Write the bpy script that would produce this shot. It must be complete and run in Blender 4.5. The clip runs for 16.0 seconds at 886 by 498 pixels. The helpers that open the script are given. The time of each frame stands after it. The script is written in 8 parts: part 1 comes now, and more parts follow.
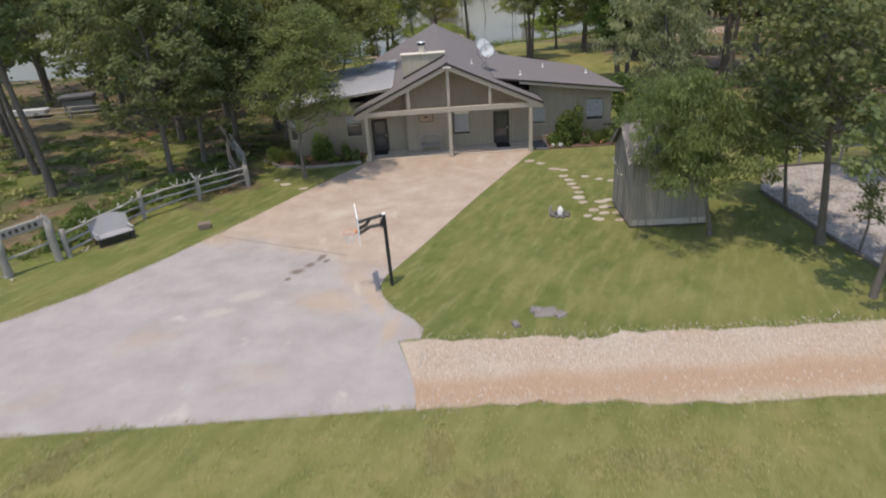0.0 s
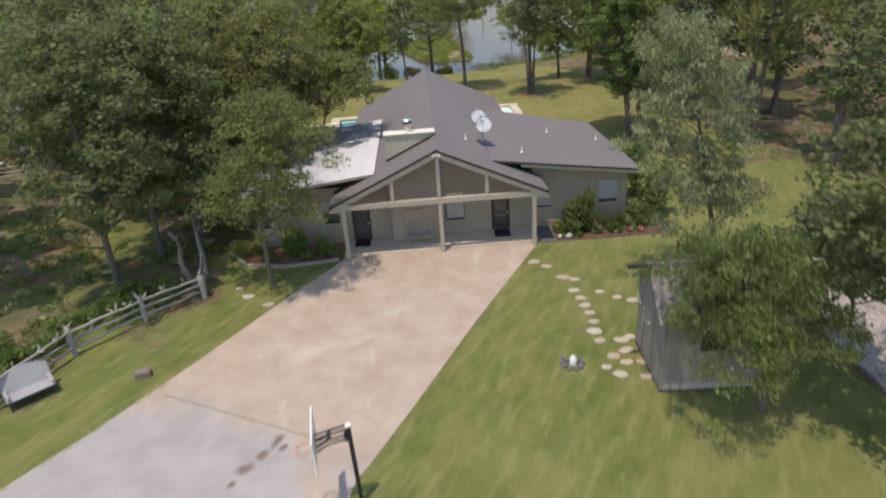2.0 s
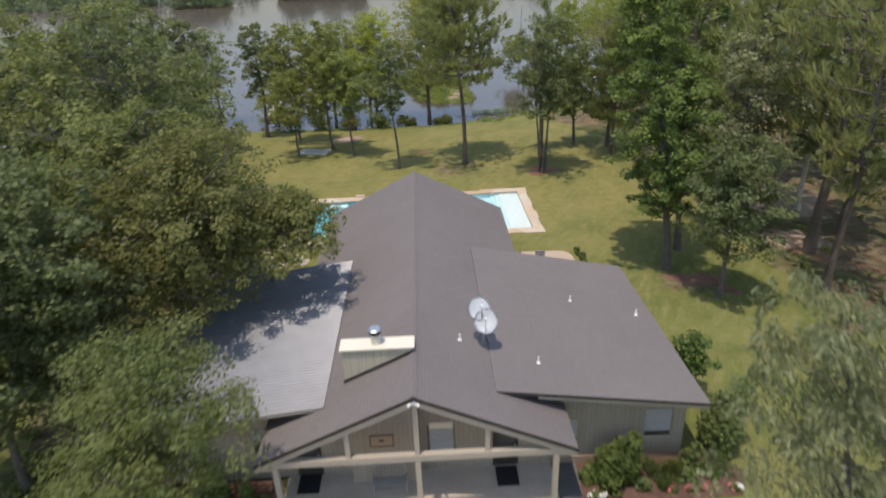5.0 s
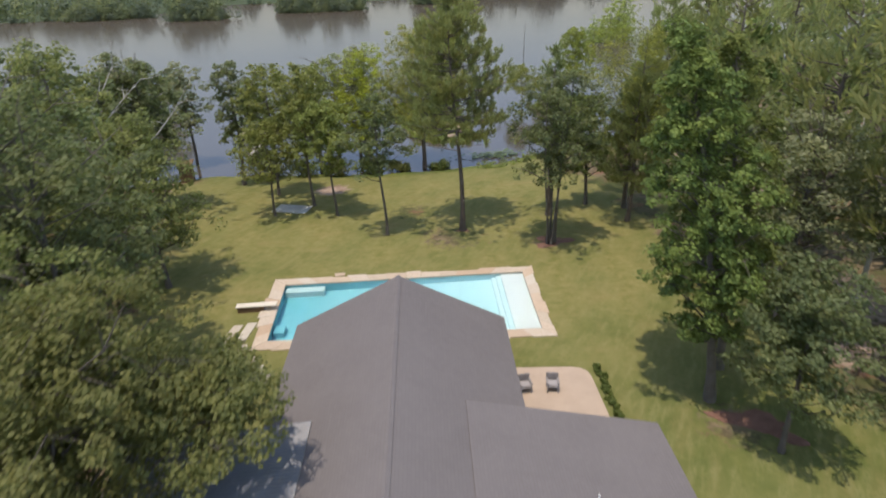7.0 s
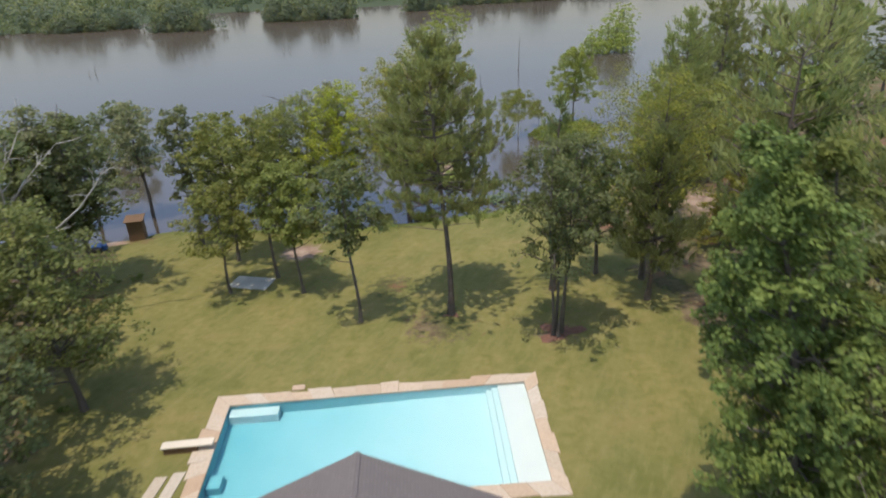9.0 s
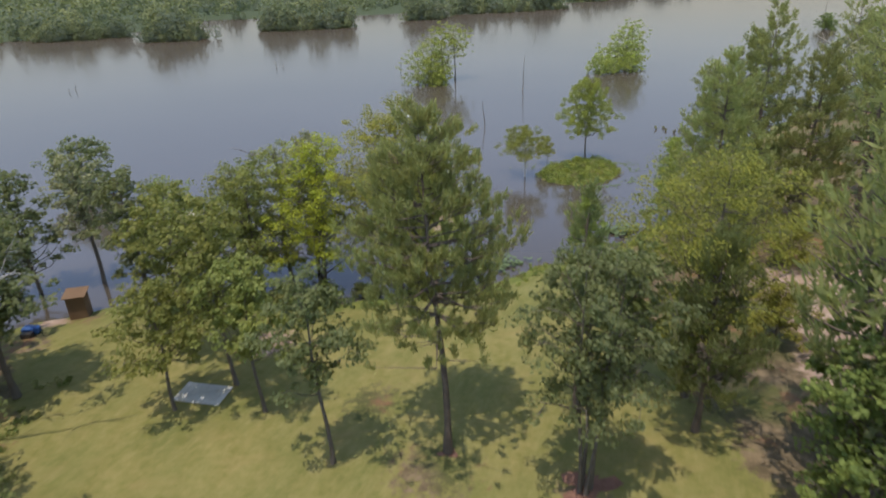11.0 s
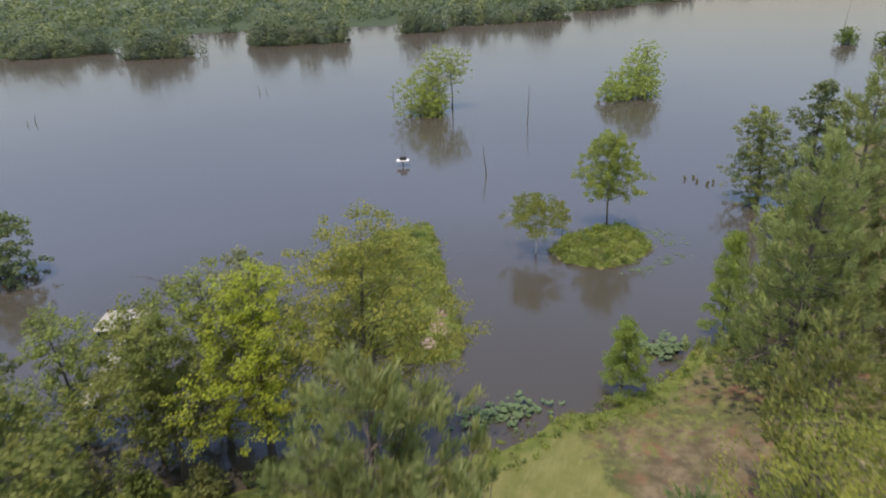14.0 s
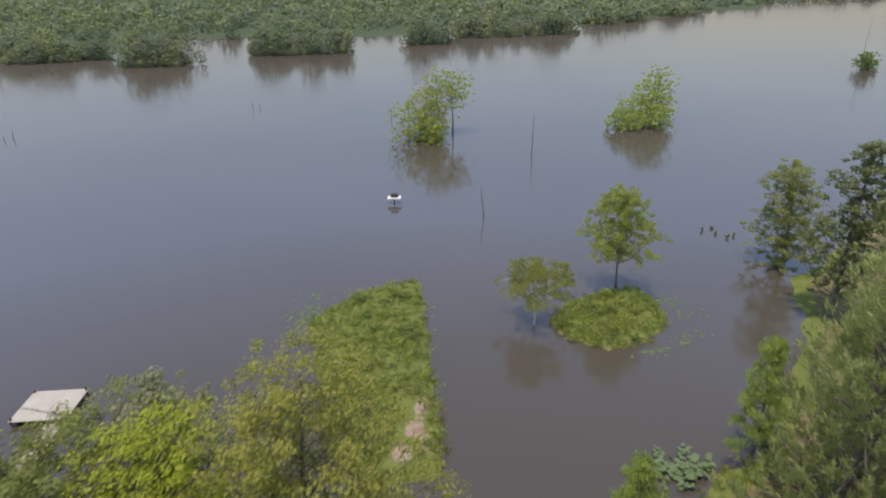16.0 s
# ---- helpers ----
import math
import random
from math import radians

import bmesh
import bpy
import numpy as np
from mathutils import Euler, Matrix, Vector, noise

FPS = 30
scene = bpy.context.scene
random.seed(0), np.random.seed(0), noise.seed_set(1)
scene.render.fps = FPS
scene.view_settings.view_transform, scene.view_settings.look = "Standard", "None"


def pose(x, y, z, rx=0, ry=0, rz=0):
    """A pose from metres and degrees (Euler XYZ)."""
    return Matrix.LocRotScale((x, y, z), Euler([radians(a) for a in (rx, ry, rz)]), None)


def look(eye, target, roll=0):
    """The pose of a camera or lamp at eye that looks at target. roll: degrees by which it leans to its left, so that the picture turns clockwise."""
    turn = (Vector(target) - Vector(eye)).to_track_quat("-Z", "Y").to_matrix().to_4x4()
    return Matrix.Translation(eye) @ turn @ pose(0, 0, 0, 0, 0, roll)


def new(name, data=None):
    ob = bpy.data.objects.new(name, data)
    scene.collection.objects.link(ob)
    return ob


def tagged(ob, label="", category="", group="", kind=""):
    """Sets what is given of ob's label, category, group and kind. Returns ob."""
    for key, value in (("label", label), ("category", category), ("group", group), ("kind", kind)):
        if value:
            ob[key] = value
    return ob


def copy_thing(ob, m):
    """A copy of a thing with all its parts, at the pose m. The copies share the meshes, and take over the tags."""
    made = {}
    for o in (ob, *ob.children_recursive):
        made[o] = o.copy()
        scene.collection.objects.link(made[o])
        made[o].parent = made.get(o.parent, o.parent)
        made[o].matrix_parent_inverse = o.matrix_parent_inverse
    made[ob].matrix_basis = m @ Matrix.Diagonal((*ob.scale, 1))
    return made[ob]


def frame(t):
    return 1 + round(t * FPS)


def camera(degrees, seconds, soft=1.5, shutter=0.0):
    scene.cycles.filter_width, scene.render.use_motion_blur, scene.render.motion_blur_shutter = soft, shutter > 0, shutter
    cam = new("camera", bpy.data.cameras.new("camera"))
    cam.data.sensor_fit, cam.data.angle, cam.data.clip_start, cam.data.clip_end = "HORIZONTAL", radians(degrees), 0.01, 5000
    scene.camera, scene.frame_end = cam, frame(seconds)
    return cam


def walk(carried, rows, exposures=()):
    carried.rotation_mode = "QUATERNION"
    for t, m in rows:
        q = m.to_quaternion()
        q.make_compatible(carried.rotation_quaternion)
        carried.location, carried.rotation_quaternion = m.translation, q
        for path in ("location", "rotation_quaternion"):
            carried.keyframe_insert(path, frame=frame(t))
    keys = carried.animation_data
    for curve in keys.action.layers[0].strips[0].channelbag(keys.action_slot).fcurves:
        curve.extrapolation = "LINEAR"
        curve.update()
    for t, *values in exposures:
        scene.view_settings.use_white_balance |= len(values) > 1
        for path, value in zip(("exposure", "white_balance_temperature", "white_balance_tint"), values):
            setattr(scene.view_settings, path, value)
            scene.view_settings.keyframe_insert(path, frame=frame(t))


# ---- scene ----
cam = camera(71.0, 16.0, soft=1.9, shutter=0.75)
PATH = [
    (0, (-1.452, -38.812, 11.037), (-1.427, -36.989, 10.215), -3.7),
    (0.5, (-1.206, -37.032, 11.965), (-1.181, -35.216, 11.129), -3.9),
    (1, (-0.953, -35.129, 12.876), (-0.926, -33.317, 12.03), -4.1),
    (1.5, (-0.679, -33.262, 13.75), (-0.653, -31.45, 12.905), -4.2),
    (2, (-0.39, -31.321, 14.655), (-0.367, -29.507, 13.814), -4.2),
    (2.5, (-0.098, -29.216, 15.606), (-0.077, -27.401, 14.767), -4.0),
    (3, (0.184, -27.052, 16.488), (0.202, -25.237, 15.648), -4.0),
    (3.5, (0.194, -24.758, 17.467), (0.227, -22.947, 16.62), -3.5),
    (4, (0.253, -22.344, 18.411), (0.299, -20.535, 17.558), -3.1),
    (4.5, (0.461, -19.804, 19.017), (0.506, -17.996, 18.162), -2.5),
    (4.7, (0.659, -18.803, 19.208), (0.696, -16.995, 18.354), -2.4),
    (6.8, (1.704, -8.596, 21.513), (1.742, -6.776, 20.686), -1.4),
    (7, (1.812, -7.472, 21.779), (1.847, -5.652, 20.951), -1.6),
    (7.5, (2.168, -4.702, 22.273), (2.201, -2.881, 21.447), -1.9),
    (8, (2.507, -1.986, 22.852), (2.539, -0.164, 22.027), -2.0),
    (8.5, (2.85, 0.72, 23.427), (2.89, 2.541, 22.599), -2.4),
    (9, (3.147, 3.619, 23.886), (3.194, 5.441, 23.062), -2.2),
    (9.2, (3.154, 4.697, 24.016), (3.208, 6.522, 23.199), -1.8),
    (11.3, (3.981, 17.325, 26.57), (4.03, 19.152, 25.758), -1.8),
    (11.5, (3.823, 18.576, 26.848), (3.877, 20.402, 26.034), -1.9),
    (12, (4.02, 21.762, 27.414), (4.078, 23.588, 26.601), -2.0),
    (12.5, (4.301, 25.226, 27.821), (4.362, 27.052, 27.007), -2.3),
    (13, (4.686, 28.636, 28.255), (4.745, 30.46, 27.437), -2.5),
    (13.5, (5.17, 31.542, 28.724), (5.223, 33.371, 27.917), -2.4),
    (14, (5.567, 34.304, 29.195), (5.617, 36.137, 28.396), -2.1),
    (14.5, (6.155, 37.067, 29.804), (6.2, 38.902, 29.01), -1.9),
    (15, (6.609, 39.576, 30.576), (6.652, 41.412, 29.785), -1.5),
    (15.5, (7.204, 42.157, 31.105), (7.244, 43.997, 30.32), -1.2),
    (16, (7.764, 44.938, 31.613), (7.803, 46.779, 30.832), -0.8),
]
walk(cam, [(t, look(eye, target, roll)) for t, eye, target, roll in PATH], [(0.0, 0.74, 7350, 13), (2.0, 0.80, 7350, 13), (9.0, 0.80, 7350, 13), (12.0, 0.85, 7350, 13), (16.0, 0.85, 7350, 13)])

# ---- light ----
SUN = Vector((-0.45, -0.62, 2.90)).normalized()
world = bpy.data.worlds.new("sky")
scene.world = world
world.use_nodes = True
wn = world.node_tree
sky = wn.nodes.new("ShaderNodeTexSky")
sky.sky_type = "NISHITA"
sky.sun_disc = False
sky.sun_elevation = math.asin(SUN.z)
sky.sun_rotation = math.atan2(SUN.x, SUN.y)
sky.air_density, sky.dust_density, sky.ozone_density = 1.1, 0.55, 1.4
wn.links.new(sky.outputs[0], wn.nodes["Background"].inputs[0])
wn.nodes["Background"].inputs[1].default_value = 0.15
sun = new("sun", bpy.data.lights.new("sun", "SUN"))
sun.data.energy, sun.data.angle, sun.data.color = 2.0, radians(0.6), (1.0, 0.95, 0.87)
sun.matrix_world = look(SUN * 100, (0, 0, 0))


# ---- materials ----
class Nodes:
    """A material with a Principled shader and short ways to wire it."""

    def __init__(self, name, rough=0.8, spec=0.3, metal=0.0):
        self.m = bpy.data.materials.new(name)
        self.m.use_nodes = True
        self.t = self.m.node_tree
        self.b = self.t.nodes["Principled BSDF"]
        self.b.inputs["Roughness"].default_value = rough
        self.b.inputs["Specular IOR Level"].default_value = spec
        self.b.inputs["Metallic"].default_value = metal
        self.co = self.t.nodes.new("ShaderNodeTexCoord").outputs["Object"]

    def n(self, kind, **values):
        node = self.t.nodes.new(kind)
        for key, value in values.items():
            node.inputs[key].default_value = value
        return node

    def link(self, a, b):
        self.t.links.new(a, b)

    def scaled(self, s):
        v = self.n("ShaderNodeVectorMath")
        v.operation = "MULTIPLY"
        self.link(self.co, v.inputs[0])
        v.inputs[1].default_value = s
        return v.outputs[0]

    def noise(self, scale, detail=4.0, rough=0.55, stretch=None, distort=0.0):
        node = self.n("ShaderNodeTexNoise", Scale=scale, Detail=detail, Roughness=rough, Distortion=distort)
        self.link(self.scaled(stretch) if stretch else self.co, node.inputs["Vector"])
        return node.outputs["Fac"]

    def ramp(self, fac, *stops):
        node = self.n("ShaderNodeValToRGB")
        el = node.color_ramp.elements
        while len(el) < len(stops):
            el.new(0.5)
        for e, (p, c) in zip(el, stops):
            e.position, e.color = p, (*c, 1) if len(c) == 3 else c
        self.link(fac, node.inputs[0])
        return node.outputs[0]

    def grey(self, fac, lo, hi):
        return self.ramp(fac, (lo, (0, 0, 0)), (hi, (1, 1, 1)))

    def mix(self, fac, a, b, how="MIX"):
        node = self.t.nodes.new("ShaderNodeMix")
        node.data_type, node.blend_type = "RGBA", how
        for value, sock in ((fac, node.inputs[0]), (a, node.inputs[6]), (b, node.inputs[7])):
            if isinstance(value, (int, float)):
                sock.default_value = value
            elif isinstance(value, tuple):
                sock.default_value = (*value, 1)
            else:
                self.link(value, sock)
        return node.outputs[2]

    def math(self, how, a, b):
        node = self.t.nodes.new("ShaderNodeMath")
        node.operation = how
        for value, sock in zip((a, b), node.inputs):
            if isinstance(value, (int, float)):
                sock.default_value = value
            else:
                self.link(value, sock)
        return node.outputs[0]

    def color(self, c):
        if isinstance(c, tuple):
            self.b.inputs["Base Color"].default_value = (*c, 1)
        else:
            self.link(c, self.b.inputs["Base Color"])
        return self

    def rough(self, fac):
        self.link(fac, self.b.inputs["Roughness"])
        return self

    def bump(self, fac, strength=0.4, distance=0.02):
        node = self.n("ShaderNodeBump", Strength=strength, Distance=distance)
        self.link(fac, node.inputs["Height"])
        self.link(node.outputs[0], self.b.inputs["Normal"])
        return self


def plain(name, c, rough=0.7, metal=0.0, vary=0.25, scale=6.0, spec=0.3, bump=0.15):
    """A surface of one colour with grain and blotches."""
    k = Nodes(name, rough, spec, metal)
    dark, light = tuple(v * (1 - vary) for v in c), tuple(min(1, v * (1 + vary * 0.6)) for v in c)
    big = k.noise(scale * 0.15, 3)
    small = k.noise(scale * 4, 5)
    k.color(k.mix(k.grey(small, 0.3, 0.7), k.mix(k.grey(big, 0.35, 0.65), dark, c), k.mix(big, c, light)))
    return k.bump(small, bump, 0.01).m


def leafy(name, dark, mid, light, glow=0.42, patches=0.45, depth=0.22):
    """Foliage: each leaf its own tone, with light passing through."""
    k = Nodes(name, 0.62, 0.15)
    info = k.t.nodes.new("ShaderNodeNewGeometry")
    per = info.outputs["Random Per Island"]
    tone = k.ramp(per, (0.0, dark), (0.5, mid), (1.0, light))
    patch = k.noise(patches, 2)
    col = k.mix(k.grey(patch, 0.35, 0.7), k.mix(depth, tone, dark), tone)
    warm = tuple(min(1.0, v * f) for v, f in zip(light, (1.12, 1.0, 0.75)))
    col = k.mix(k.math("MULTIPLY", k.grey(k.noise(patches * 0.9, 3), 0.50, 0.66), 0.38), col, warm)
    obj = k.t.nodes.new("ShaderNodeObjectInfo").outputs["Random"]
    hue = k.n("ShaderNodeHueSaturation", Saturation=0.95, Value=1.0)
    k.link(k.math("ADD", 0.485, k.math("MULTIPLY", obj, 0.03)), hue.inputs["Hue"])
    k.link(k.math("ADD", 0.85, k.math("MULTIPLY", obj, 0.3)), hue.inputs["Value"])
    k.link(col, hue.inputs["Color"])
    k.color(hue.outputs[0])
    through_leaf = k.n("ShaderNodeBsdfTranslucent")
    k.link(k.mix(0.5, hue.outputs[0], (0.33, 0.39, 0.10)), through_leaf.inputs["Color"])
    blend = k.n("ShaderNodeMixShader", Fac=glow)
    k.link(k.b.outputs[0], blend.inputs[1])
    k.link(through_leaf.outputs[0], blend.inputs[2])
    k.link(blend.outputs[0], k.t.nodes["Material Output"].inputs[0])
    return k.m


def bark(name, a, b, scale=5.0):
    k = Nodes(name, 0.9, 0.15)
    grain = k.noise(scale, 5, 0.65, (1, 1, 0.18))
    k.color(k.mix(k.grey(k.noise(1.3, 3), 0.3, 0.7), k.mix(grain, a, b), b))
    return k.bump(grain, 0.8, 0.04).m


LEAF = {
    "oak": leafy("oak leaves", (0.082, 0.106, 0.050), (0.138, 0.168, 0.074), (0.220, 0.252, 0.112)),
    "gum": leafy("sweetgum leaves", (0.066, 0.098, 0.028), (0.120, 0.167, 0.041), (0.210, 0.264, 0.066), 0.34),
    "grey": leafy("grey green leaves", (0.140, 0.150, 0.082), (0.225, 0.235, 0.130), (0.330, 0.335, 0.195)),
    "brown": leafy("olive brown leaves", (0.112, 0.126, 0.046), (0.185, 0.196, 0.064), (0.265, 0.266, 0.092)),
    "olive": leafy("yellow olive leaves", (0.140, 0.146, 0.026), (0.218, 0.216, 0.034), (0.305, 0.288, 0.055)),
    "shore": leafy("shore tree leaves", (0.134, 0.160, 0.042), (0.220, 0.252, 0.064), (0.308, 0.342, 0.100), 0.45),
    "lakeside": leafy("lakeside willow leaves", (0.205, 0.240, 0.044), (0.312, 0.358, 0.064), (0.405, 0.445, 0.098), 0.48),
    "yellow": leafy("yellow green leaves", (0.245, 0.282, 0.018), (0.360, 0.410, 0.028), (0.455, 0.500, 0.054), 0.45),
    "pine": leafy("pine needles", (0.205, 0.222, 0.084), (0.305, 0.322, 0.122), (0.400, 0.408, 0.170), 0.58),
    "pine_d": leafy("dark pine needles", (0.120, 0.148, 0.062), (0.188, 0.218, 0.088), (0.268, 0.292, 0.124), 0.50),
    "pine_o": leafy("olive pine needles", (0.165, 0.180, 0.052), (0.255, 0.268, 0.078), (0.350, 0.355, 0.115), 0.42),
    "pine_y": leafy("young pine needles", (0.185, 0.186, 0.034), (0.280, 0.276, 0.050), (0.380, 0.368, 0.080), 0.45),
    "cyp": leafy("cypress leaves", (0.205, 0.275, 0.052), (0.310, 0.395, 0.078), (0.390, 0.460, 0.110), 0.52),
    "light": leafy("light green leaves", (0.092, 0.128, 0.045), (0.158, 0.204, 0.072), (0.240, 0.288, 0.108), 0.45),
    "willow": leafy("willow leaves", (0.160, 0.186, 0.034), (0.262, 0.285, 0.050), (0.350, 0.360, 0.082), 0.45),
    "shrub": leafy("shrub leaves", (0.055, 0.088, 0.024), (0.105, 0.156, 0.040), (0.185, 0.245, 0.068)),
    "lily": leafy("marsh leaves", (0.162, 0.200, 0.044), (0.258, 0.305, 0.068), (0.350, 0.392, 0.100), 0.45),
    "grass": leafy("verge grass", (0.190, 0.225, 0.070), (0.265, 0.290, 0.100), (0.350, 0.350, 0.145), 0.3),
    "straw": leafy("dry grass", (0.225, 0.210, 0.085), (0.320, 0.292, 0.125), (0.405, 0.365, 0.175), 0.3),
    # Distance haze is put into the far leaf colours: paler, greyer, less contrast.
    "far": leafy("hazed far woods leaves", (0.086, 0.112, 0.080), (0.120, 0.148, 0.103), (0.162, 0.190, 0.130), 0.30, 0.09, 0.7),
    "far_mid": leafy("mid green hazed far woods leaves", (0.112, 0.142, 0.074), (0.152, 0.185, 0.095), (0.200, 0.232, 0.122), 0.30, 0.10, 0.6),
    "far_pale": leafy("pale hazed far woods leaves", (0.140, 0.152, 0.070), (0.188, 0.200, 0.088), (0.238, 0.246, 0.112), 0.30, 0.12, 0.6),
}
BARK = bark("grey bark", (0.060, 0.052, 0.045), (0.150, 0.130, 0.112))
BARK_PINE = bark("pine bark", (0.060, 0.046, 0.038), (0.145, 0.118, 0.098))
BARK_PALE = bark("pale dead wood", (0.30, 0.27, 0.24), (0.50, 0.47, 0.43))
BARK_GREY = bark("grey dead wood", (0.27, 0.25, 0.23), (0.44, 0.42, 0.39))
CEDAR = bark("weathered cedar", (0.165, 0.152, 0.138), (0.330, 0.308, 0.280), 7)


def ground_material():
    k = Nodes("ground", 0.95, 0.1)
    masks = k.t.nodes.new("ShaderNodeAttribute")
    masks.attribute_name = "cover"
    sep = k.t.nodes.new("ShaderNodeSeparateColor")
    k.link(masks.outputs["Color"], sep.inputs[0])
    woods, lush, sand = sep.outputs[0], sep.outputs[1], sep.outputs[2]
    fine, mid, big = k.noise(9, 6, 0.7), k.noise(0.9, 5, 0.6), k.noise(0.13, 4, 0.55)
    lanes = k.n("ShaderNodeMapping", Rotation=(0, 0, radians(-28)), Scale=(1, 4.0, 1))
    lanes.vector_type = "TEXTURE"
    k.link(k.co, lanes.inputs["Vector"])

    def laned(scale, detail):
        node = k.n("ShaderNodeTexNoise", Scale=scale, Detail=detail, Roughness=0.62)
        k.link(lanes.outputs[0], node.inputs["Vector"])
        return node.outputs["Fac"]

    lawn = k.mix(k.grey(mid, 0.32, 0.68), (0.088, 0.112, 0.033), (0.150, 0.158, 0.052))
    lawn = k.mix(k.grey(big, 0.46, 0.66), lawn, (0.176, 0.178, 0.066))
    lawn = k.mix(k.math("MULTIPLY", k.grey(laned(0.75, 4), 0.46, 0.64), 0.72), lawn, (0.208, 0.184, 0.076))
    lawn = k.mix(k.math("MULTIPLY", k.grey(k.noise(0.28, 4, 0.6), 0.52, 0.68), 0.62), lawn, (0.076, 0.108, 0.032))
    lawn = k.mix(k.math("MULTIPLY", k.grey(laned(2.2, 4), 0.48, 0.68), 0.62), lawn, (0.250, 0.232, 0.105))
    lawn = k.mix(k.math("MULTIPLY", k.grey(k.noise(3.1, 5, 0.7), 0.52, 0.74), 0.40), lawn, (0.070, 0.098, 0.026))
    lawn = k.mix(k.math("MULTIPLY", fine, 0.40), lawn, (0.095, 0.112, 0.026))
    mown = k.n("ShaderNodeTexWave", Scale=0.55, Distortion=5.0, Detail=2.0)
    mown.inputs["Detail Scale"].default_value = 0.35
    k.link(k.scaled((0.25, 1.0, 0.0)), mown.inputs["Vector"])
    hay = k.mix(k.grey(k.noise(1.4, 5, 0.65), 0.35, 0.68), (0.158, 0.152, 0.046), (0.262, 0.220, 0.092))
    hay = k.mix(k.math("MULTIPLY", k.grey(k.noise(0.35, 4, 0.6, (0.5, 1.3, 1.0)), 0.54, 0.70), 0.6), hay, (0.285, 0.212, 0.098))
    hay = k.mix(k.math("MULTIPLY", mown.outputs["Fac"], 0.28), hay, (0.285, 0.250, 0.105))
    lawn = k.mix(k.math("MULTIPLY", masks.outputs["Alpha"], 0.72), lawn, hay)
    litter = k.mix(k.grey(mid, 0.4, 0.62), (0.120, 0.092, 0.058), (0.260, 0.195, 0.125))
    litter = k.mix(k.grey(big, 0.45, 0.6), litter, (0.090, 0.106, 0.036))
    litter = k.mix(k.grey(k.noise(0.35, 3), 0.55, 0.68), litter, (0.25, 0.125, 0.080))
    litter = k.mix(k.math("MULTIPLY", fine, 0.6), litter, (0.055, 0.050, 0.028))
    green = k.mix(k.grey(mid, 0.35, 0.65), (0.090, 0.118, 0.030), (0.150, 0.165, 0.048))
    bare = k.mix(k.grey(mid, 0.35, 0.7), (0.225, 0.155, 0.115), (0.38, 0.295, 0.235))
    edge = k.math("MULTIPLY", k.math("SUBTRACT", k.noise(1.7, 5, 0.65), 0.5), 1.3)

    def soft(mask):
        return k.grey(k.math("ADD", mask, edge), 0.38, 0.62)

    col = k.mix(soft(woods), lawn, litter)
    col = k.mix(soft(lush), col, green)
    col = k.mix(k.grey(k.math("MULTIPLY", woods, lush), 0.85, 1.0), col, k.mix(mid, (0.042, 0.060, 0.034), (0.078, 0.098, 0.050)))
    k.color(k.mix(soft(sand), col, bare))
    return k.bump(k.math("ADD", fine, mid), 0.7, 0.06).m


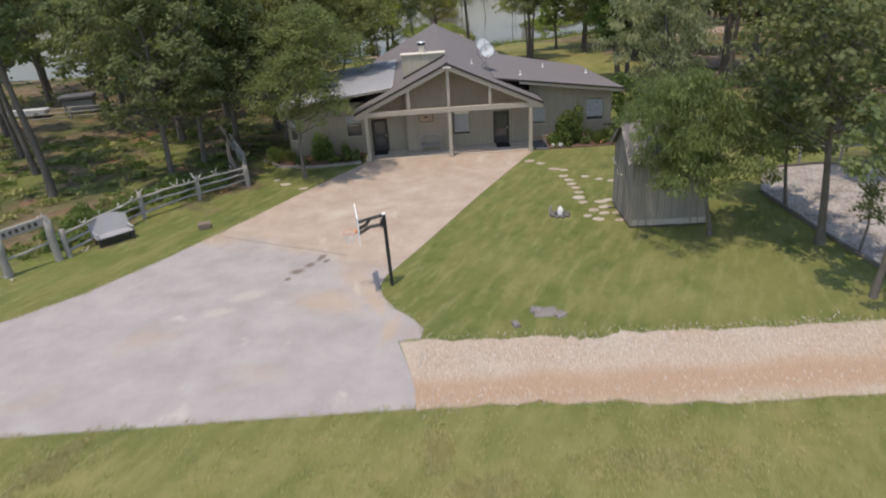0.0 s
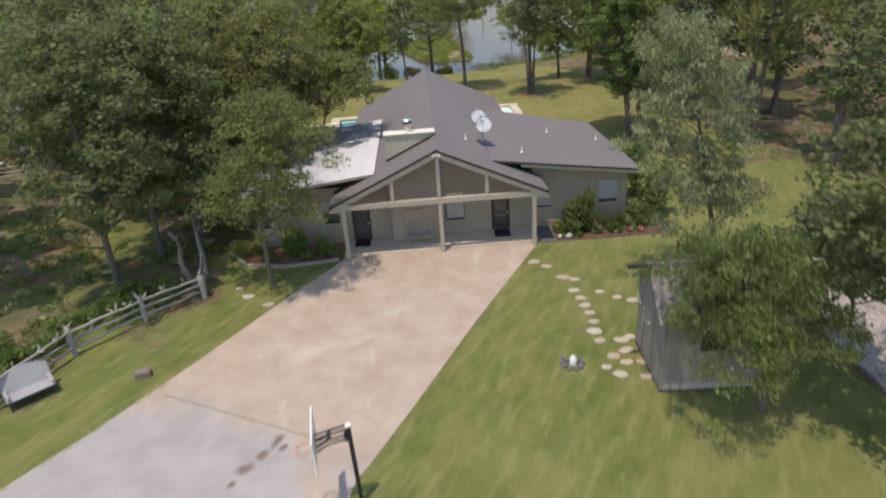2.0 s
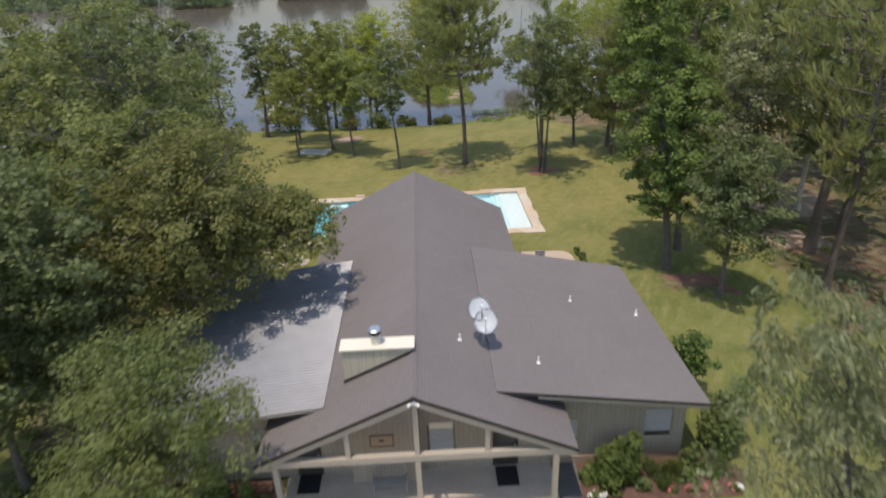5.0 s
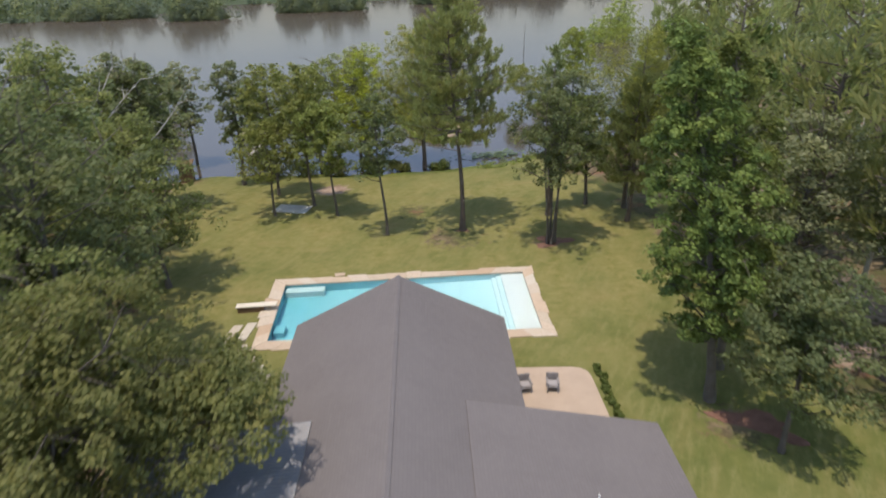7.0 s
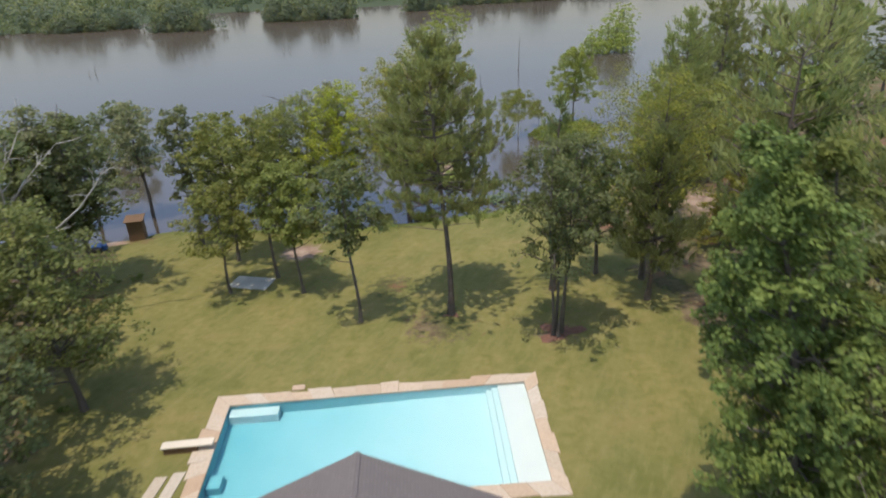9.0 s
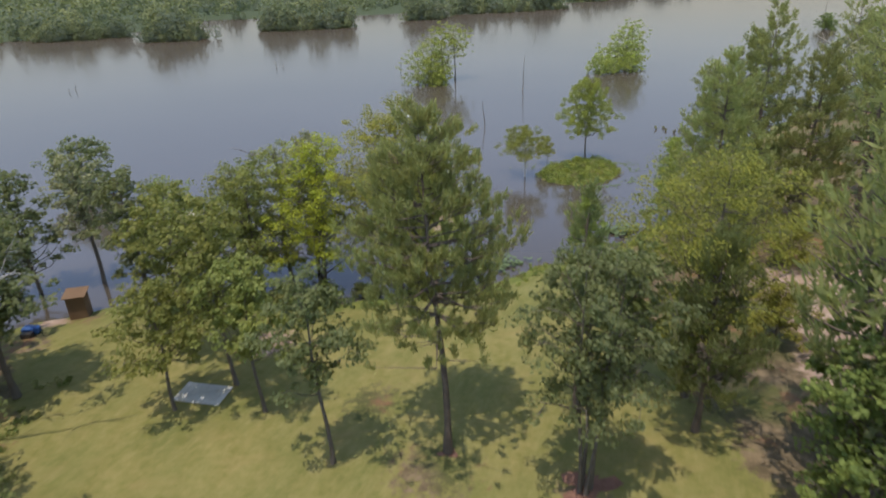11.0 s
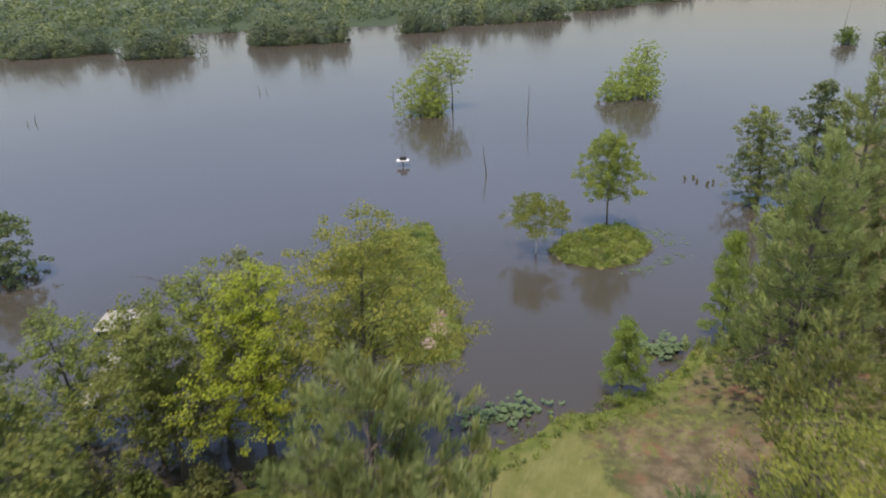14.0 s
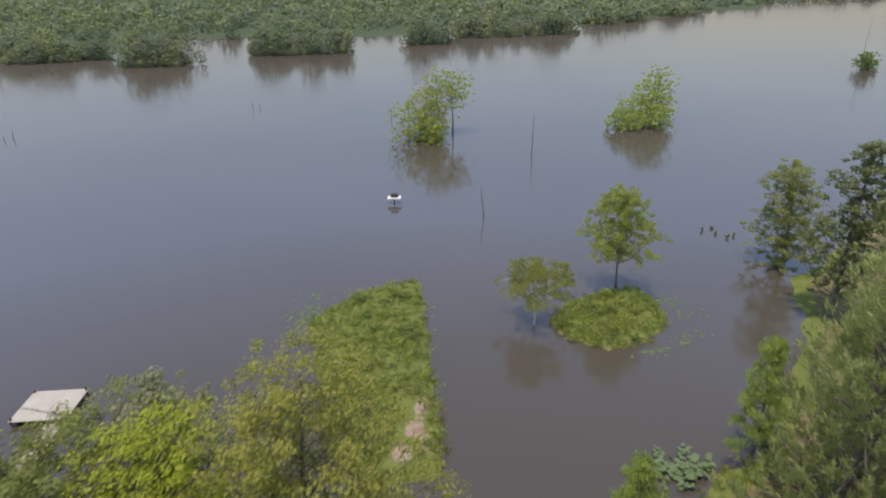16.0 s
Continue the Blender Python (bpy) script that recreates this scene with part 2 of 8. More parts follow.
def concrete_material():
    """Old grey apron and a newer tan pour that meet along an uneven line."""
    k = Nodes("driveway concrete", 0.88, 0.2)
    fine, mid, big = k.noise(14, 6, 0.7), k.noise(0.75, 5, 0.65), k.noise(0.22, 4, 0.6)
    sep = k.t.nodes.new("ShaderNodeSeparateXYZ")
    k.link(k.co, sep.inputs[0])
    along = k.math("ADD", sep.outputs[1], k.math("MULTIPLY", sep.outputs[0], 0.55))
    line = k.math("ADD", along, k.math("MULTIPLY", k.math("SUBTRACT", big, 0.5), 7.0))
    where = k.math("MULTIPLY", k.math("ADD", line, 19.5), 0.28)
    tan = k.mix(k.grey(mid, 0.36, 0.66), (0.350, 0.268, 0.205), (0.435, 0.350, 0.280))
    tan = k.mix(k.grey(k.noise(0.5, 4, 0.6, (1.6, 0.5, 1)), 0.62, 0.74), tan, (0.46, 0.40, 0.335))
    grey = k.mix(k.grey(mid, 0.36, 0.66), (0.296, 0.268, 0.256), (0.362, 0.334, 0.318))
    grey = k.mix(k.grey(k.noise(0.6, 4, 0.6), 0.64, 0.74), grey, (0.43, 0.40, 0.36))
    col = k.mix(k.grey(where, 0.25, 0.75), grey, tan)
    rust = k.math("MULTIPLY", k.grey(k.noise(0.28, 3), 0.60, 0.72), 0.30)
    col = k.mix(rust, col, (0.40, 0.26, 0.16))
    col = k.mix(k.math("MULTIPLY", k.grey(k.noise(0.4, 6, 0.75), 0.60, 0.70), 0.22), col, (0.20, 0.16, 0.13))
    rag = k.math("MULTIPLY", k.math("SUBTRACT", k.noise(2.6, 5, 0.7), 0.5), 1.5)

    def stain(col, x, y, rx, ry, turn, tone, much):
        """A soft ragged stain that lies at x, y."""
        place = k.n("ShaderNodeMapping", Location=(x, y, 0), Rotation=(0, 0, radians(turn)), Scale=(rx, ry, 1))
        place.vector_type = "TEXTURE"
        k.link(k.co, place.inputs["Vector"])
        flat = k.n("ShaderNodeVectorMath")
        flat.operation = "MULTIPLY"
        k.link(place.outputs[0], flat.inputs[0])
        flat.inputs[1].default_value = (1, 1, 0)
        span = k.n("ShaderNodeVectorMath")
        span.operation = "LENGTH"
        k.link(flat.outputs[0], span.inputs[0])
        mask = k.ramp(k.math("ADD", span.outputs["Value"], rag), (0.35, (1, 1, 1)), (1.10, (0, 0, 0)))
        return k.mix(k.math("MULTIPLY", mask, much), col, tone)

    for x, y, rx, ry, turn in ((-7.20, -15.60, 0.42, 0.30, 30), (-6.75, -15.05, 0.34, 0.24, 60), (-6.35, -14.40, 0.46, 0.22, 70), (-7.45, -16.25, 0.20, 0.16, 80), (-6.1, -14.75, 0.26, 0.15, 60)):
        col = stain(col, x, y, rx, ry, turn, (0.135, 0.098, 0.072), 0.9)
    for x, y, rx, ry, turn in ((-3.75, -18.7, 0.40, 1.5, 18), (-3.15, -20.7, 0.38, 1.2, -14), (-4.4, -17.0, 0.9, 2.2, 30), (-5.5, -18.4, 1.1, 1.9, 65)):
        col = stain(col, x, y, rx, ry, turn, (0.43, 0.31, 0.21), 0.55)
    for x, y, rx, ry, turn in ((-4.56, -17.52, 0.16, 0.95, 8), (-8.8, -17.5, 0.9, 0.5, 20), (-6.2, -9.2, 1.6, 0.7, 40), (-4.0, -8.4, 1.2, 0.5, 35), (-9.6, -18.6, 0.7, 0.4, 0), (-2.2, -6.0, 1.4, 0.5, 40)):
        col = stain(col, x, y, rx, ry, turn, (0.50, 0.445, 0.375), 0.40)
    k.color(k.mix(k.math("MULTIPLY", fine, 0.22), col, (0.20, 0.17, 0.15)))
    return k.bump(fine, 0.25, 0.01).m


def gravel_material(name, pale, tone, fine=24.0, patches=0.4):
    k = Nodes(name, 0.95, 0.15)
    stones = k.n("ShaderNodeTexVoronoi", Scale=fine)
    k.link(k.co, stones.inputs["Vector"])
    big = k.grey(k.noise(patches, 4), 0.35, 0.65)
    col = k.mix(big, tone, pale)
    sep = k.t.nodes.new("ShaderNodeSeparateColor")
    k.link(stones.outputs["Color"], sep.inputs[0])
    col = k.mix(k.math("MULTIPLY", sep.outputs[0], 0.5), col, tuple(min(1, v * 1.5) for v in pale))
    sep2 = k.t.nodes.new("ShaderNodeSeparateXYZ")
    k.link(k.co, sep2.inputs[0])
    rut = k.math("ADD", k.math("ADD", sep2.outputs[1], k.math("MULTIPLY", sep2.outputs[0], 0.035)), k.math("MULTIPLY", k.noise(0.5, 3), 0.9))
    rut = k.grey(k.math("ABSOLUTE", k.math("ADD", rut, 24.0), 0.0), 0.35, 1.15)
    col = k.mix(rut, tuple(v * f for v, f in zip(tone, (1.05, 1.0, 0.95))), col)
    k.color(k.mix(k.math("MULTIPLY", k.grey(stones.outputs["Distance"], 0.45, 0.85), 0.55), col, tuple(v * 0.6 for v in tone)))
    return k.bump(stones.outputs["Distance"], 0.9, -0.05).m


def siding_material(name, a, b, step):
    """Grooved vertical boards, on walls that run either way."""
    k = Nodes(name, 0.85, 0.2)
    sep = k.t.nodes.new("ShaderNodeSeparateXYZ")
    k.link(k.co, sep.inputs[0])
    run = k.math("ADD", sep.outputs[0], sep.outputs[1])
    groove = k.grey(k.math("PINGPONG", k.math("MULTIPLY", run, 1 / step), 0.5), 0.0, 0.10)
    grain = k.noise(6, 5, 0.6, (1, 1, 0.08))
    big = k.noise(0.6, 3)
    col = k.mix(k.grey(grain, 0.3, 0.7), a, b)
    col = k.mix(k.math("MULTIPLY", k.grey(big, 0.45, 0.7), 0.3), col, tuple(v * 0.75 for v in a))
    k.color(k.mix(groove, tuple(v * 0.86 for v in a), col))
    return k.bump(groove, 0.35, 0.010).m


def shingle_material():
    k = Nodes("brown shingles", 0.85, 0.25)
    sep = k.t.nodes.new("ShaderNodeSeparateXYZ")
    k.link(k.co, sep.inputs[0])
    rows = k.n("ShaderNodeTexBrick", Scale=1.0)
    rows.inputs["Brick Width"].default_value = 0.30
    rows.inputs["Row Height"].default_value = 0.14
    rows.inputs["Mortar Size"].default_value = 0.008
    rows.inputs["Color1"].default_value = (0.165, 0.148, 0.146, 1)
    rows.inputs["Color2"].default_value = (0.152, 0.137, 0.136, 1)
    rows.inputs["Mortar"].default_value = (0.134, 0.120, 0.115, 1)
    swap = k.t.nodes.new("ShaderNodeCombineXYZ")
    k.link(sep.outputs[1], swap.inputs[0])
    k.link(sep.outputs[0], swap.inputs[1])
    k.link(swap.outputs[0], rows.inputs["Vector"])
    big, fine = k.noise(0.25, 4), k.noise(22, 4)
    col = k.mix(k.math("MULTIPLY", k.grey(big, 0.4, 0.7), 0.35), rows.outputs["Color"], (0.195, 0.176, 0.173))
    streak = k.grey(k.noise(1.2, 4, 0.6, (0.12, 1.6, 1)), 0.55, 0.75)
    col = k.mix(k.math("MULTIPLY", streak, 0.25), col, (0.125, 0.113, 0.108))
    k.color(k.mix(k.math("MULTIPLY", fine, 0.16), col, (0.125, 0.113, 0.108)))
    return k.bump(k.math("ADD", rows.outputs["Fac"], fine), 0.15, 0.01).m


def lake_material():
    """Murky water whose small ripples flatten the gloss towards the far shore."""
    k = Nodes("lake water", 0.9, 0.0)
    k.color(k.mix(k.grey(k.noise(0.012, 3), 0.35, 0.65), (0.060, 0.0505, 0.038), (0.072, 0.0615, 0.048)))
    wave = k.math("ADD", k.noise(1.1, 4, 0.6, (1.0, 0.45, 1.0)), k.math("MULTIPLY", k.noise(0.12, 3), 1.5))
    k.bump(wave, 0.13, 0.05)
    gloss = k.n("ShaderNodeBsdfGlossy", Roughness=0.10, Color=(0.90, 0.89, 0.985, 1))
    k.link(k.b.inputs["Normal"].links[0].from_socket, gloss.inputs["Normal"])
    tilt = k.n("ShaderNodeFresnel", IOR=1.33)
    much = k.ramp(tilt.outputs[0], (0.0, (0.035,) * 3), (0.03, (0.052,) * 3), (0.065, (0.118,) * 3), (0.13, (0.198,) * 3), (0.45, (0.222,) * 3))
    blend = k.n("ShaderNodeMixShader")
    k.link(much, blend.inputs[0])
    k.link(k.b.outputs[0], blend.inputs[1])
    k.link(gloss.outputs[0], blend.inputs[2])
    k.link(blend.outputs[0], k.t.nodes["Material Output"].inputs[0])
    return k.m


def pool_material():
    k = Nodes("pool water", 0.03, 0.5)
    k.b.inputs["IOR"].default_value = 1.333
    k.b.inputs["Transmission Weight"].default_value = 1.0
    k.color((0.80, 0.95, 0.97))
    return k.bump(k.noise(2.2, 4, 0.6), 0.15, 0.03).m


def glass_material():
    k = Nodes("window glass", 0.05, 0.6)
    k.color(k.mix(k.noise(0.8, 2), (0.050, 0.048, 0.046), (0.095, 0.094, 0.092)))
    return k.m


GROUND = ground_material()
CONCRETE = concrete_material()
PORCH = plain("porch concrete", (0.50, 0.425, 0.345), 0.85)
PATIO = plain("tan patio concrete", (0.43, 0.335, 0.26), 0.9, vary=0.15)
GRAVEL = gravel_material("pale road gravel", (0.47, 0.40, 0.33), (0.44, 0.315, 0.225))
GRAVEL_GREY = gravel_material("grey gravel", (0.34, 0.305, 0.28), (0.20, 0.165, 0.14), 9.0, 0.9)
SIDING = siding_material("taupe siding", (0.290, 0.250, 0.200), (0.335, 0.295, 0.240), 0.20)
SHED_SIDING = siding_material("grey shed boards", (0.21, 0.19, 0.165), (0.285, 0.26, 0.23), 0.30)
TRIM = plain("beige trim paint", (0.385, 0.338, 0.28), 0.7, vary=0.15)
SHINGLE = shingle_material()
ZINC = plain("corrugated metal", (0.19, 0.197, 0.218), 0.37, 0.22, vary=0.22, spec=0.5, bump=0.05)
ZINC_OLD = plain("dull corrugated metal", (0.125, 0.118, 0.115), 0.5, 0.3, vary=0.3, spec=0.4, bump=0.05)
DARK = plain("dark brown paint", (0.045, 0.038, 0.033), 0.6)
BLACK = plain("black powder coat", (0.018, 0.018, 0.020), 0.5, spec=0.4)
RUBBER = plain("rubber mat", (0.022, 0.022, 0.024), 0.9)
WHITE = plain("white paint", (0.74, 0.72, 0.69), 0.5, vary=0.1)
SLAT = plain("pale grey blinds and glass reflection", (0.42, 0.43, 0.44), 0.6, vary=0.1)
CREAM = plain("cream metal cap", (0.66, 0.60, 0.50), 0.5, vary=0.15)
STEEL = plain("bright steel", (0.60, 0.60, 0.60), 0.3, 0.9, vary=0.15)
DISH = plain("pale dish paint", (0.74, 0.76, 0.78), 0.45, vary=0.1)
GLASS = glass_material()
LAKE = lake_material()
POOL_WATER = pool_material()
def plaster_material():
    """Pool plaster, deeper blue towards the deep end and paler towards the ledge."""
    k = Nodes("pool plaster", 0.7, 0.2)
    sep = k.t.nodes.new("ShaderNodeSeparateXYZ")
    k.link(k.co, sep.inputs[0])
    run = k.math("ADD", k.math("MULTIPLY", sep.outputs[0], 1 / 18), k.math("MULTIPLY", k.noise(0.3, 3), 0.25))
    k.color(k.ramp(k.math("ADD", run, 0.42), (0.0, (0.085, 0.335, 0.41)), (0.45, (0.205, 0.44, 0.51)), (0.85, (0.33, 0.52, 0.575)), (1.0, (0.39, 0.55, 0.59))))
    return k.m


PLASTER = plaster_material()
PLASTER_PALE = plain("pale pool plaster", (0.38, 0.52, 0.56), 0.7, vary=0.06)
LEDGE = plain("white pool plaster", (0.47, 0.51, 0.53), 0.7, vary=0.05)
MULCH = plain("red brown mulch", (0.115, 0.066, 0.050), 0.95, vary=0.5, scale=14, bump=0.8)
RUST_ORANGE = plain("orange rim paint", (0.60, 0.16, 0.04), 0.5)
ACRYLIC = plain("clear acrylic sheet", (0.62, 0.62, 0.62), 0.25, vary=0.1)
BONE = plain("bleached antler", (0.56, 0.53, 0.48), 0.7, vary=0.2)
PINK = plain("pink petals", (0.62, 0.16, 0.20), 0.6, vary=0.4)
PETAL = plain("white petals", (0.75, 0.72, 0.70), 0.6)
PLANK = plain("brown timber", (0.16, 0.10, 0.06), 0.85, vary=0.35)
DOCK = plain("weathered dock boards", (0.40, 0.36, 0.31), 0.85, vary=0.25)
BLUE = plain("blue plastic", (0.03, 0.10, 0.30), 0.5)


def stone_material(name, *tones):
    k = Nodes(name, 0.9, 0.15)
    pick = k.t.nodes.new("ShaderNodeObjectInfo").outputs["Random"]
    col = k.ramp(pick, *[(i / max(1, len(tones) - 1), c) for i, c in enumerate(tones)])
    grain = k.noise(7, 5, 0.65)
    k.color(k.mix(k.math("MULTIPLY", k.grey(grain, 0.4, 0.7), 0.4), col, (0.30, 0.22, 0.16)))
    return k.bump(grain, 0.5, 0.02).m


FLAGSTONE = stone_material("flagstone", (0.37, 0.315, 0.24), (0.42, 0.375, 0.30), (0.325, 0.265, 0.195), (0.44, 0.40, 0.34))
FIELDSTONE = stone_material("grey field stone", (0.20, 0.185, 0.165), (0.27, 0.25, 0.225), (0.235, 0.205, 0.175))
POOL_STONE = stone_material("cream paving stone", (0.50, 0.45, 0.375), (0.46, 0.40, 0.315), (0.54, 0.50, 0.43))
COPING = stone_material("pool coping stone", (0.50, 0.435, 0.35), (0.47, 0.345, 0.245), (0.56, 0.51, 0.435), (0.52, 0.40, 0.295), (0.54, 0.48, 0.40))


# ---- mesh helpers ----
def part(name, shape, material, parent=None, label="", smooth=False):
    """Links a bmesh or a mesh as one object, under a thing or a part."""
    if isinstance(shape, bmesh.types.BMesh):
        me = bpy.data.meshes.new(name)
        bmesh.ops.recalc_face_normals(shape, faces=shape.faces)
        shape.to_mesh(me)
        shape.free()
    else:
        me = shape
    if material and not me.materials:
        me.materials.append(material)
    if smooth:
        me.polygons.foreach_set("use_smooth", [True] * len(me.polygons))
    ob = new(name, me)
    ob.parent = parent
    return tagged(ob, label)


def thing(name, label, category, at=(0, 0, 0), turn=0.0, group="", kind=""):
    ob = new(name)
    ob.empty_display_size = 0.2
    ob.matrix_basis = pose(*at, 0, 0, turn)
    return tagged(ob, label, category, group, kind)


def box(bm, x0, x1, y0, y1, z0, z1, m=None):
    vs = [bm.verts.new((x, y, z)) for z in (z0, z1) for y in (y0, y1) for x in (x0, x1)]
    for q in ((0, 1, 3, 2), (4, 5, 7, 6), (0, 1, 5, 4), (2, 3, 7, 6), (0, 2, 6, 4), (1, 3, 7, 5)):
        bm.faces.new([vs[i] for i in q])
    if m:
        bmesh.ops.transform(bm, matrix=m, verts=vs)
    return vs


def boxes(*sizes, bevel=0.0, m=None):
    bm = bmesh.new()
    for s in sizes:
        box(bm, *s)
    if bevel:
        bmesh.ops.bevel(bm, geom=bm.edges[:], offset=bevel, segments=1, affect="EDGES")
    if m:
        bmesh.ops.transform(bm, matrix=m, verts=bm.verts)
    return bm


def prism(bm, outline, y0, y1):
    """Extrudes an outline of (x, z) from y0 to y1."""
    a = [bm.verts.new((x, y0, z)) for x, z in outline]
    b = [bm.verts.new((x, y1, z)) for x, z in outline]
    bm.faces.new(a)
    bm.faces.new(b[::-1])
    for i in range(len(a)):
        j = (i + 1) % len(a)
        bm.faces.new((a[i], b[i], b[j], a[j]))
    return bm


def slab(outline, z0, z1, bm=None):
    """A flat plate over an outline of (x, y)."""
    bm = bm or bmesh.new()
    a = [bm.verts.new((x, y, z0)) for x, y in outline]
    b = [bm.verts.new((x, y, z1)) for x, y in outline]
    bm.faces.new(a)
    bm.faces.new(b[::-1])
    for i in range(len(a)):
        j = (i + 1) % len(a)
        bm.faces.new((a[i], b[i], b[j], a[j]))
    return bm


def wall(x0, x1, y0, y1, z0, z1, openings=(), bm=None):
    """A wall along x with through openings (x0, x1, z0, z1)."""
    bm = bm or bmesh.new()
    xs = sorted({x0, x1, *[v for o in openings for v in o[:2]]})
    zs = sorted({z0, z1, *[v for o in openings for v in o[2:]]})
    for a, b in zip(xs, xs[1:]):
        for c, d in zip(zs, zs[1:]):
            if not any(o[0] <= a and b <= o[1] and o[2] <= c and d <= o[3] for o in openings):
                box(bm, a, b, y0, y1, c, d)
    return bm


def pierced(x0, x1, y0, y1, z0, z1, hole):
    """One wall in one piece with one opening (x0, x1, z0, z1) through it."""
    bm = bmesh.new()
    a, b, c, d = hole
    ring = [((x0, z0), (x1, z0), (x1, z1), (x0, z1)), ((a, c), (b, c), (b, d), (a, d))]
    v = [[[bm.verts.new((x, y, z)) for x, z in loop] for loop in ring] for y in (y0, y1)]
    for i in range(4):
        j = (i + 1) % 4
        bm.faces.new((v[0][0][i], v[0][0][j], v[0][1][j], v[0][1][i]))
        bm.faces.new((v[1][0][j], v[1][0][i], v[1][1][i], v[1][1][j]))
        bm.faces.new((v[0][0][j], v[0][0][i], v[1][0][i], v[1][0][j]))
        bm.faces.new((v[0][1][i], v[0][1][j], v[1][1][j], v[1][1][i]))
    return bm


def mesh_of(name, verts, faces):
    """A mesh out of arrays of corners and equal-sized faces."""
    me = bpy.data.meshes.new(name)
    verts, faces = np.asarray(verts, np.float32), np.asarray(faces, np.int32)
    n, k = faces.shape
    me.vertices.add(len(verts))
    me.vertices.foreach_set("co", verts.ravel())
    me.loops.add(n * k)
    me.loops.foreach_set("vertex_index", faces.ravel())
    me.polygons.add(n)
    me.polygons.foreach_set("loop_start", np.arange(n, dtype=np.int32) * k)
    me.polygons.foreach_set("loop_total", np.full(n, k, np.int32))
    me.update(calc_edges=True)
    return me


def tube(points, radii, sides=6):
    """Corners and faces of a tapered tube along points."""
    p, r = np.asarray(points, float), np.asarray(radii, float)
    d = np.gradient(p, axis=0)
    d /= np.linalg.norm(d, axis=1)[:, None] + 1e-9
    ref = np.where(np.abs(d[:, 2:3]) < 0.9, [[0, 0, 1.0]], [[1.0, 0, 0]])
    u = np.cross(d, ref)
    u /= np.linalg.norm(u, axis=1)[:, None]
    w = np.cross(d, u)
    a = np.arange(sides) / sides * 2 * np.pi
    ring = p[:, None] + r[:, None, None] * (u[:, None] * np.cos(a)[None, :, None] + w[:, None] * np.sin(a)[None, :, None])
    i = np.arange(len(p) - 1)[:, None] * sides
    j = np.arange(sides)[None]
    k = (j + 1) % sides
    return ring.reshape(-1, 3), np.stack([i + j, i + k, i + sides + k, i + sides + j], -1).reshape(-1, 4)


def joined(pieces):
    vs, fs, n = [], [], 0
    for v, f in pieces:
        vs.append(v)
        fs.append(np.asarray(f) + n)
        n += len(v)
    return np.concatenate(vs), np.concatenate(fs)


def blades(centres, axis, side, length, width):
    """One pointed leaf at each centre."""
    a, s = axis * (length / 2)[:, None], side * (width / 2)[:, None]
    v = np.stack([centres - a, centres + s - a * 0.1, centres + a, centres - s - a * 0.1], 1).reshape(-1, 3)
    return v, np.arange(len(v)).reshape(-1, 4)


def unit(v):
    return v / (np.linalg.norm(v, axis=-1, keepdims=True) + 1e-9)


# ---- the way plants grow ----
SHAPES = {
    "round": lambda t: np.sqrt(np.clip(1 - (2 * t - 1) ** 2, 0, 1)) * (0.9 + 0.25 * (1 - t)),
    "tall": lambda t: np.clip(np.sin(np.pi * np.clip(t * 0.92 + 0.12, 0, 1)), 0, 1) ** 0.7,
    "cone": lambda t: np.clip(1.02 - t, 0, 1) ** 0.8 * np.clip(t * 9 + 0.3, 0, 1),
    "pine": lambda t: np.clip(1.06 - t, 0, 1) ** 0.34 * np.clip(0.55 + t * 1.6, 0, 1),
    "dome": lambda t: np.clip(1.03 - t, 0, 1) ** 0.62 * np.clip(0.80 + t * 1.4, 0, 1),
    "umbrella": lambda t: np.clip(np.sin(np.pi * np.clip(t * 0.65 + 0.28, 0, 1)), 0, 1) ** 0.6,
}


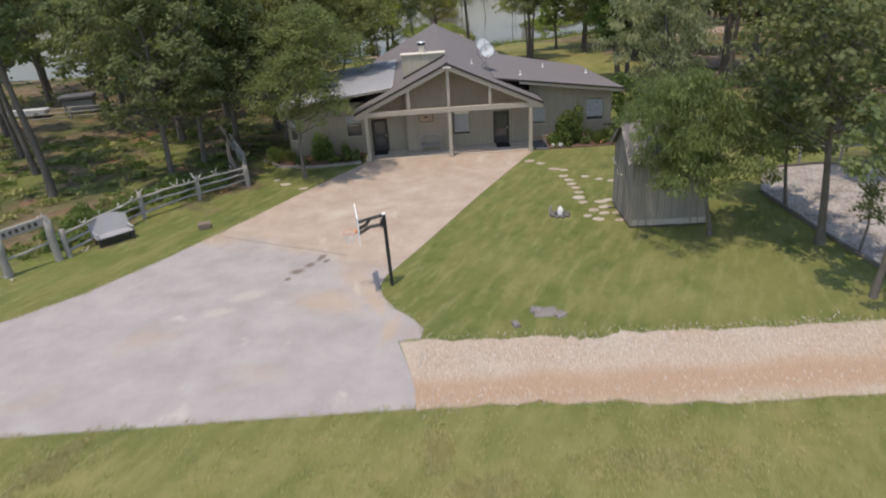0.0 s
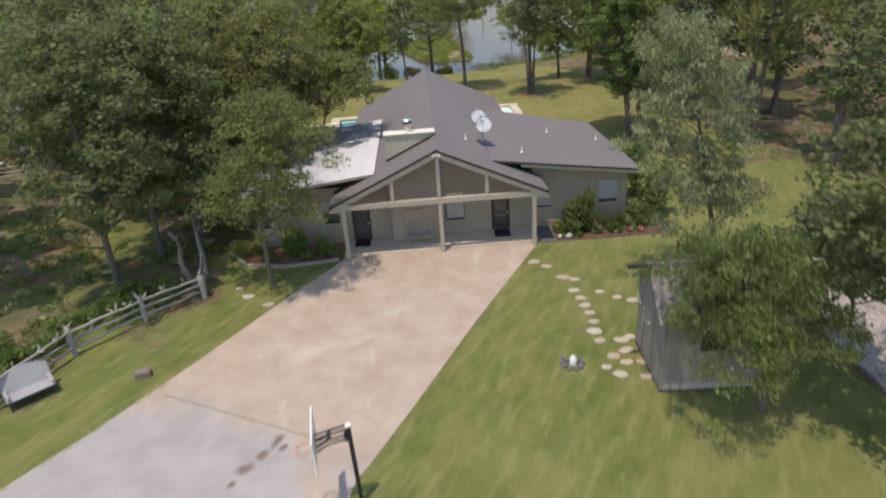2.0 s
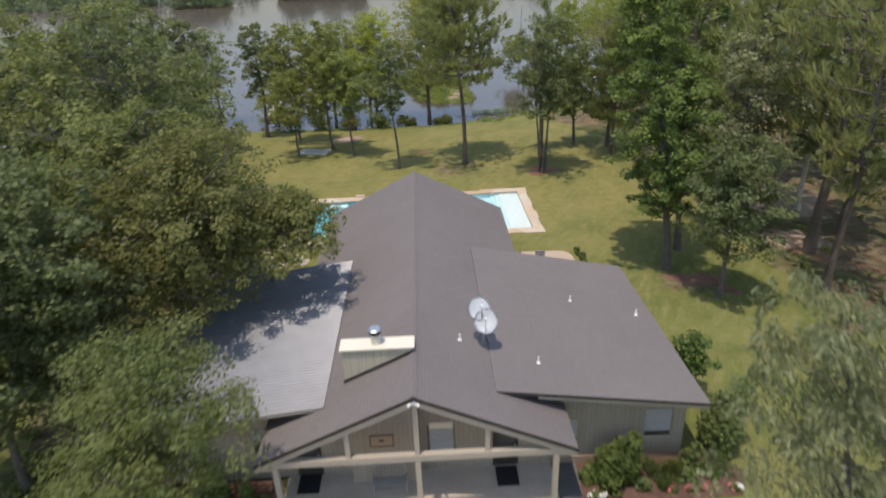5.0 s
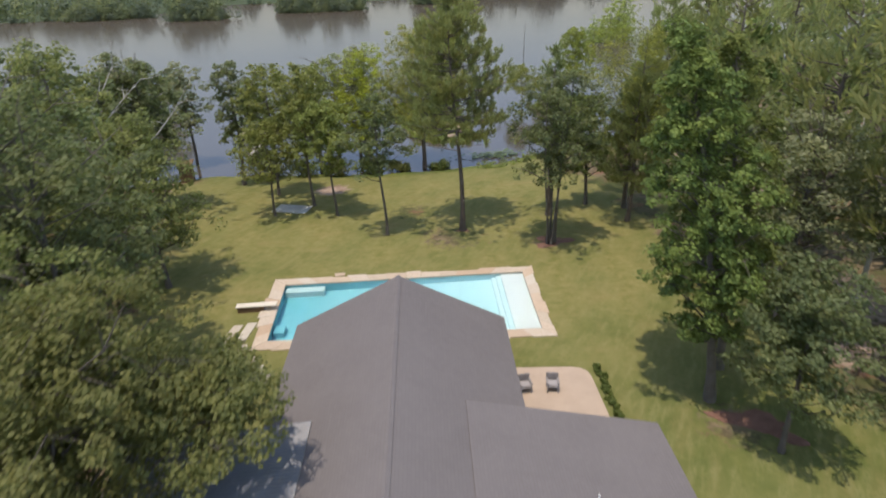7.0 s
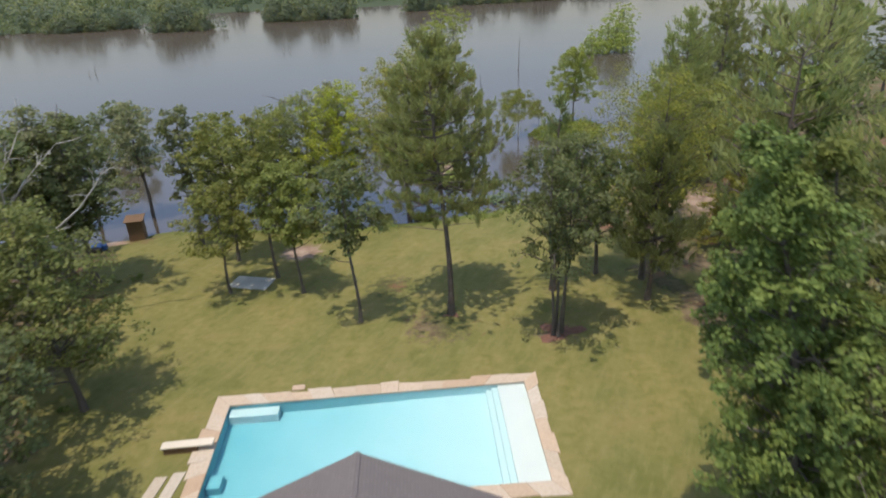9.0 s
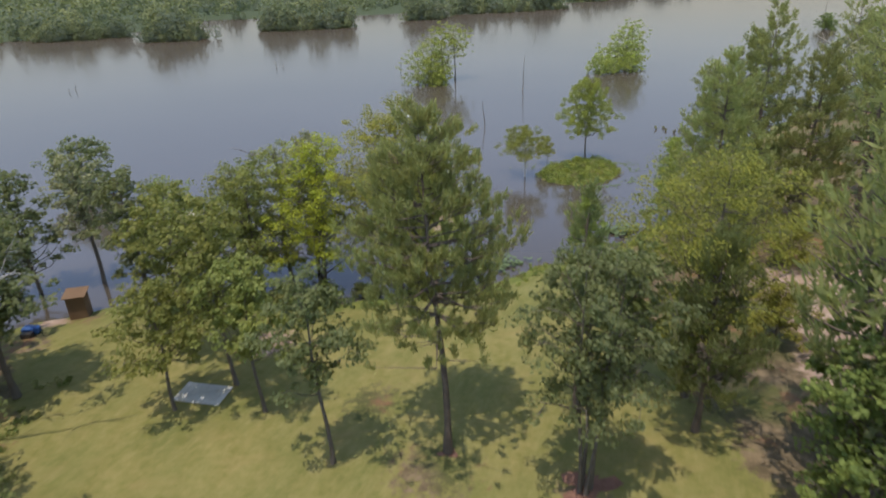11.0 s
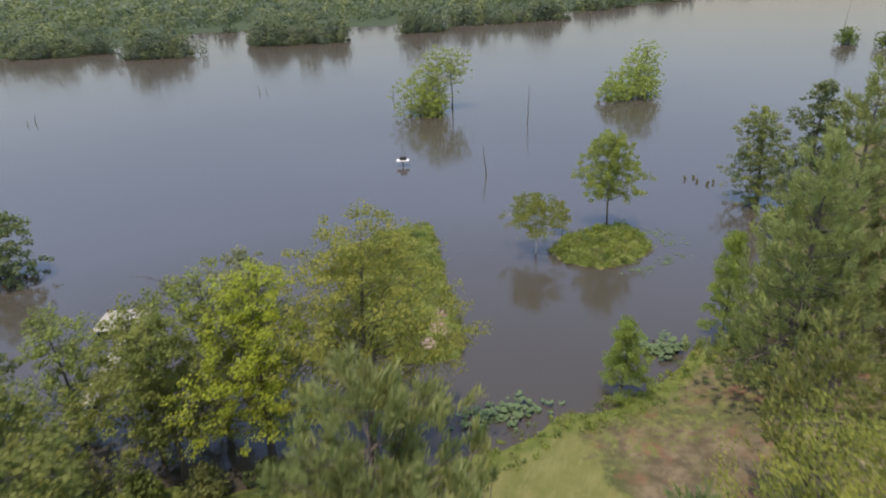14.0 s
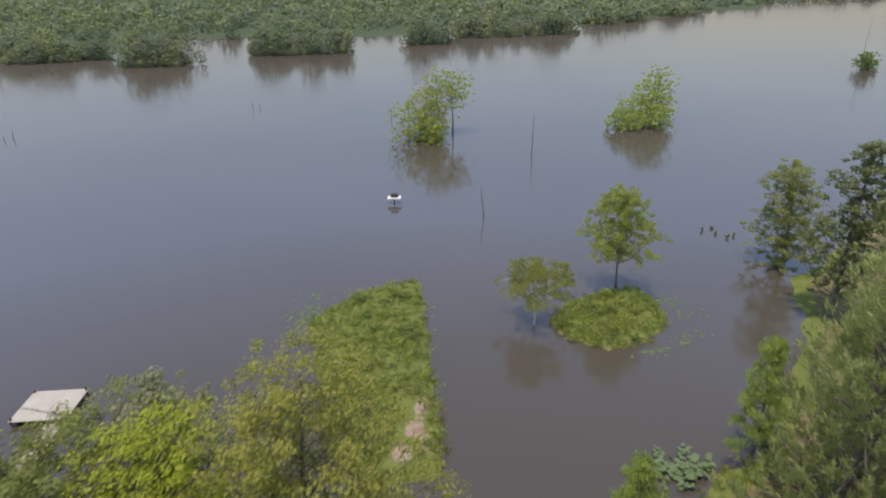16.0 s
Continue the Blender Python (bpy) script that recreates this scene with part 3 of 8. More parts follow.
def grow(seed, height, radius, base, shape="round", style="leaf", clumps=70, leaves=60, size=0.24, bend=(0.0, 0.0), thick=1.0, stems=1, bare=0.0, spread=1.0, flat=0.48):
    """Arrays of the wood and the leaves of one tree, its foot at the origin: trunk, limbs, boughs on the limbs, clumps of leaves on the boughs."""
    g = np.random.default_rng(seed)
    bend = np.array([*bend, 0.0])
    needle = style == "needle"
    total = clumps * leaves
    wood = []
    foot = 0.0135 * height * thick + 0.04

    def axis_at(z, s):
        k = np.asarray(z)[..., None] / height
        off = np.array([math.cos(s * 2.4 + seed), math.sin(s * 2.4 + seed), 0]) * (0 if stems == 1 else 1)
        return off * (0.35 + 0.9 * k) + bend * np.clip(k, 0, 2) ** 1.4 + np.array([0, 0, 1.0]) * np.asarray(z)[..., None] + 0.12 * np.sin(k * 7 + s + seed) * np.array([1.0, 0.6, 0])

    for s in range(stems):
        z = np.linspace(-0.4, height * 0.94, 9)
        rad = foot / math.sqrt(stems) * np.clip(1.0 - z / height, 0.06, 1) ** 0.8
        rad[0] *= 1.5
        wood.append(tube(axis_at(z, s), rad, 7))

    # limbs wind up the stem by the golden angle
    n = int(16 + 0.34 * clumps) if needle else int(14 + 0.40 * clumps)
    t = np.clip((np.arange(n) + g.uniform(0.1, 0.9, n)) / n, 0.01, 1.0)
    if needle:
        level = max(5, int((height - base) * 0.75))
        t = np.clip((np.round(t * level) + g.normal(0, 0.24, n)) / level, 0.02, 1.0)
    else:
        t = 0.06 + 0.90 * t ** 0.9
    ang = np.arange(n) * 2.39996 + g.normal(0, 0.35, n) + seed
    wide = SHAPES[shape](t)
    lump = 0.90 + 0.16 * np.sin(ang * 2 + seed) + 0.14 * np.sin(ang * 3 - t * 9 + seed * 2) + g.normal(0, 0.12, n)
    which = g.integers(0, stems, n)
    o = np.stack([np.cos(ang), np.sin(ang), 0 * ang], -1)
    side = np.stack([-np.sin(ang), np.cos(ang), 0 * ang], -1)
    up = np.array([0, 0, 1.0])
    z = base + t * (height - base)
    root = np.stack([axis_at(zz, w) for zz, w in zip(z, which)])
    centres, away, tuft = [], [], []
    if needle:
        reach = wide * radius * np.clip(lump, 0.6, 1.15) * g.uniform(0.80, 1.05, n)
        rise = 0.55 * t - 0.12 + g.normal(0, 0.12, n)
        per = np.maximum(3, clumps * 3.4 * reach / reach.sum()).astype(int)
        for i in range(n):
            L = reach[i] + 0.15
            k = g.uniform(0.10, 1.0, per[i]) ** 0.62
            across = np.clip(g.normal(0, 0.27, per[i]), -0.5, 0.5) * L * (0.35 + k * 0.75)
            lift = rise[i] * k + 0.22 * k ** 3
            p = root[i] + o[i] * (k * L)[:, None] + side[i] * across[:, None] + up * (lift * L + g.normal(0, 0.10, per[i]))[:, None]
            centres.append(p)
            tuft.append(unit(o[i] * 0.38 + side[i] * (across / L)[:, None] * 0.6 + up * 1.0 + g.normal(0, 0.18, (per[i], 3))))
            q = np.array([0.0, 0.5, 1.0])
            limb = root[i] + o[i] * (q * L)[:, None] + up * ((rise[i] * q + 0.22 * q ** 3) * L)[:, None]
            r0 = foot * 0.34 * (1.1 - t[i]) + 0.012
            wood.append(tube(limb, [r0, r0 * 0.6, 0.010], 5))
            for j in range(0, per[i], 3):
                a = root[i] + o[i] * (k[j] * L * 0.8) + up * (rise[i] * k[j] * 0.8 * L)
                wood.append(tube(np.stack([a, p[j]]), [r0 * 0.35 + 0.006, 0.008], 4))
    else:
        inner = np.where(g.random(n) < 0.24, g.uniform(0.05, 0.42, n), g.uniform(0.48, 0.84, n))
        reach = wide * radius * np.clip(lump, 0.5, 1.25) * inner
        big = (0.13 + 0.15 * np.clip(wide, 0.3, 1)) * radius * g.uniform(0.75, 1.25, n) * spread
        per = np.maximum(3, clumps * 2.9 * big ** 1.5 / (big ** 1.5).sum()).astype(int)
        for i in range(n):
            heart = root[i] + o[i] * reach[i]
            rr, aa = np.sqrt(g.uniform(0.02, 1, per[i])), g.uniform(0, 6.2832, per[i])
            u, v = rr * np.cos(aa), rr * np.sin(aa)
            h = flat * g.uniform(-1, 1, per[i]) * np.sqrt(np.clip(1.1 - rr ** 2, 0, 1)) - 0.26 * rr ** 2 - 0.16 * u
            p = heart + (o[i] * (u * 1.1)[:, None] + side[i] * v[:, None] + up * h[:, None]) * big[i]
            centres.append(p)
            away.append(o[i] * u[:, None] + side[i] * v[:, None])
            drop = min(max(reach[i], 0.4) * 0.65, z[i] * 0.5)
            a = axis_at(z[i] - drop, which[i])
            mid = (a + heart) / 2 + up * -0.08 * reach[i] + g.normal(0, 0.05 * radius, 3)
            r0 = 0.30 * foot * (1.15 - t[i])
            wood.append(tube(np.stack([a, mid, heart]), [r0, r0 * 0.65, r0 * 0.30], 5))
            for j in range(0, per[i], 3):
                wood.append(tube(np.stack([heart, p[j]]), [r0 * 0.30 + 0.004, 0.008], 4))
    for i in range(int(bare)):
        a = axis_at(height * g.uniform(0.45, 0.9), int(g.integers(0, stems)))
        d = unit(np.append(g.normal(0, 1, 2), g.uniform(0.3, 1.2)))
        ln = radius * g.uniform(0.6, 1.2)
        b = a + d * ln
        wood.append(tube(np.stack([a, a + d * ln * 0.5 + g.normal(0, 0.12, 3), b]), [0.06, 0.04, 0.012], 5))
        for _ in range(3):
            s0 = a + d * ln * g.uniform(0.4, 0.9)
            wood.append(tube(np.stack([s0, s0 + unit(d + g.normal(0, 0.7, 3)) * ln * 0.35]), [0.03, 0.008], 4))

    c = np.concatenate(centres)
    m = len(c)
    each = max(8, total // m)
    k = np.repeat(np.arange(m), each)
    n = len(k)
    ln = size * 0.84 * g.uniform(0.6, 1.4, n)
    if needle:
        axis = np.concatenate(tuft)
        fan = unit(axis[k] * 1.25 + g.normal(0, 0.46, (n, 3)))
        pos = c[k] + fan * (ln * g.uniform(0.3, 1.1, n))[:, None] * 1.1 + axis[k] * (g.uniform(-1.0, 0.6, n) * size * spread)[:, None] + g.normal(0, 0.24, (n, 3)) * (size * spread)
        return joined(wood), blades(pos, fan, unit(np.cross(fan, g.normal(0, 1, (n, 3)))), ln * 1.6, ln * 0.33)
    out = np.concatenate(away)
    cr = (0.075 * radius + 0.21) * g.uniform(0.7, 1.35, m)
    ball = unit(g.normal(0, 1, (n, 3))) * g.uniform(0.1, 1, n)[:, None] ** 0.5
    ball[:, 2] *= 0.66
    pos = c[k] + ball * cr[k][:, None]
    if style == "droop":
        down = unit(out[k] * 0.45 + ball * 0.4 + np.array([0, 0, -0.9]) + g.normal(0, 0.30, (n, 3)))
        return joined(wood), blades(pos, down, unit(np.cross(down, out[k] + g.normal(0, 0.8, (n, 3)))), ln * 1.5, ln * 0.55)
    nor = unit(ball * 0.55 + out[k] * 0.40 + np.array([0, 0, 0.62]) + g.normal(0, 0.40, (n, 3)))
    ax = unit(np.cross(nor, g.normal(0, 1, (n, 3))))
    return joined(wood), blades(pos, ax, np.cross(nor, ax), ln * 1.2, ln * 0.85)


def tree(name, label, at, leaf, wood=None, category="tree", group="", turn=0.0, **how):
    (wv, wf), (lv, lf) = grow(**how)
    ob = thing(name, label, category, at, turn, group)
    part("trunk", mesh_of("trunk", wv, wf), wood or BARK, ob, smooth=True)
    part("crown", mesh_of("crown", lv, lf), LEAF[leaf], ob)
    return ob


def bush_arrays(seed, rx, ry, h, leaves, size, style="leaf"):
    """Leaves in a dozen rounded lumps that fill a low dome."""
    g = np.random.default_rng(seed)
    n, lumps = leaves, max(3, min(14, leaves // 60))
    d = unit(g.normal(0, 1, (lumps, 3)))
    d[:, 2] = np.abs(d[:, 2])
    heart = d * g.uniform(0.35, 0.72, (lumps, 1)) * np.array([rx, ry, h]) + np.array([0, 0, 0.12 * h])
    k = g.integers(0, lumps, n)
    e = unit(g.normal(0, 1, (n, 3)))
    rad = g.uniform(0.32, 0.48, lumps)[k] * g.uniform(0.5, 1, n) ** 0.5
    pos = heart[k] + e * rad[:, None] * np.array([rx, ry, 0.8 * h])
    pos[:, 2] = np.maximum(pos[:, 2], 0.03)
    nor = unit(e + g.normal(0, 0.5, (n, 3)) + np.array([0, 0, 0.4]))
    ln = size * g.uniform(0.6, 1.4, n)
    if style == "blade":
        up = unit(d[k] * 0.6 + e * 0.4 + np.array([0, 0, 1.0]) + g.normal(0, 0.3, (n, 3)))
        return blades(pos, up, unit(np.cross(up, g.normal(0, 1, (n, 3)))), ln * 2.4, ln * 0.3)
    ax = unit(np.cross(nor, g.normal(0, 1, (n, 3))))
    return blades(pos, ax, np.cross(nor, ax), ln * 1.2, ln * 0.8)


def bush(name, label, at, rx, ry, h, leaf, leaves=900, size=0.13, seed=1, style="leaf", category="shrub", group=""):
    ob = thing(name, label, category, at, 0, group)
    twigs = []
    g = np.random.default_rng(seed + 50)
    for i in range(6):
        a = i / 6 * 6.283 + g.uniform(0, 1)
        twigs.append(tube(np.array([[0, 0, -0.1], [math.cos(a) * rx * 0.25, math.sin(a) * ry * 0.25, h * 0.4], [math.cos(a) * rx * 0.6, math.sin(a) * ry * 0.6, h * 0.75]]), [0.03, 0.02, 0.008], 5))
    part("stems", mesh_of("stems", *joined(twigs)), BARK, ob)
    part("foliage", mesh_of("foliage", *bush_arrays(seed, rx, ry, h, leaves, size, style)), LEAF[leaf], ob)
    return ob


# ---- ground, lake, road ----
WATER = -1.2
LAKE_EDGE = [(-459.8, 85.94), (-125.47, 71.69), (-60.81, 64.18), (-43.86, 64.44), (-32.41, 63.87), (-25.98, 67.23), (-12.85, 66.92), (-4.88, 65.91), (4.55, 67.42), (9.67, 68.54), (13.5, 71.06), (17.31, 72.25),
             (22.15, 74.19), (27.02, 78.6), (30.9, 81.07), (35.27, 85.57), (44.58, 97.68), (50.55, 110.89), (56.31, 114.81), (64.93, 122.69), (87.83, 147.3), (134.55, 187.56), (215.81, 252.17), (360.69, 393.27), (728.35, 759.18),
             (966.72, 1161.78), (594.29, 1119.25), (303.92, 780.44), (216.33, 685.82), (145.93, 625.49), (112.46, 596.56), (62.28, 588.29), (28.83, 580.26), (-6.53, 553.34), (-39.46, 532.06), (-106.29, 512.61), (-148.78, 488.36),
             (-182.45, 451.59), (-160.18, 386.23), (-200.85, 364.54), (-328.31, 352.13), (-479.45, 229.61)]
SPIT = [(-0.41, 109.51), (3.41, 112.08), (6.42, 113.02), (7, 104.06), (7.9, 91.59), (8.6, 83.9), (8.04, 79.77), (6.1, 79.1), (2.62, 79.31), (-0.4, 82.51), (-2.53, 90.88), (-4.33, 98.19), (-5.49, 103.23), (-2.9, 106.47)]
ISLET = [(20.04, 101.57), (22.51, 105.43), (27.08, 108.59), (31.5, 109.78), (32.75, 105.3), (32.18, 100.77), (29.14, 97.34), (25, 96.23), (21.67, 97.78)]
POOL_IN = [(-9.08, 26.88), (8.87, 27.19), (8.78, 35.62), (-9.46, 34.76)]
POOL_OUT = [(-10.01, 25.94), (9.65, 26.24), (9.57, 36.55), (-10.41, 35.66)]


def distance_to(poly, x, y):
    """Distance to an outline, positive inside it."""
    p = np.array(poly, float)
    q = np.roll(p, -1, 0)
    best, inside = np.full(x.shape, 1e9), np.zeros(x.shape, bool)
    for (ax, ay), (bx, by) in zip(p, q):
        ex, ey = bx - ax, by - ay
        t = np.clip(((x - ax) * ex + (y - ay) * ey) / (ex * ex + ey * ey), 0, 1)
        best = np.minimum(best, np.hypot(x - ax - t * ex, y - ay - t * ey))
        cross = (ay > y) != (by > y)
        inside ^= cross & (x < (bx - ax) * (y - ay) / (by - ay + 1e-12) + ax)
    return np.where(inside, best, -best)


def waves(x, y, s, seed):
    """Cheap smooth noise of about unit height over features of s metres."""
    g = np.random.default_rng(seed)
    v = 0
    for i in range(7):
        a, f, ph = g.uniform(0, 6.28), g.uniform(0.6, 2.0) / s * 6.28, g.uniform(0, 6.28)
        v = v + np.sin((x * math.cos(a) + y * math.sin(a)) * f + ph)
    return v / 3.0


def ground_height(x, y):
    d = distance_to(LAKE_EDGE, x, y) + 0.5 * waves(x, y, 6, 3)
    land = np.clip(-d / 16, 0, 1) ** 0.8 * (-WATER + 0.06) + WATER - 0.06
    bed = WATER - 0.06 - np.clip(d * 0.35, 0, 1.6)
    z = np.where(d < 0, land, bed)
    for poly, rise in ((SPIT, 0.45), (ISLET, 0.40)):
        e = distance_to(poly, x, y) + 0.35 * waves(x, y, 3, 5)
        z = np.maximum(z, np.where(e > -1.0, WATER - 0.1 + np.clip(e, -1, 1.2) * rise, -9))
    far = np.clip((np.hypot(x, y) - 150) / 300, 0, 1)
    z = z + np.where(d < -2, far * 0.8, 0)
    rough = 0.03 * waves(x, y, 2.5, 8) * np.clip(-d / 20, 0, 1) * np.where((y > 46) | (x < -21) | (x > 24), 2.5, 0.1) * np.clip((y + 12) / 6, 0, 1)
    return z + rough


def steps(lo, fine_lo, fine_hi, hi, fine):
    mid = list(np.arange(fine_lo, fine_hi + 1e-6, fine))
    up, s = [fine_hi], fine
    while up[-1] < hi:
        s *= 1.22
        up.append(up[-1] + s)
    down, s = [fine_lo], fine
    while down[-1] > lo:
        s *= 1.22
        down.append(down[-1] - s)
    return np.array(down[:0:-1] + mid + up[1:])


def make_ground():
    xs, ys = steps(-3000, -46, 58, 3000, 0.68), steps(-500, -38, 116, 3500, 0.68)
    x, y = np.meshgrid(xs, ys)
    z = ground_height(x, y)
    w, h = len(xs), len(ys)
    i = (np.arange(h - 1)[:, None] * w + np.arange(w - 1)[None]).ravel()
    faces = np.stack([i, i + 1, i + w + 1, i + w], -1)
    near = distance_to(POOL_IN, x, y).ravel() > -0.08
    faces = faces[~near[faces].any(1)]
    me = mesh_of("ground", np.stack([x, y, z], -1).reshape(-1, 3), faces)
    d = -distance_to(LAKE_EDGE, x, y)
    lawn_edge = [(-89.37, -37.31), (-21.16, -15.38), (-19.12, -12.18), (-12.33, -2.6), (-11.68, 6.65), (-13.72, 17.49), (-19.93, 28.68), (-23.69, 44.05), (-28.5, 57.23), (-26.03, 66.91), (14.42, 71.59), (19.75, 58.06), (22.48, 42.2),
                 (24.29, 29.45), (24.16, 12.49), (27.17, 3.98), (24.02, -4.63), (40.03, -13.44), (39.76, -64.46), (-89.37, -62.51)]
    lawn = distance_to(lawn_edge, x, y)
    woods = np.clip(0.5 - (lawn + 1.5 * waves(x, y, 5, 11)) / 4, 0, 1)
    for bx, by, r in ((17.06, 17.32, 2.6), (11.65, 41.15, 2.2), (4.63, 43.45, 0.9), (-2.28, 43.95, 0.7), (-0.16, 49.51, 3), (3.72, 42.95, 4)):
        woods = np.maximum(woods, 0.62 * np.clip(1.3 - np.hypot(x - bx, y - by) / r, 0, 1))
    woods = np.where(d < 7, np.minimum(woods, 0.55), woods)
    lush = np.clip(1.0 - (d - 0.6) / 2.6, 0, 1) * (d > 0) * np.where((x < -20) | (y > 130), 0.6, 1)
    isle = np.maximum(distance_to(SPIT, x, y), distance_to(ISLET, x, y))
    lush = np.maximum(lush, np.clip(0.5 + isle, 0, 1) * 0.95)
    lush = np.where(np.hypot(x, y) > 170, 1.0, lush)
    woods = np.where(np.hypot(x, y) > 170, 1.0, woods)
    lush = np.maximum(lush, 0.56 * np.clip(0.6 + waves(x, y, 7, 21) * 0.9, 0, 1) * (x < -15) * (y < 12))
    sand = np.zeros_like(x)
    for bx, by, rx, ry in ((6.7, 87.6, 0.6, 1.7), (6.1, 84.9, 0.9, 1.3), (7.1, 83.4, 0.5, 1.1), (5.2, 82.0, 0.9, 1.2), (37.96, 63.75, 6, 4), (32.4, 70.6, 1.2, 0.8), (33.06, 65.4, 2, 3), (43.78, 60.98, 5, 6), (-29.33, 64.27, 1.6, 1.0), 
                           (-9.03, 58.43, 2.2, 2.4), (30.15, 31.38, 4, 6), (36, 56, 4.5, 4.5), (31.5, 50, 2.2, 3.5), (33, 68, 3, 2), (30.7, 71.2, 0.9, 0.7), (27.22, 22.92, 3, 2)):
        sand = np.maximum(sand, np.clip(1.35 - np.hypot((x - bx) / rx, (y - by) / ry), 0, 0.9))
    dry = np.clip((y - 16) / 14, 0, 1) * np.clip((68 - y) / 8, 0.25, 1) * np.clip(0.75 + 0.3 * waves(x, y, 9, 41), 0, 1) + np.clip((-24.5 - y) / 2, 0, 1) * np.clip(0.55 + 0.45 * waves(x, y, 3, 43), 0, 1)
    cover = np.stack([woods, lush, sand, dry], -1).astype(np.float32)
    me.color_attributes.new("cover", "FLOAT_COLOR", "POINT").data.foreach_set("color", cover.ravel())
    me.polygons.foreach_set("use_smooth", [True] * len(me.polygons))
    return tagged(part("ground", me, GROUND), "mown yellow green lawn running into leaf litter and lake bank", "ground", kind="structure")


make_ground()


def make_water():
    bm = bmesh.new()
    vs = [bm.verts.new((x, y, WATER)) for x, y in ((-3000, 40), (3000, 40), (3000, 3500), (-3000, 3500))]
    bm.faces.new(vs)
    return tagged(part("water", bm, LAKE), "still grey brown lake water with faint ripples", "lake", kind="structure")


make_water()

DRIVE = [(-30.26, -24.81), (-2.24, -24.94), (-2.31, -24.02), (-2.54, -22.83), (-2.87, -21.48), (-2.12, -21.38), (-2.03, -20.79), (-2.4, -20.03), (-3.04, -19.27), (-3.52, -18.29), (-3.68, -17.43),
         (-3.44, -16.46), (-3.08, -15.87), (-1.69, -13.25), (1.12, -7.65), (5.45, 0.34), (-5.4, 0.34), (-5.6, -0.27), (-8.58, -5.13), (-10.62, -8.7), (-13.37, -13.11), (-15.61, -16.25), (-17.83, -18.27), (-21.75, -20.85), (-30.23, -23.31)]
tagged(part("driveway", slab(DRIVE, -0.10, 0.016), CONCRETE), "wide concrete driveway, tan by the house and grey at the apron", "driveway", kind="structure")
joint = boxes((-6.9, 0, -0.012, 0.012, 0.017, 0.019), m=pose(-5.25, -14.30, 0, 0, 0, -26.6))
tagged(part("driveway_joint", joint, DARK), "dark crack where two concrete pours meet", "joint", kind="structure")
hairline = boxes((-3.7, 0, -0.010, 0.010, 0.017, 0.0185), m=pose(-1.95, -11.62, 0, 0, 0, -25.6))
tagged(part("driveway_crack", hairline, plain("dusty crack", (0.25, 0.195, 0.155), 0.9)), "thin pale brown crack in the tan concrete", "crack", kind="structure")


def blotch(name, seed, at, rx, ry, turn, material, label):
    """A thin stain with an uneven outline."""
    g = np.random.default_rng(seed)
    a = np.linspace(0, 2 * np.pi, 26, endpoint=False)
    r = 0.75 + 0.25 * np.sin(a * 3 + seed) + g.normal(0, 0.10, 26)
    bm = bmesh.new()
    bm.faces.new([bm.verts.new((math.cos(t) * rx * k, math.sin(t) * ry * k, 0)) for t, k in zip(a, r)])
    bmesh.ops.transform(bm, matrix=pose(*at, 0, 0, turn), verts=bm.verts)
    return tagged(part(name, bm, material), label, "stain", kind="structure")



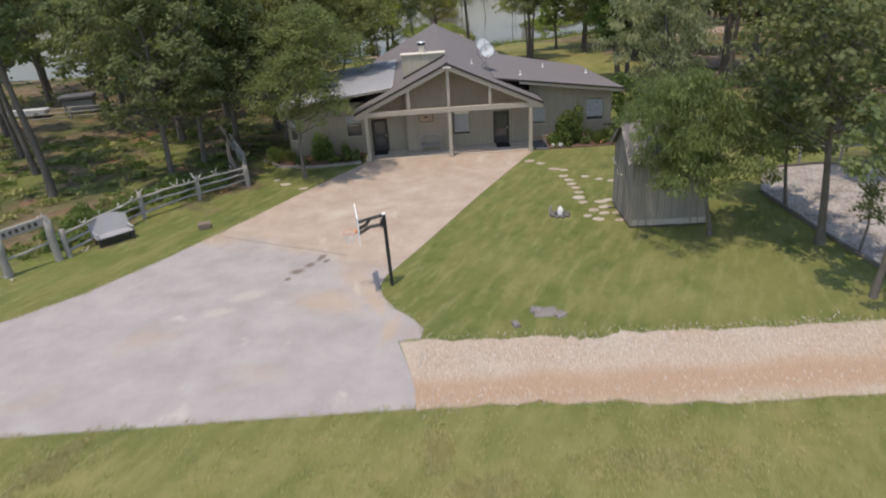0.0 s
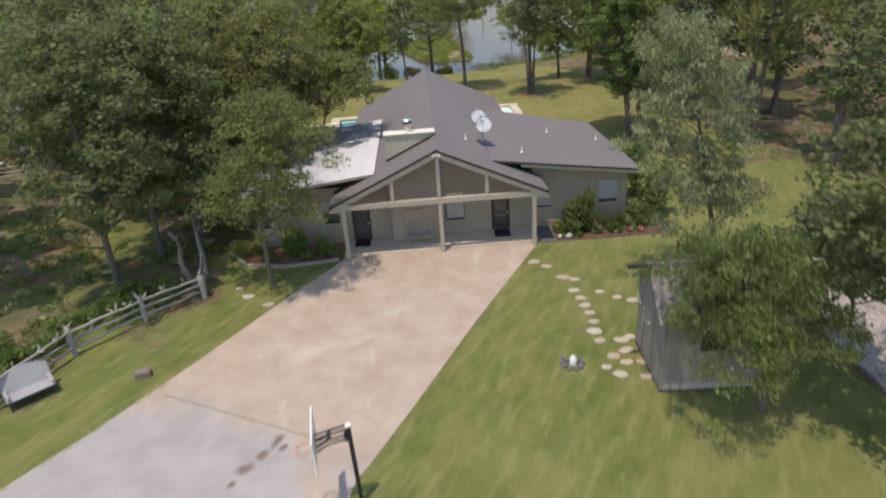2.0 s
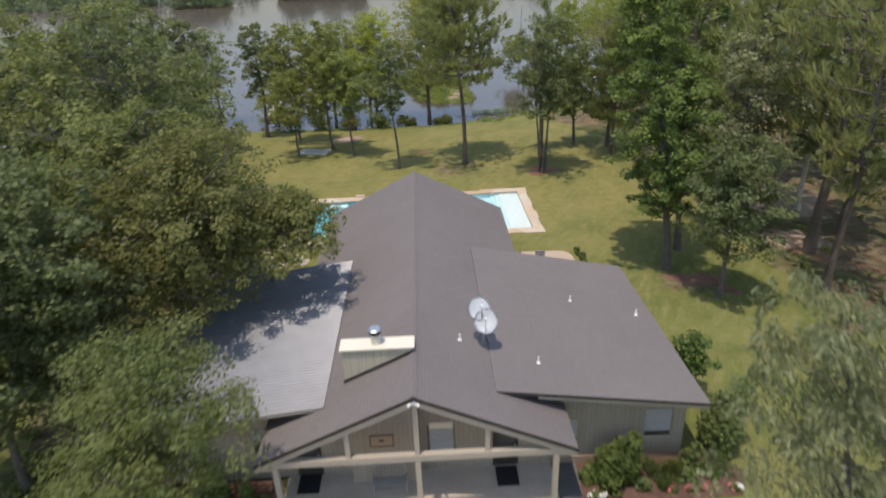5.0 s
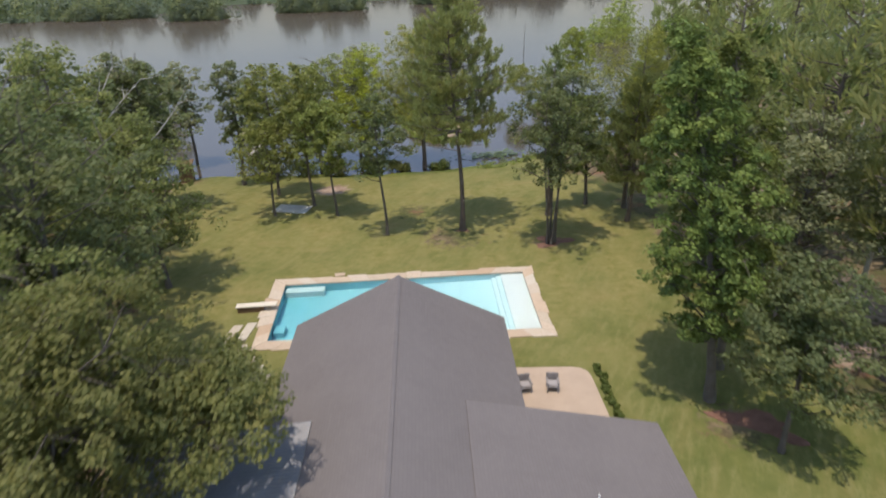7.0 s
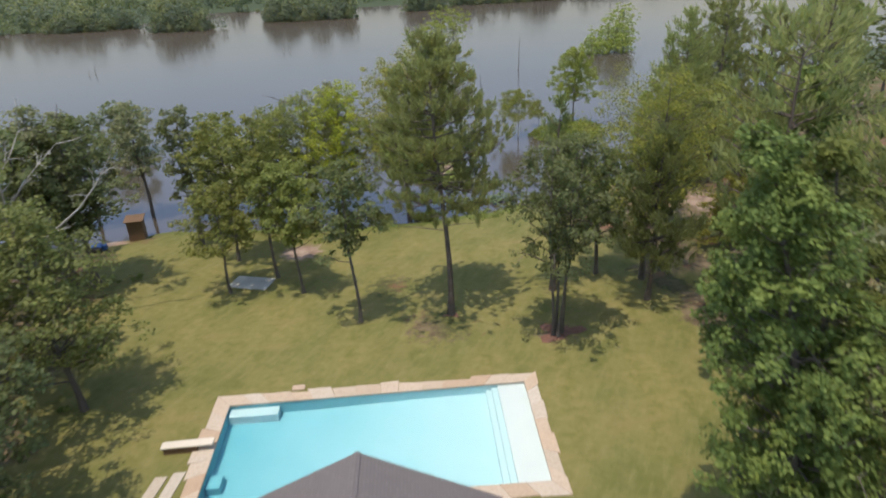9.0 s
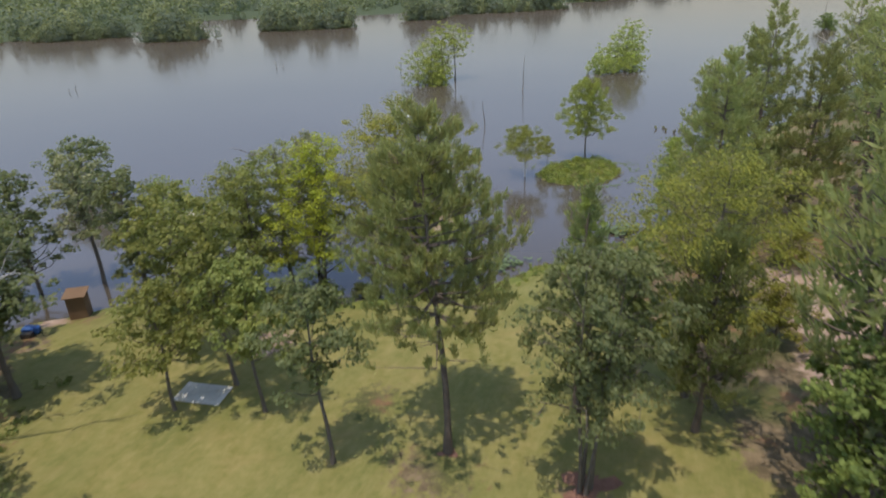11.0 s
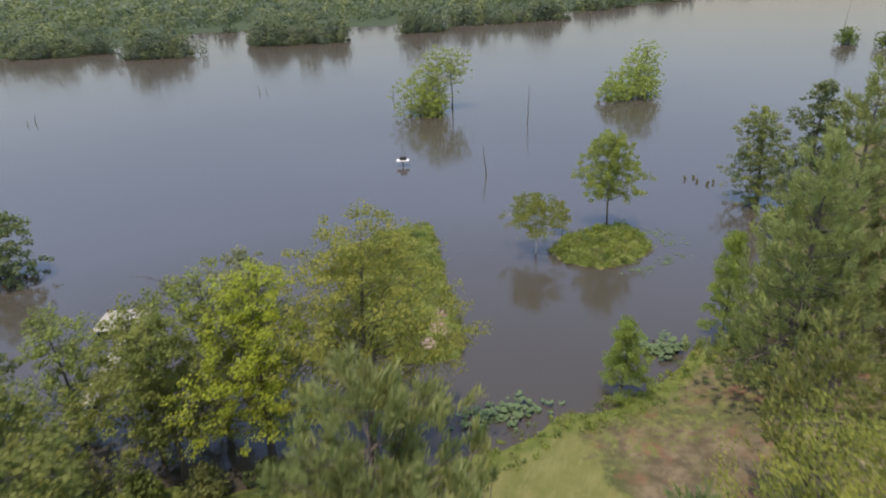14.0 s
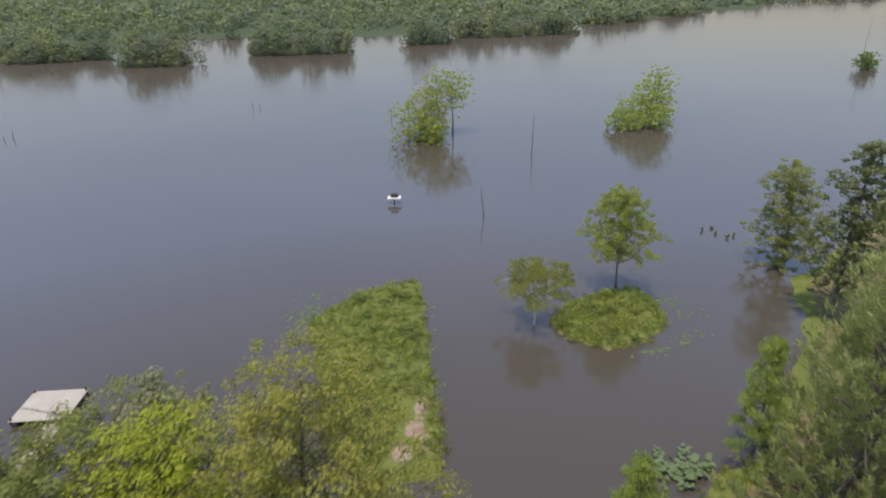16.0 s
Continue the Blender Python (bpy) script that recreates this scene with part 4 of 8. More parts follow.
def make_gravel_road():
    top = [(-2.82, -21.48), (-0.22, -21.68), (2.07, -21.87), (3.37, -22.16), (4.38, -21.85), (7.88, -22.11), (12.69, -22.34), (29.79, -23.27), (60.18, -24.56)]
    low = [(60.13, -28.26), (29.74, -26.74), (10.23, -25.82), (6.22, -25.65), (1.82, -25.16), (-2.28, -24.92), (-2.33, -24.02), (-2.54, -22.83)]
    pts = []
    g = np.random.default_rng(4)
    for a, b in zip(top, top[1:]):
        for k in np.linspace(0, 1, 7)[:-1]:
            pts.append((a[0] + (b[0] - a[0]) * k, a[1] + (b[1] - a[1]) * k + g.normal(0, 0.07)))
    pts.append(top[-1])
    for a, b in zip(low[:-2], low[1:-1]):
        for k in np.linspace(0, 1, 7)[:-1]:
            pts.append((a[0] + (b[0] - a[0]) * k, a[1] + (b[1] - a[1]) * k + g.normal(0, 0.07)))
    pts += low[-2:]
    road = tagged(part("gravel_road", slab(pts, -0.1, 0.03), GRAVEL), "pale crushed gravel track with a tan wheel rut", "road", kind="structure")
    n = 5200
    x = -2.2 + g.uniform(0, 1, n) ** 1.25 * 20
    lane = g.random(n)
    y = np.where(lane < 0.82, -22.55 + g.normal(0, 0.48, n), -24.7 + g.normal(0, 0.30, n)) - 0.02 * x
    r = g.uniform(0.014, 0.034, n)
    octa = np.array([[1, 0, 0], [0, 1, 0], [-1, 0, 0], [0, -1, 0], [0, 0, 0.8], [0, 0, -0.8]])
    tri = np.array([[0, 1, 4], [1, 2, 4], [2, 3, 4], [3, 0, 4], [1, 0, 5], [2, 1, 5], [3, 2, 5], [0, 3, 5]])
    a = g.uniform(0, 6.28, n)
    c, s = np.cos(a), np.sin(a)
    v = octa[None] * r[:, None, None] * g.uniform(0.7, 1.3, (n, 1, 3))
    v = np.stack([v[..., 0] * c[:, None] - v[..., 1] * s[:, None], v[..., 0] * s[:, None] + v[..., 1] * c[:, None], v[..., 2]], -1)
    v += np.stack([x, y, np.full(n, 0.035)], -1)[:, None]
    stones = mesh_of("stones", v.reshape(-1, 3), (np.arange(n)[:, None, None] * 6 + tri[None]).reshape(-1, 3))
    k = Nodes("loose gravel", 0.95, 0.15)
    per = k.t.nodes.new("ShaderNodeNewGeometry").outputs["Random Per Island"]
    k.color(k.ramp(per, (0, (0.36, 0.29, 0.23)), (0.5, (0.50, 0.43, 0.37)), (1, (0.64, 0.59, 0.53))))
    tagged(part("loose_gravel", stones, k.m), "loose pale stones along the gravel track", "gravel", kind="stuff")


make_gravel_road()


RED_SOIL = plain("red brown soil and mulch", (0.20, 0.105, 0.075), 0.95, vary=0.5, scale=9, bump=0.6)
blotch("mulch_ring", 21, (12.2, 41.2, 0.02), 1.9, 1.35, 10, RED_SOIL, "red brown mulch ring under slim trunks")
blotch("mulch_ring", 22, (18.3, 17.2, 0.03), 2.7, 1.15, -32, RED_SOIL, "bare red soil under the sweetgum")
blotch("mulch_ring", 23, (4.7, 44.3, 0.02), 0.75, 0.5, 0, RED_SOIL, "bare soil round the pine trunk")


def rough_grass():
    """Uneven tufts on the verge by the track, with two bleached patches."""
    g = np.random.default_rng(77)
    for leafname, n, seed in (("straw", 4000, 1), ("grass", 6500, 2)):
        x, y = g.uniform(-26, 26, n), -25.3 - g.uniform(0, 1, n) * 8.0
        patchy = waves(x, y, 3.0, 90 + seed) + 0.5 * g.normal(0, 1, n)
        ok = (patchy > (0.35 if seed == 1 else -0.4)) & (y < -25.5 - 0.02 * x)
        x, y = x[ok], y[ok]
        if seed == 1:
            m = 420
            bow = g.uniform(0, 1, m)
            x = np.concatenate([x, -12.2 + 0.9 * bow + g.normal(0, 0.10, m), -11.7 + g.normal(0, 0.22, m), -1.75 + g.normal(0, 0.13, m), -0.75 + g.normal(0, 0.45, m), 3.5 + g.normal(0, 1.4, m)])
            y = np.concatenate([y, -27.2 + 1.9 * bow ** 0.7 + g.normal(0, 0.10, m), -26.3 + g.normal(0, 0.16, m), -26.6 + g.normal(0, 0.40, m), -28.0 + g.normal(0, 0.18, m), -27.6 + g.normal(0, 0.4, m)])
        per = 6
        k = np.repeat(np.arange(len(x)), per)
        m = len(k)
        pos = np.stack([x[k] + g.normal(0, 0.10, m), y[k] + g.normal(0, 0.10, m), np.full(m, 0.015)], -1)
        up = unit(np.stack([g.normal(0, 1.5, m), g.normal(0, 1.5, m), np.full(m, 0.75)], -1))
        side = unit(np.cross(up, np.array([0, 0, 1.0]) + g.normal(0, 0.35, (m, 3))))
        ln = g.uniform(0.06, 0.15, m)
        tagged(part("rough_grass", mesh_of("rough_grass", *blades(pos, up, side, ln, ln * 0.22)), LEAF[leafname]), "uneven dry and green grass tufts along the track", "grass", kind="stuff")


# ---- house ----
HOUSE = thing("house", "taupe one storey house with brown gabled roof and porch", "house", turn=0.25)
RIDGE_F, RIDGE_B, EAVE_F, EAVE_B = 5.86, 6.38, 3.16, 3.48
EAVE = 5.88
Y0, Y1 = -0.20, 23.05


def along(y, f, b):
    return f + (b - f) * (y - Y0) / (Y1 - Y0)


def roof_z(x, y):
    r, e = along(y, RIDGE_F, RIDGE_B), along(y, EAVE_F, EAVE_B)
    return r + (e - r) * abs(x) / EAVE


def sheet(corners, thick, bm=None):
    """A plate of that thickness under four corners."""
    bm = bm or bmesh.new()
    a = [bm.verts.new(c) for c in corners]
    b = [bm.verts.new((c[0], c[1], c[2] - thick)) for c in corners]
    bm.faces.new(a)
    bm.faces.new(b[::-1])
    for i in range(4):
        j = (i + 1) % 4
        bm.faces.new((a[i], a[j], b[j], b[i]))
    return bm


def make_roof():
    for s, name in ((-1, "roof_slope"), (1, "roof_slope")):
        part(name, sheet([(0, Y0, RIDGE_F), (s * EAVE, Y0, EAVE_F), (s * EAVE, Y1, EAVE_B), (0, Y1, RIDGE_B)], 0.14), SHINGLE, HOUSE, "brown grey shingle roof slope")
    cap = bmesh.new()
    for s in (-1, 1):
        sheet([(0, Y0 - 0.01, RIDGE_F + 0.045), (s * 0.16, Y0 - 0.01, RIDGE_F - 0.03), (s * 0.16, Y1, RIDGE_B - 0.03), (0, Y1, RIDGE_B + 0.045)], 0.03, cap)
    part("ridge_cap", cap, SHINGLE, HOUSE)
    for s in (-1, 1):
        rake = bmesh.new()
        prism(rake, [(0, RIDGE_F - 0.15), (s * EAVE, EAVE_F - 0.15), (s * EAVE, EAVE_F - 0.40), (0, RIDGE_F - 0.42)], Y0 + 0.02, Y0 + 0.09)
        part("barge_board", rake, TRIM, HOUSE, "beige barge board under the gable edge")
        edge = bmesh.new()
        prism(edge, [(0, RIDGE_F - 0.005), (s * (EAVE + 0.02), EAVE_F - 0.005), (s * (EAVE + 0.02), EAVE_F - 0.15), (0, RIDGE_F - 0.15)], Y0 - 0.03, Y0 - 0.002)
        part("roof_edge", edge, DARK, HOUSE, "dark roof edge strip")
        tail = bmesh.new()
        prism(tail, [(s * 5.25, EAVE_F - 0.40), (s * EAVE, EAVE_F - 0.40), (s * EAVE, EAVE_F - 0.16), (s * 5.25, EAVE_F + 0.05)], Y0 + 0.09, 2.2)
        part("soffit", tail, TRIM, HOUSE, "beige boxed eave")
        back = bmesh.new()
        prism(back, [(0, RIDGE_B - 0.15), (s * EAVE, EAVE_B - 0.15), (s * EAVE, EAVE_B - 0.38), (0, RIDGE_B - 0.38)], Y1 - 0.09, Y1 - 0.02)
        part("barge_board", back, TRIM, HOUSE)


make_roof()

# porch
part("porch_floor", boxes((-5.5, 5.45, 0.35, 2.6, -0.1, 0.06)), PORCH, HOUSE, "shaded concrete porch floor")
for px in (-5.2, 0.02, 5.12):
    part("porch_post", boxes((px - 0.11, px + 0.11, -0.11, 0.11, 0.04, 2.86), bevel=0.012), TRIM, HOUSE, "square beige porch post")
    part("post_foot", boxes((px - 0.14, px + 0.14, -0.14, 0.14, 0.045, 0.16), bevel=0.01), TRIM, HOUSE)
part("porch_beam", boxes((-5.45, 5.45, -0.12, 0.12, 2.86, 3.16), bevel=0.012), TRIM, HOUSE, "long beige porch beam")
for px in (-2.48, 0.02, 2.58):
    part("gable_post", boxes((px - 0.09, px + 0.09, -0.09, 0.09, 3.16, roof_z(px, 0) - 0.16)), TRIM, HOUSE, "short beige gable post")
for s in (-1, 1):
    raf = bmesh.new()
    prism(raf, [(0, RIDGE_F - 0.16), (s * 5.3, roof_z(5.3, 0) - 0.16), (s * 5.3, roof_z(5.3, 0) - 0.36), (0, RIDGE_F - 0.40)], -0.08, 0.08)
    part("rafter", raf, TRIM, HOUSE)

flood = thing("flood_light", "pair of small white flood lamps under the gable peak", "flood light", (0.0, Y0 + 0.02, 5.58))
part("base_plate", boxes((-0.09, 0.09, -0.03, 0.0, -0.07, 0.07), bevel=0.01), WHITE, flood)
for sx in (-1, 1):
    can = bmesh.new()
    bmesh.ops.create_cone(can, cap_ends=True, segments=14, radius1=0.075, radius2=0.045, depth=0.16, matrix=pose(sx * 0.16, -0.12, 0.0, 62, 0, sx * 24))
    part("lamp_head", can, WHITE, flood, "unlit white lamp head", True)
    part("arm", mesh_of("arm", *tube(np.array([[sx * 0.04, -0.02, 0.0], [sx * 0.11, -0.08, 0.02]]), [0.018, 0.018], 6)), WHITE, flood)

# walls: deep bays at the doors, a nearer bay between
DOOR_L, DOOR_R = (-5.02, -4.10, 0.06, 2.14), (3.10, 4.02, 0.06, 2.14)
WIN = (0.42, 1.42, 0.95, 2.28)
FY = 2.36
NY = 1.78
part("wall", wall(-5.45, -2.74, FY, FY + 0.15, 0.0, 2.9, [DOOR_L]), SIDING, HOUSE, "taupe grooved porch wall")
part("wall", wall(-2.74, 0.0, NY, NY + 0.15, 0.0, 2.9), SIDING, HOUSE)
part("wall", wall(0.0, 5.45, FY, FY + 0.15, 0.0, 2.9, [WIN, DOOR_R]), SIDING, HOUSE)
side = bmesh.new()
box(side, -2.74, -2.59, NY + 0.15, FY + 0.15, 0, 4.4)
box(side, -0.15, 0.0, NY + 0.15, FY + 0.15, 0, 5.5)
part("wall", side, SIDING, HOUSE)
gable = bmesh.new()
prism(gable, [(-5.45, 2.9), (-2.74, 2.9), (-2.74, roof_z(2.74, FY) - 0.15), (-5.45, roof_z(5.45, FY) - 0.15)], FY, FY + 0.15)
prism(gable, [(0.0, 2.9), (5.45, 2.9), (5.45, roof_z(5.45, FY) - 0.15), (0.0, roof_z(0, FY) - 0.15)], FY, FY + 0.15)
prism(gable, [(-2.74, 2.9), (0.0, 2.9), (0.0, roof_z(0, NY) - 0.15), (-2.74, roof_z(2.74, NY) - 0.15)], NY, NY + 0.15)
part("gable_wall", gable, SIDING, HOUSE)
shell = bmesh.new()
box(shell, -5.45, -5.30, FY + 0.15, 22.4, 0, 3.1)
box(shell, 5.25, 5.40, 13.5, 22.4, 0, 3.15)
wall(-5.45, 5.40, 22.4, 22.55, 0, 3.15, [(-3.5, -1.5, 0.1, 2.1), (1.2, 3.2, 0.9, 2.1)], shell)
part("wall", shell, SIDING, HOUSE)
rear = bmesh.new()
prism(rear, [(-5.45, 3.15), (5.40, 3.15), (5.40, roof_z(5.4, 22.4) - 0.15), (0, roof_z(0, 22.4) - 0.15), (-5.45, roof_z(5.45, 22.4) - 0.15)], 22.4, 22.55)
part("gable_wall", rear, SIDING, HOUSE)


def glazed_door(x0, x1, z0, z1, y):
    door = part("door", boxes((x0, x0 + 0.10, y - 0.03, y + 0.05, z0, z1), (x1 - 0.10, x1, y - 0.03, y + 0.05, z0, z1), (x0 + 0.1, x1 - 0.1, y - 0.03, y + 0.05, z1 - 0.12, z1),
                              (x0 + 0.1, x1 - 0.1, y - 0.03, y + 0.05, z0, z0 + 0.22), (x0 + 0.1, x1 - 0.1, y - 0.025, y + 0.045, z0 + 1.0, z0 + 1.07)), DARK, HOUSE, "dark framed glass storm door")
    part("pane", boxes((x0 + 0.1, x1 - 0.1, y, y + 0.02, z0 + 0.22, z1 - 0.12)), GLASS, door, "reflecting door glass")
    part("handle", boxes((x1 - 0.085, x1 - 0.05, y - 0.09, y - 0.03, z0 + 0.95, z0 + 1.12), bevel=0.006), STEEL, door, "small steel door handle")
    part("door_frame", boxes((x0 - 0.07, x0, y - 0.05, y + 0.08, z0, z1 + 0.07), (x1, x1 + 0.07, y - 0.05, y + 0.08, z0, z1 + 0.07), (x0, x1, y - 0.05, y + 0.08, z1, z1 + 0.07)), DARK, HOUSE, "dark door frame")


glazed_door(*DOOR_L, FY + 0.04)
glazed_door(*DOOR_R, FY + 0.04)


def sash_window(x0, x1, z0, z1, y, blind=0.0, frame_paint=TRIM, parent=HOUSE):
    w = part("window", boxes((x0 - 0.08, x0, y - 0.03, y + 0.06, z0 - 0.08, z1 + 0.08), (x1, x1 + 0.08, y - 0.03, y + 0.06, z0 - 0.08, z1 + 0.08), (x0, x1, y - 0.03, y + 0.06, z1, z1 + 0.08),
                             (x0, x1, y - 0.05, y + 0.06, z0 - 0.08, z0)), frame_paint, parent, "framed sash window")
    mid = (z0 + z1) / 2
    part("sash_bar", boxes((x0, x1, y - 0.012, y + 0.03, mid - 0.025, mid + 0.025), (x0, x0 + 0.035, y - 0.01, y + 0.028, z0, z1), (x1 - 0.035, x1, y - 0.01, y + 0.028, z0, z1)), TRIM, w, "pale sash bars")
    part("pane", boxes((x0 + 0.035, x1 - 0.035, y + 0.005, y + 0.02, mid + 0.025, z1)), GLASS, w)
    part("pane", boxes((x0 + 0.035, x1 - 0.035, y + 0.005, y + 0.02, z0, mid - 0.025)), GLASS, w)
    if blind:
        z = z1 - 0.05
        while z > z1 - (z1 - z0) * blind:
            part("slat", boxes((x0 + 0.04, x1 - 0.04, y - 0.008, y + 0.003, z - 0.035, z)), SLAT, w, "pale grey slat for blinds and for reflecting glass")
            z -= 0.05
    return w


# Slats added over this pane stand in for the pale reflection in its glass.
sash_window(*WIN, FY + 0.03, 0.95, DARK)
part("roller_shade", boxes((WIN[0] + 0.02, WIN[1] - 0.02, FY - 0.02, FY + 0.0, WIN[3] - 0.10, WIN[3] + 0.22), bevel=0.006), CREAM, HOUSE, "pale rolled shade over the window")
for mx, my, t in ((3.55, 1.72, 0), (-4.58, 1.84, 0)):
    m = thing("door_mat", "black rubber door mat on the porch floor", "mat", (mx, my + 0.02, 0.062), 0.25, "door mats")
    part("mat", boxes((-0.42, 0.42, -0.50, 0.50, 0, 0.02), bevel=0.006), RUBBER, m)
    part("border", boxes((-0.45, 0.45, -0.53, -0.49, 0, 0.024), (-0.45, 0.45, 0.49, 0.53, 0, 0.024), (-0.45, -0.41, -0.49, 0.49, 0, 0.024), (0.41, 0.45, -0.49, 0.49, 0, 0.024)), RUBBER, m)


def porch_bench():
    b = thing("porch_bench", "grey slatted metal bench against the porch wall", "bench", (-1.22, 1.36, 0.06), 0.25)
    iron = plain("grey painted iron", (0.34, 0.325, 0.31), 0.6)
    for x in (-0.66, 0.66):
        for y in (-0.24, 0.24):
            part("leg", boxes((x - 0.025, x + 0.025, y - 0.025, y + 0.025, 0, 0.44 if y < 0 else 1.0)), iron, b)
        part("armrest", boxes((x - 0.03, x + 0.03, -0.28, 0.24, 0.62, 0.66)), iron, b)
    for i in range(5):
        part("seat_slat", boxes((-0.66, 0.66, -0.25 + i * 0.1, -0.17 + i * 0.1, 0.42, 0.445)), iron, b)
    for i in range(9):
        x = -0.56 + i * 0.14
        part("back_slat", boxes((x - 0.018, x + 0.018, 0.235, 0.255, 0.45, 0.99 + 0.17 * (1 - (x / 0.68) ** 2))), iron, b)
    bow = np.linspace(-0.68, 0.68, 11)
    part("top_rail", mesh_of("top_rail", *tube(np.stack([bow, 0 * bow + 0.245, 1.0 + 0.17 * (1 - (bow / 0.68) ** 2)], -1), [0.03] * 11, 7)), iron, b, "arched top rail", True)
    part("mid_rail", boxes((-0.64, 0.64, 0.23, 0.26, 0.70, 0.74), bevel=0.008), iron, b)


porch_bench()
pic = thing("wall_picture", "brown framed picture on the porch wall", "picture", (-1.45, NY - 0.002 - 0.03, 2.25), 0.25)
part("frame", boxes((-0.48, 0.48, -0.03, 0.01, -0.30, -0.25), (-0.48, 0.48, -0.03, 0.01, 0.25, 0.30), (-0.48, -0.43, -0.03, 0.01, -0.25, 0.25), (0.43, 0.48, -0.03, 0.01, -0.25, 0.25)), PLANK, pic)
part("panel", boxes((-0.43, 0.43, -0.015, 0.008, -0.25, 0.25)), plain("faded tan panel", (0.34, 0.24, 0.17), 0.7), pic, "faded tan picture panel")
part("emblem", boxes((-0.10, 0.10, -0.02, -0.015, -0.04, 0.07)), DARK, pic)

# right wing
WY0, WY1, WX0, WX1 = 1.62, 14.2, 3.1, 11.5
WZ = {(0, 0): roof_z(WX0, WY0) + 0.03, (1, 0): 3.36, (1, 1): 3.02, (0, 1): roof_z(WX0, WY1) + 0.03}
part("wing_roof", sheet([(WX0, WY0, WZ[0, 0]), (WX1, WY0, WZ[1, 0]), (WX1 + 0.15, WY1, WZ[1, 1]), (WX0, WY1, WZ[0, 1])], 0.12), SHINGLE, HOUSE, "low brown grey roof of the side wing")
fas = bmesh.new()
prism(fas, [(WX0 + 1.6, WZ[0, 0] - 0.33), (WX1, WZ[1, 0] - 0.125), (WX1, WZ[1, 0] - 0.30), (WX0 + 1.6, WZ[0, 0] - 0.51)], WY0 + 0.02, WY0 + 0.07)
part("fascia", fas, TRIM, HOUSE, "beige fascia board")
strip = bmesh.new()
prism(strip, [(WX0, WZ[0, 0] - 0.01), (WX1, WZ[1, 0] - 0.01), (WX1, WZ[1, 0] - 0.12), (WX0, WZ[0, 0] - 0.12)], WY0 - 0.03, WY0 - 0.002)
part("roof_edge", strip, DARK, HOUSE)
GW, SW = (9.28, 10.42, 1.22, 2.62), (5.62, 6.55, 1.20, 2.30)
wing = wall(5.45, 10.95, 2.36, 2.50, 0.0, 2.95, [GW, SW])
box(wing, 10.81, 10.95, 2.50, 13.7, 0, 2.95)
box(wing, 5.45, 10.81, 13.56, 13.7, 0, 2.95)
part("wing_wall", wing, SIDING, HOUSE, "taupe grooved wall of the side wing")
top = bmesh.new()
prism(top, [(5.45, 2.95), (10.95, 2.95), (10.95, 3.26), (5.45, 3.9)], 2.36, 2.50)
part("wing_wall", top, SIDING, HOUSE)
sash_window(*GW, 2.40, 0.85)
sash_window(*SW, 2.40, 0.9)
part("skirting", boxes((5.45, 10.97, 2.30, 2.36, 0.0, 0.35)), plain("tan brick skirting", (0.30, 0.22, 0.17), 0.9, vary=0.4, scale=10), HOUSE, "brown skirting course")

# left wing under pale corrugated metal
LX0, LX1, LY0, LY1 = -3.45, -11.0, 1.36, 13.45


def corrugated(x0, x1, y0, y1, z, pitch=0.20, depth=0.034):
    """Rounded corrugations that run along x; z(x, y) is the height."""
    n = int((y1 - y0) / pitch * 8)
    ys = np.linspace(y0, y1, n + 1)
    wave = depth * np.sin((ys - y0) / pitch * 2 * np.pi)
    v, f = [], []
    for x in (x0, (x0 + x1) / 2, x1):
        v += [(x, y, z(x, y) + w) for y, w in zip(ys, wave)]
    m = n + 1
    for k in range(2):
        f += [(k * m + i, k * m + i + 1, (k + 1) * m + i + 1, (k + 1) * m + i) for i in range(n)]
    return mesh_of("sheet", np.array(v), np.array(f))


def left_z(x, y):
    return roof_z(LX0, y) + 0.05 + (LX0 - x) * -0.115


part("metal_roof", corrugated(LX0, LX1, LY0, LY1, left_z), ZINC, HOUSE, "pale corrugated metal roof of the side wing", True)
part("roof_deck", sheet([(LX0, LY0 + 0.02, left_z(LX0, LY0) - 0.03), (LX1 + 0.05, LY0 + 0.02, left_z(LX1, LY0) - 0.03), (LX1 + 0.05, LY1, left_z(LX1, LY1) - 0.03), (LX0, LY1, left_z(LX0, LY1) - 0.03)], 0.12), TRIM, HOUSE)
LW1, LW2 = (-10.45, -9.75, 1.2, 2.6), (-6.75, -5.75, 1.2, 2.6)
lw = wall(-10.6, -5.45, 2.36, 2.50, 0, 3.4, [LW1, LW2])
box(lw, -10.6, -10.46, 2.50, 13.1, 0, 3.4)
box(lw, -10.46, -5.45, 12.96, 13.1, 0, 3.4)
part("wing_wall", lw, SIDING, HOUSE, "taupe wall of the metal roofed wing")
sash_window(*LW1, 2.40, 0.4)
sash_window(*LW2, 2.40, 0.4)

# chimney chase
ch = bmesh.new()
prism(ch, [(-2.72, roof_z(2.72, 2.4) - 0.3), (-0.02, roof_z(0, 2.4) - 0.3), (-0.02, 6.12), (-2.72, 6.12)], 2.42, 3.05)
chimney = part("chimney", ch, siding_material("cream chimney boards", (0.40, 0.36, 0.28), (0.46, 0.42, 0.33), 0.30), HOUSE, "cream boarded chimney chase")
part("chimney_cap", boxes((-2.80, 0.06, 2.34, 3.13, 6.12, 6.20), bevel=0.01), CREAM, chimney, "flat cream metal chimney cap")
flue = bmesh.new()
bmesh.ops.create_cone(flue, cap_ends=True, segments=20, radius1=0.19, radius2=0.17, depth=0.46, matrix=pose(-1.42, 2.74, 6.43))
part("flue", flue, CREAM, chimney)
hood = bmesh.new()
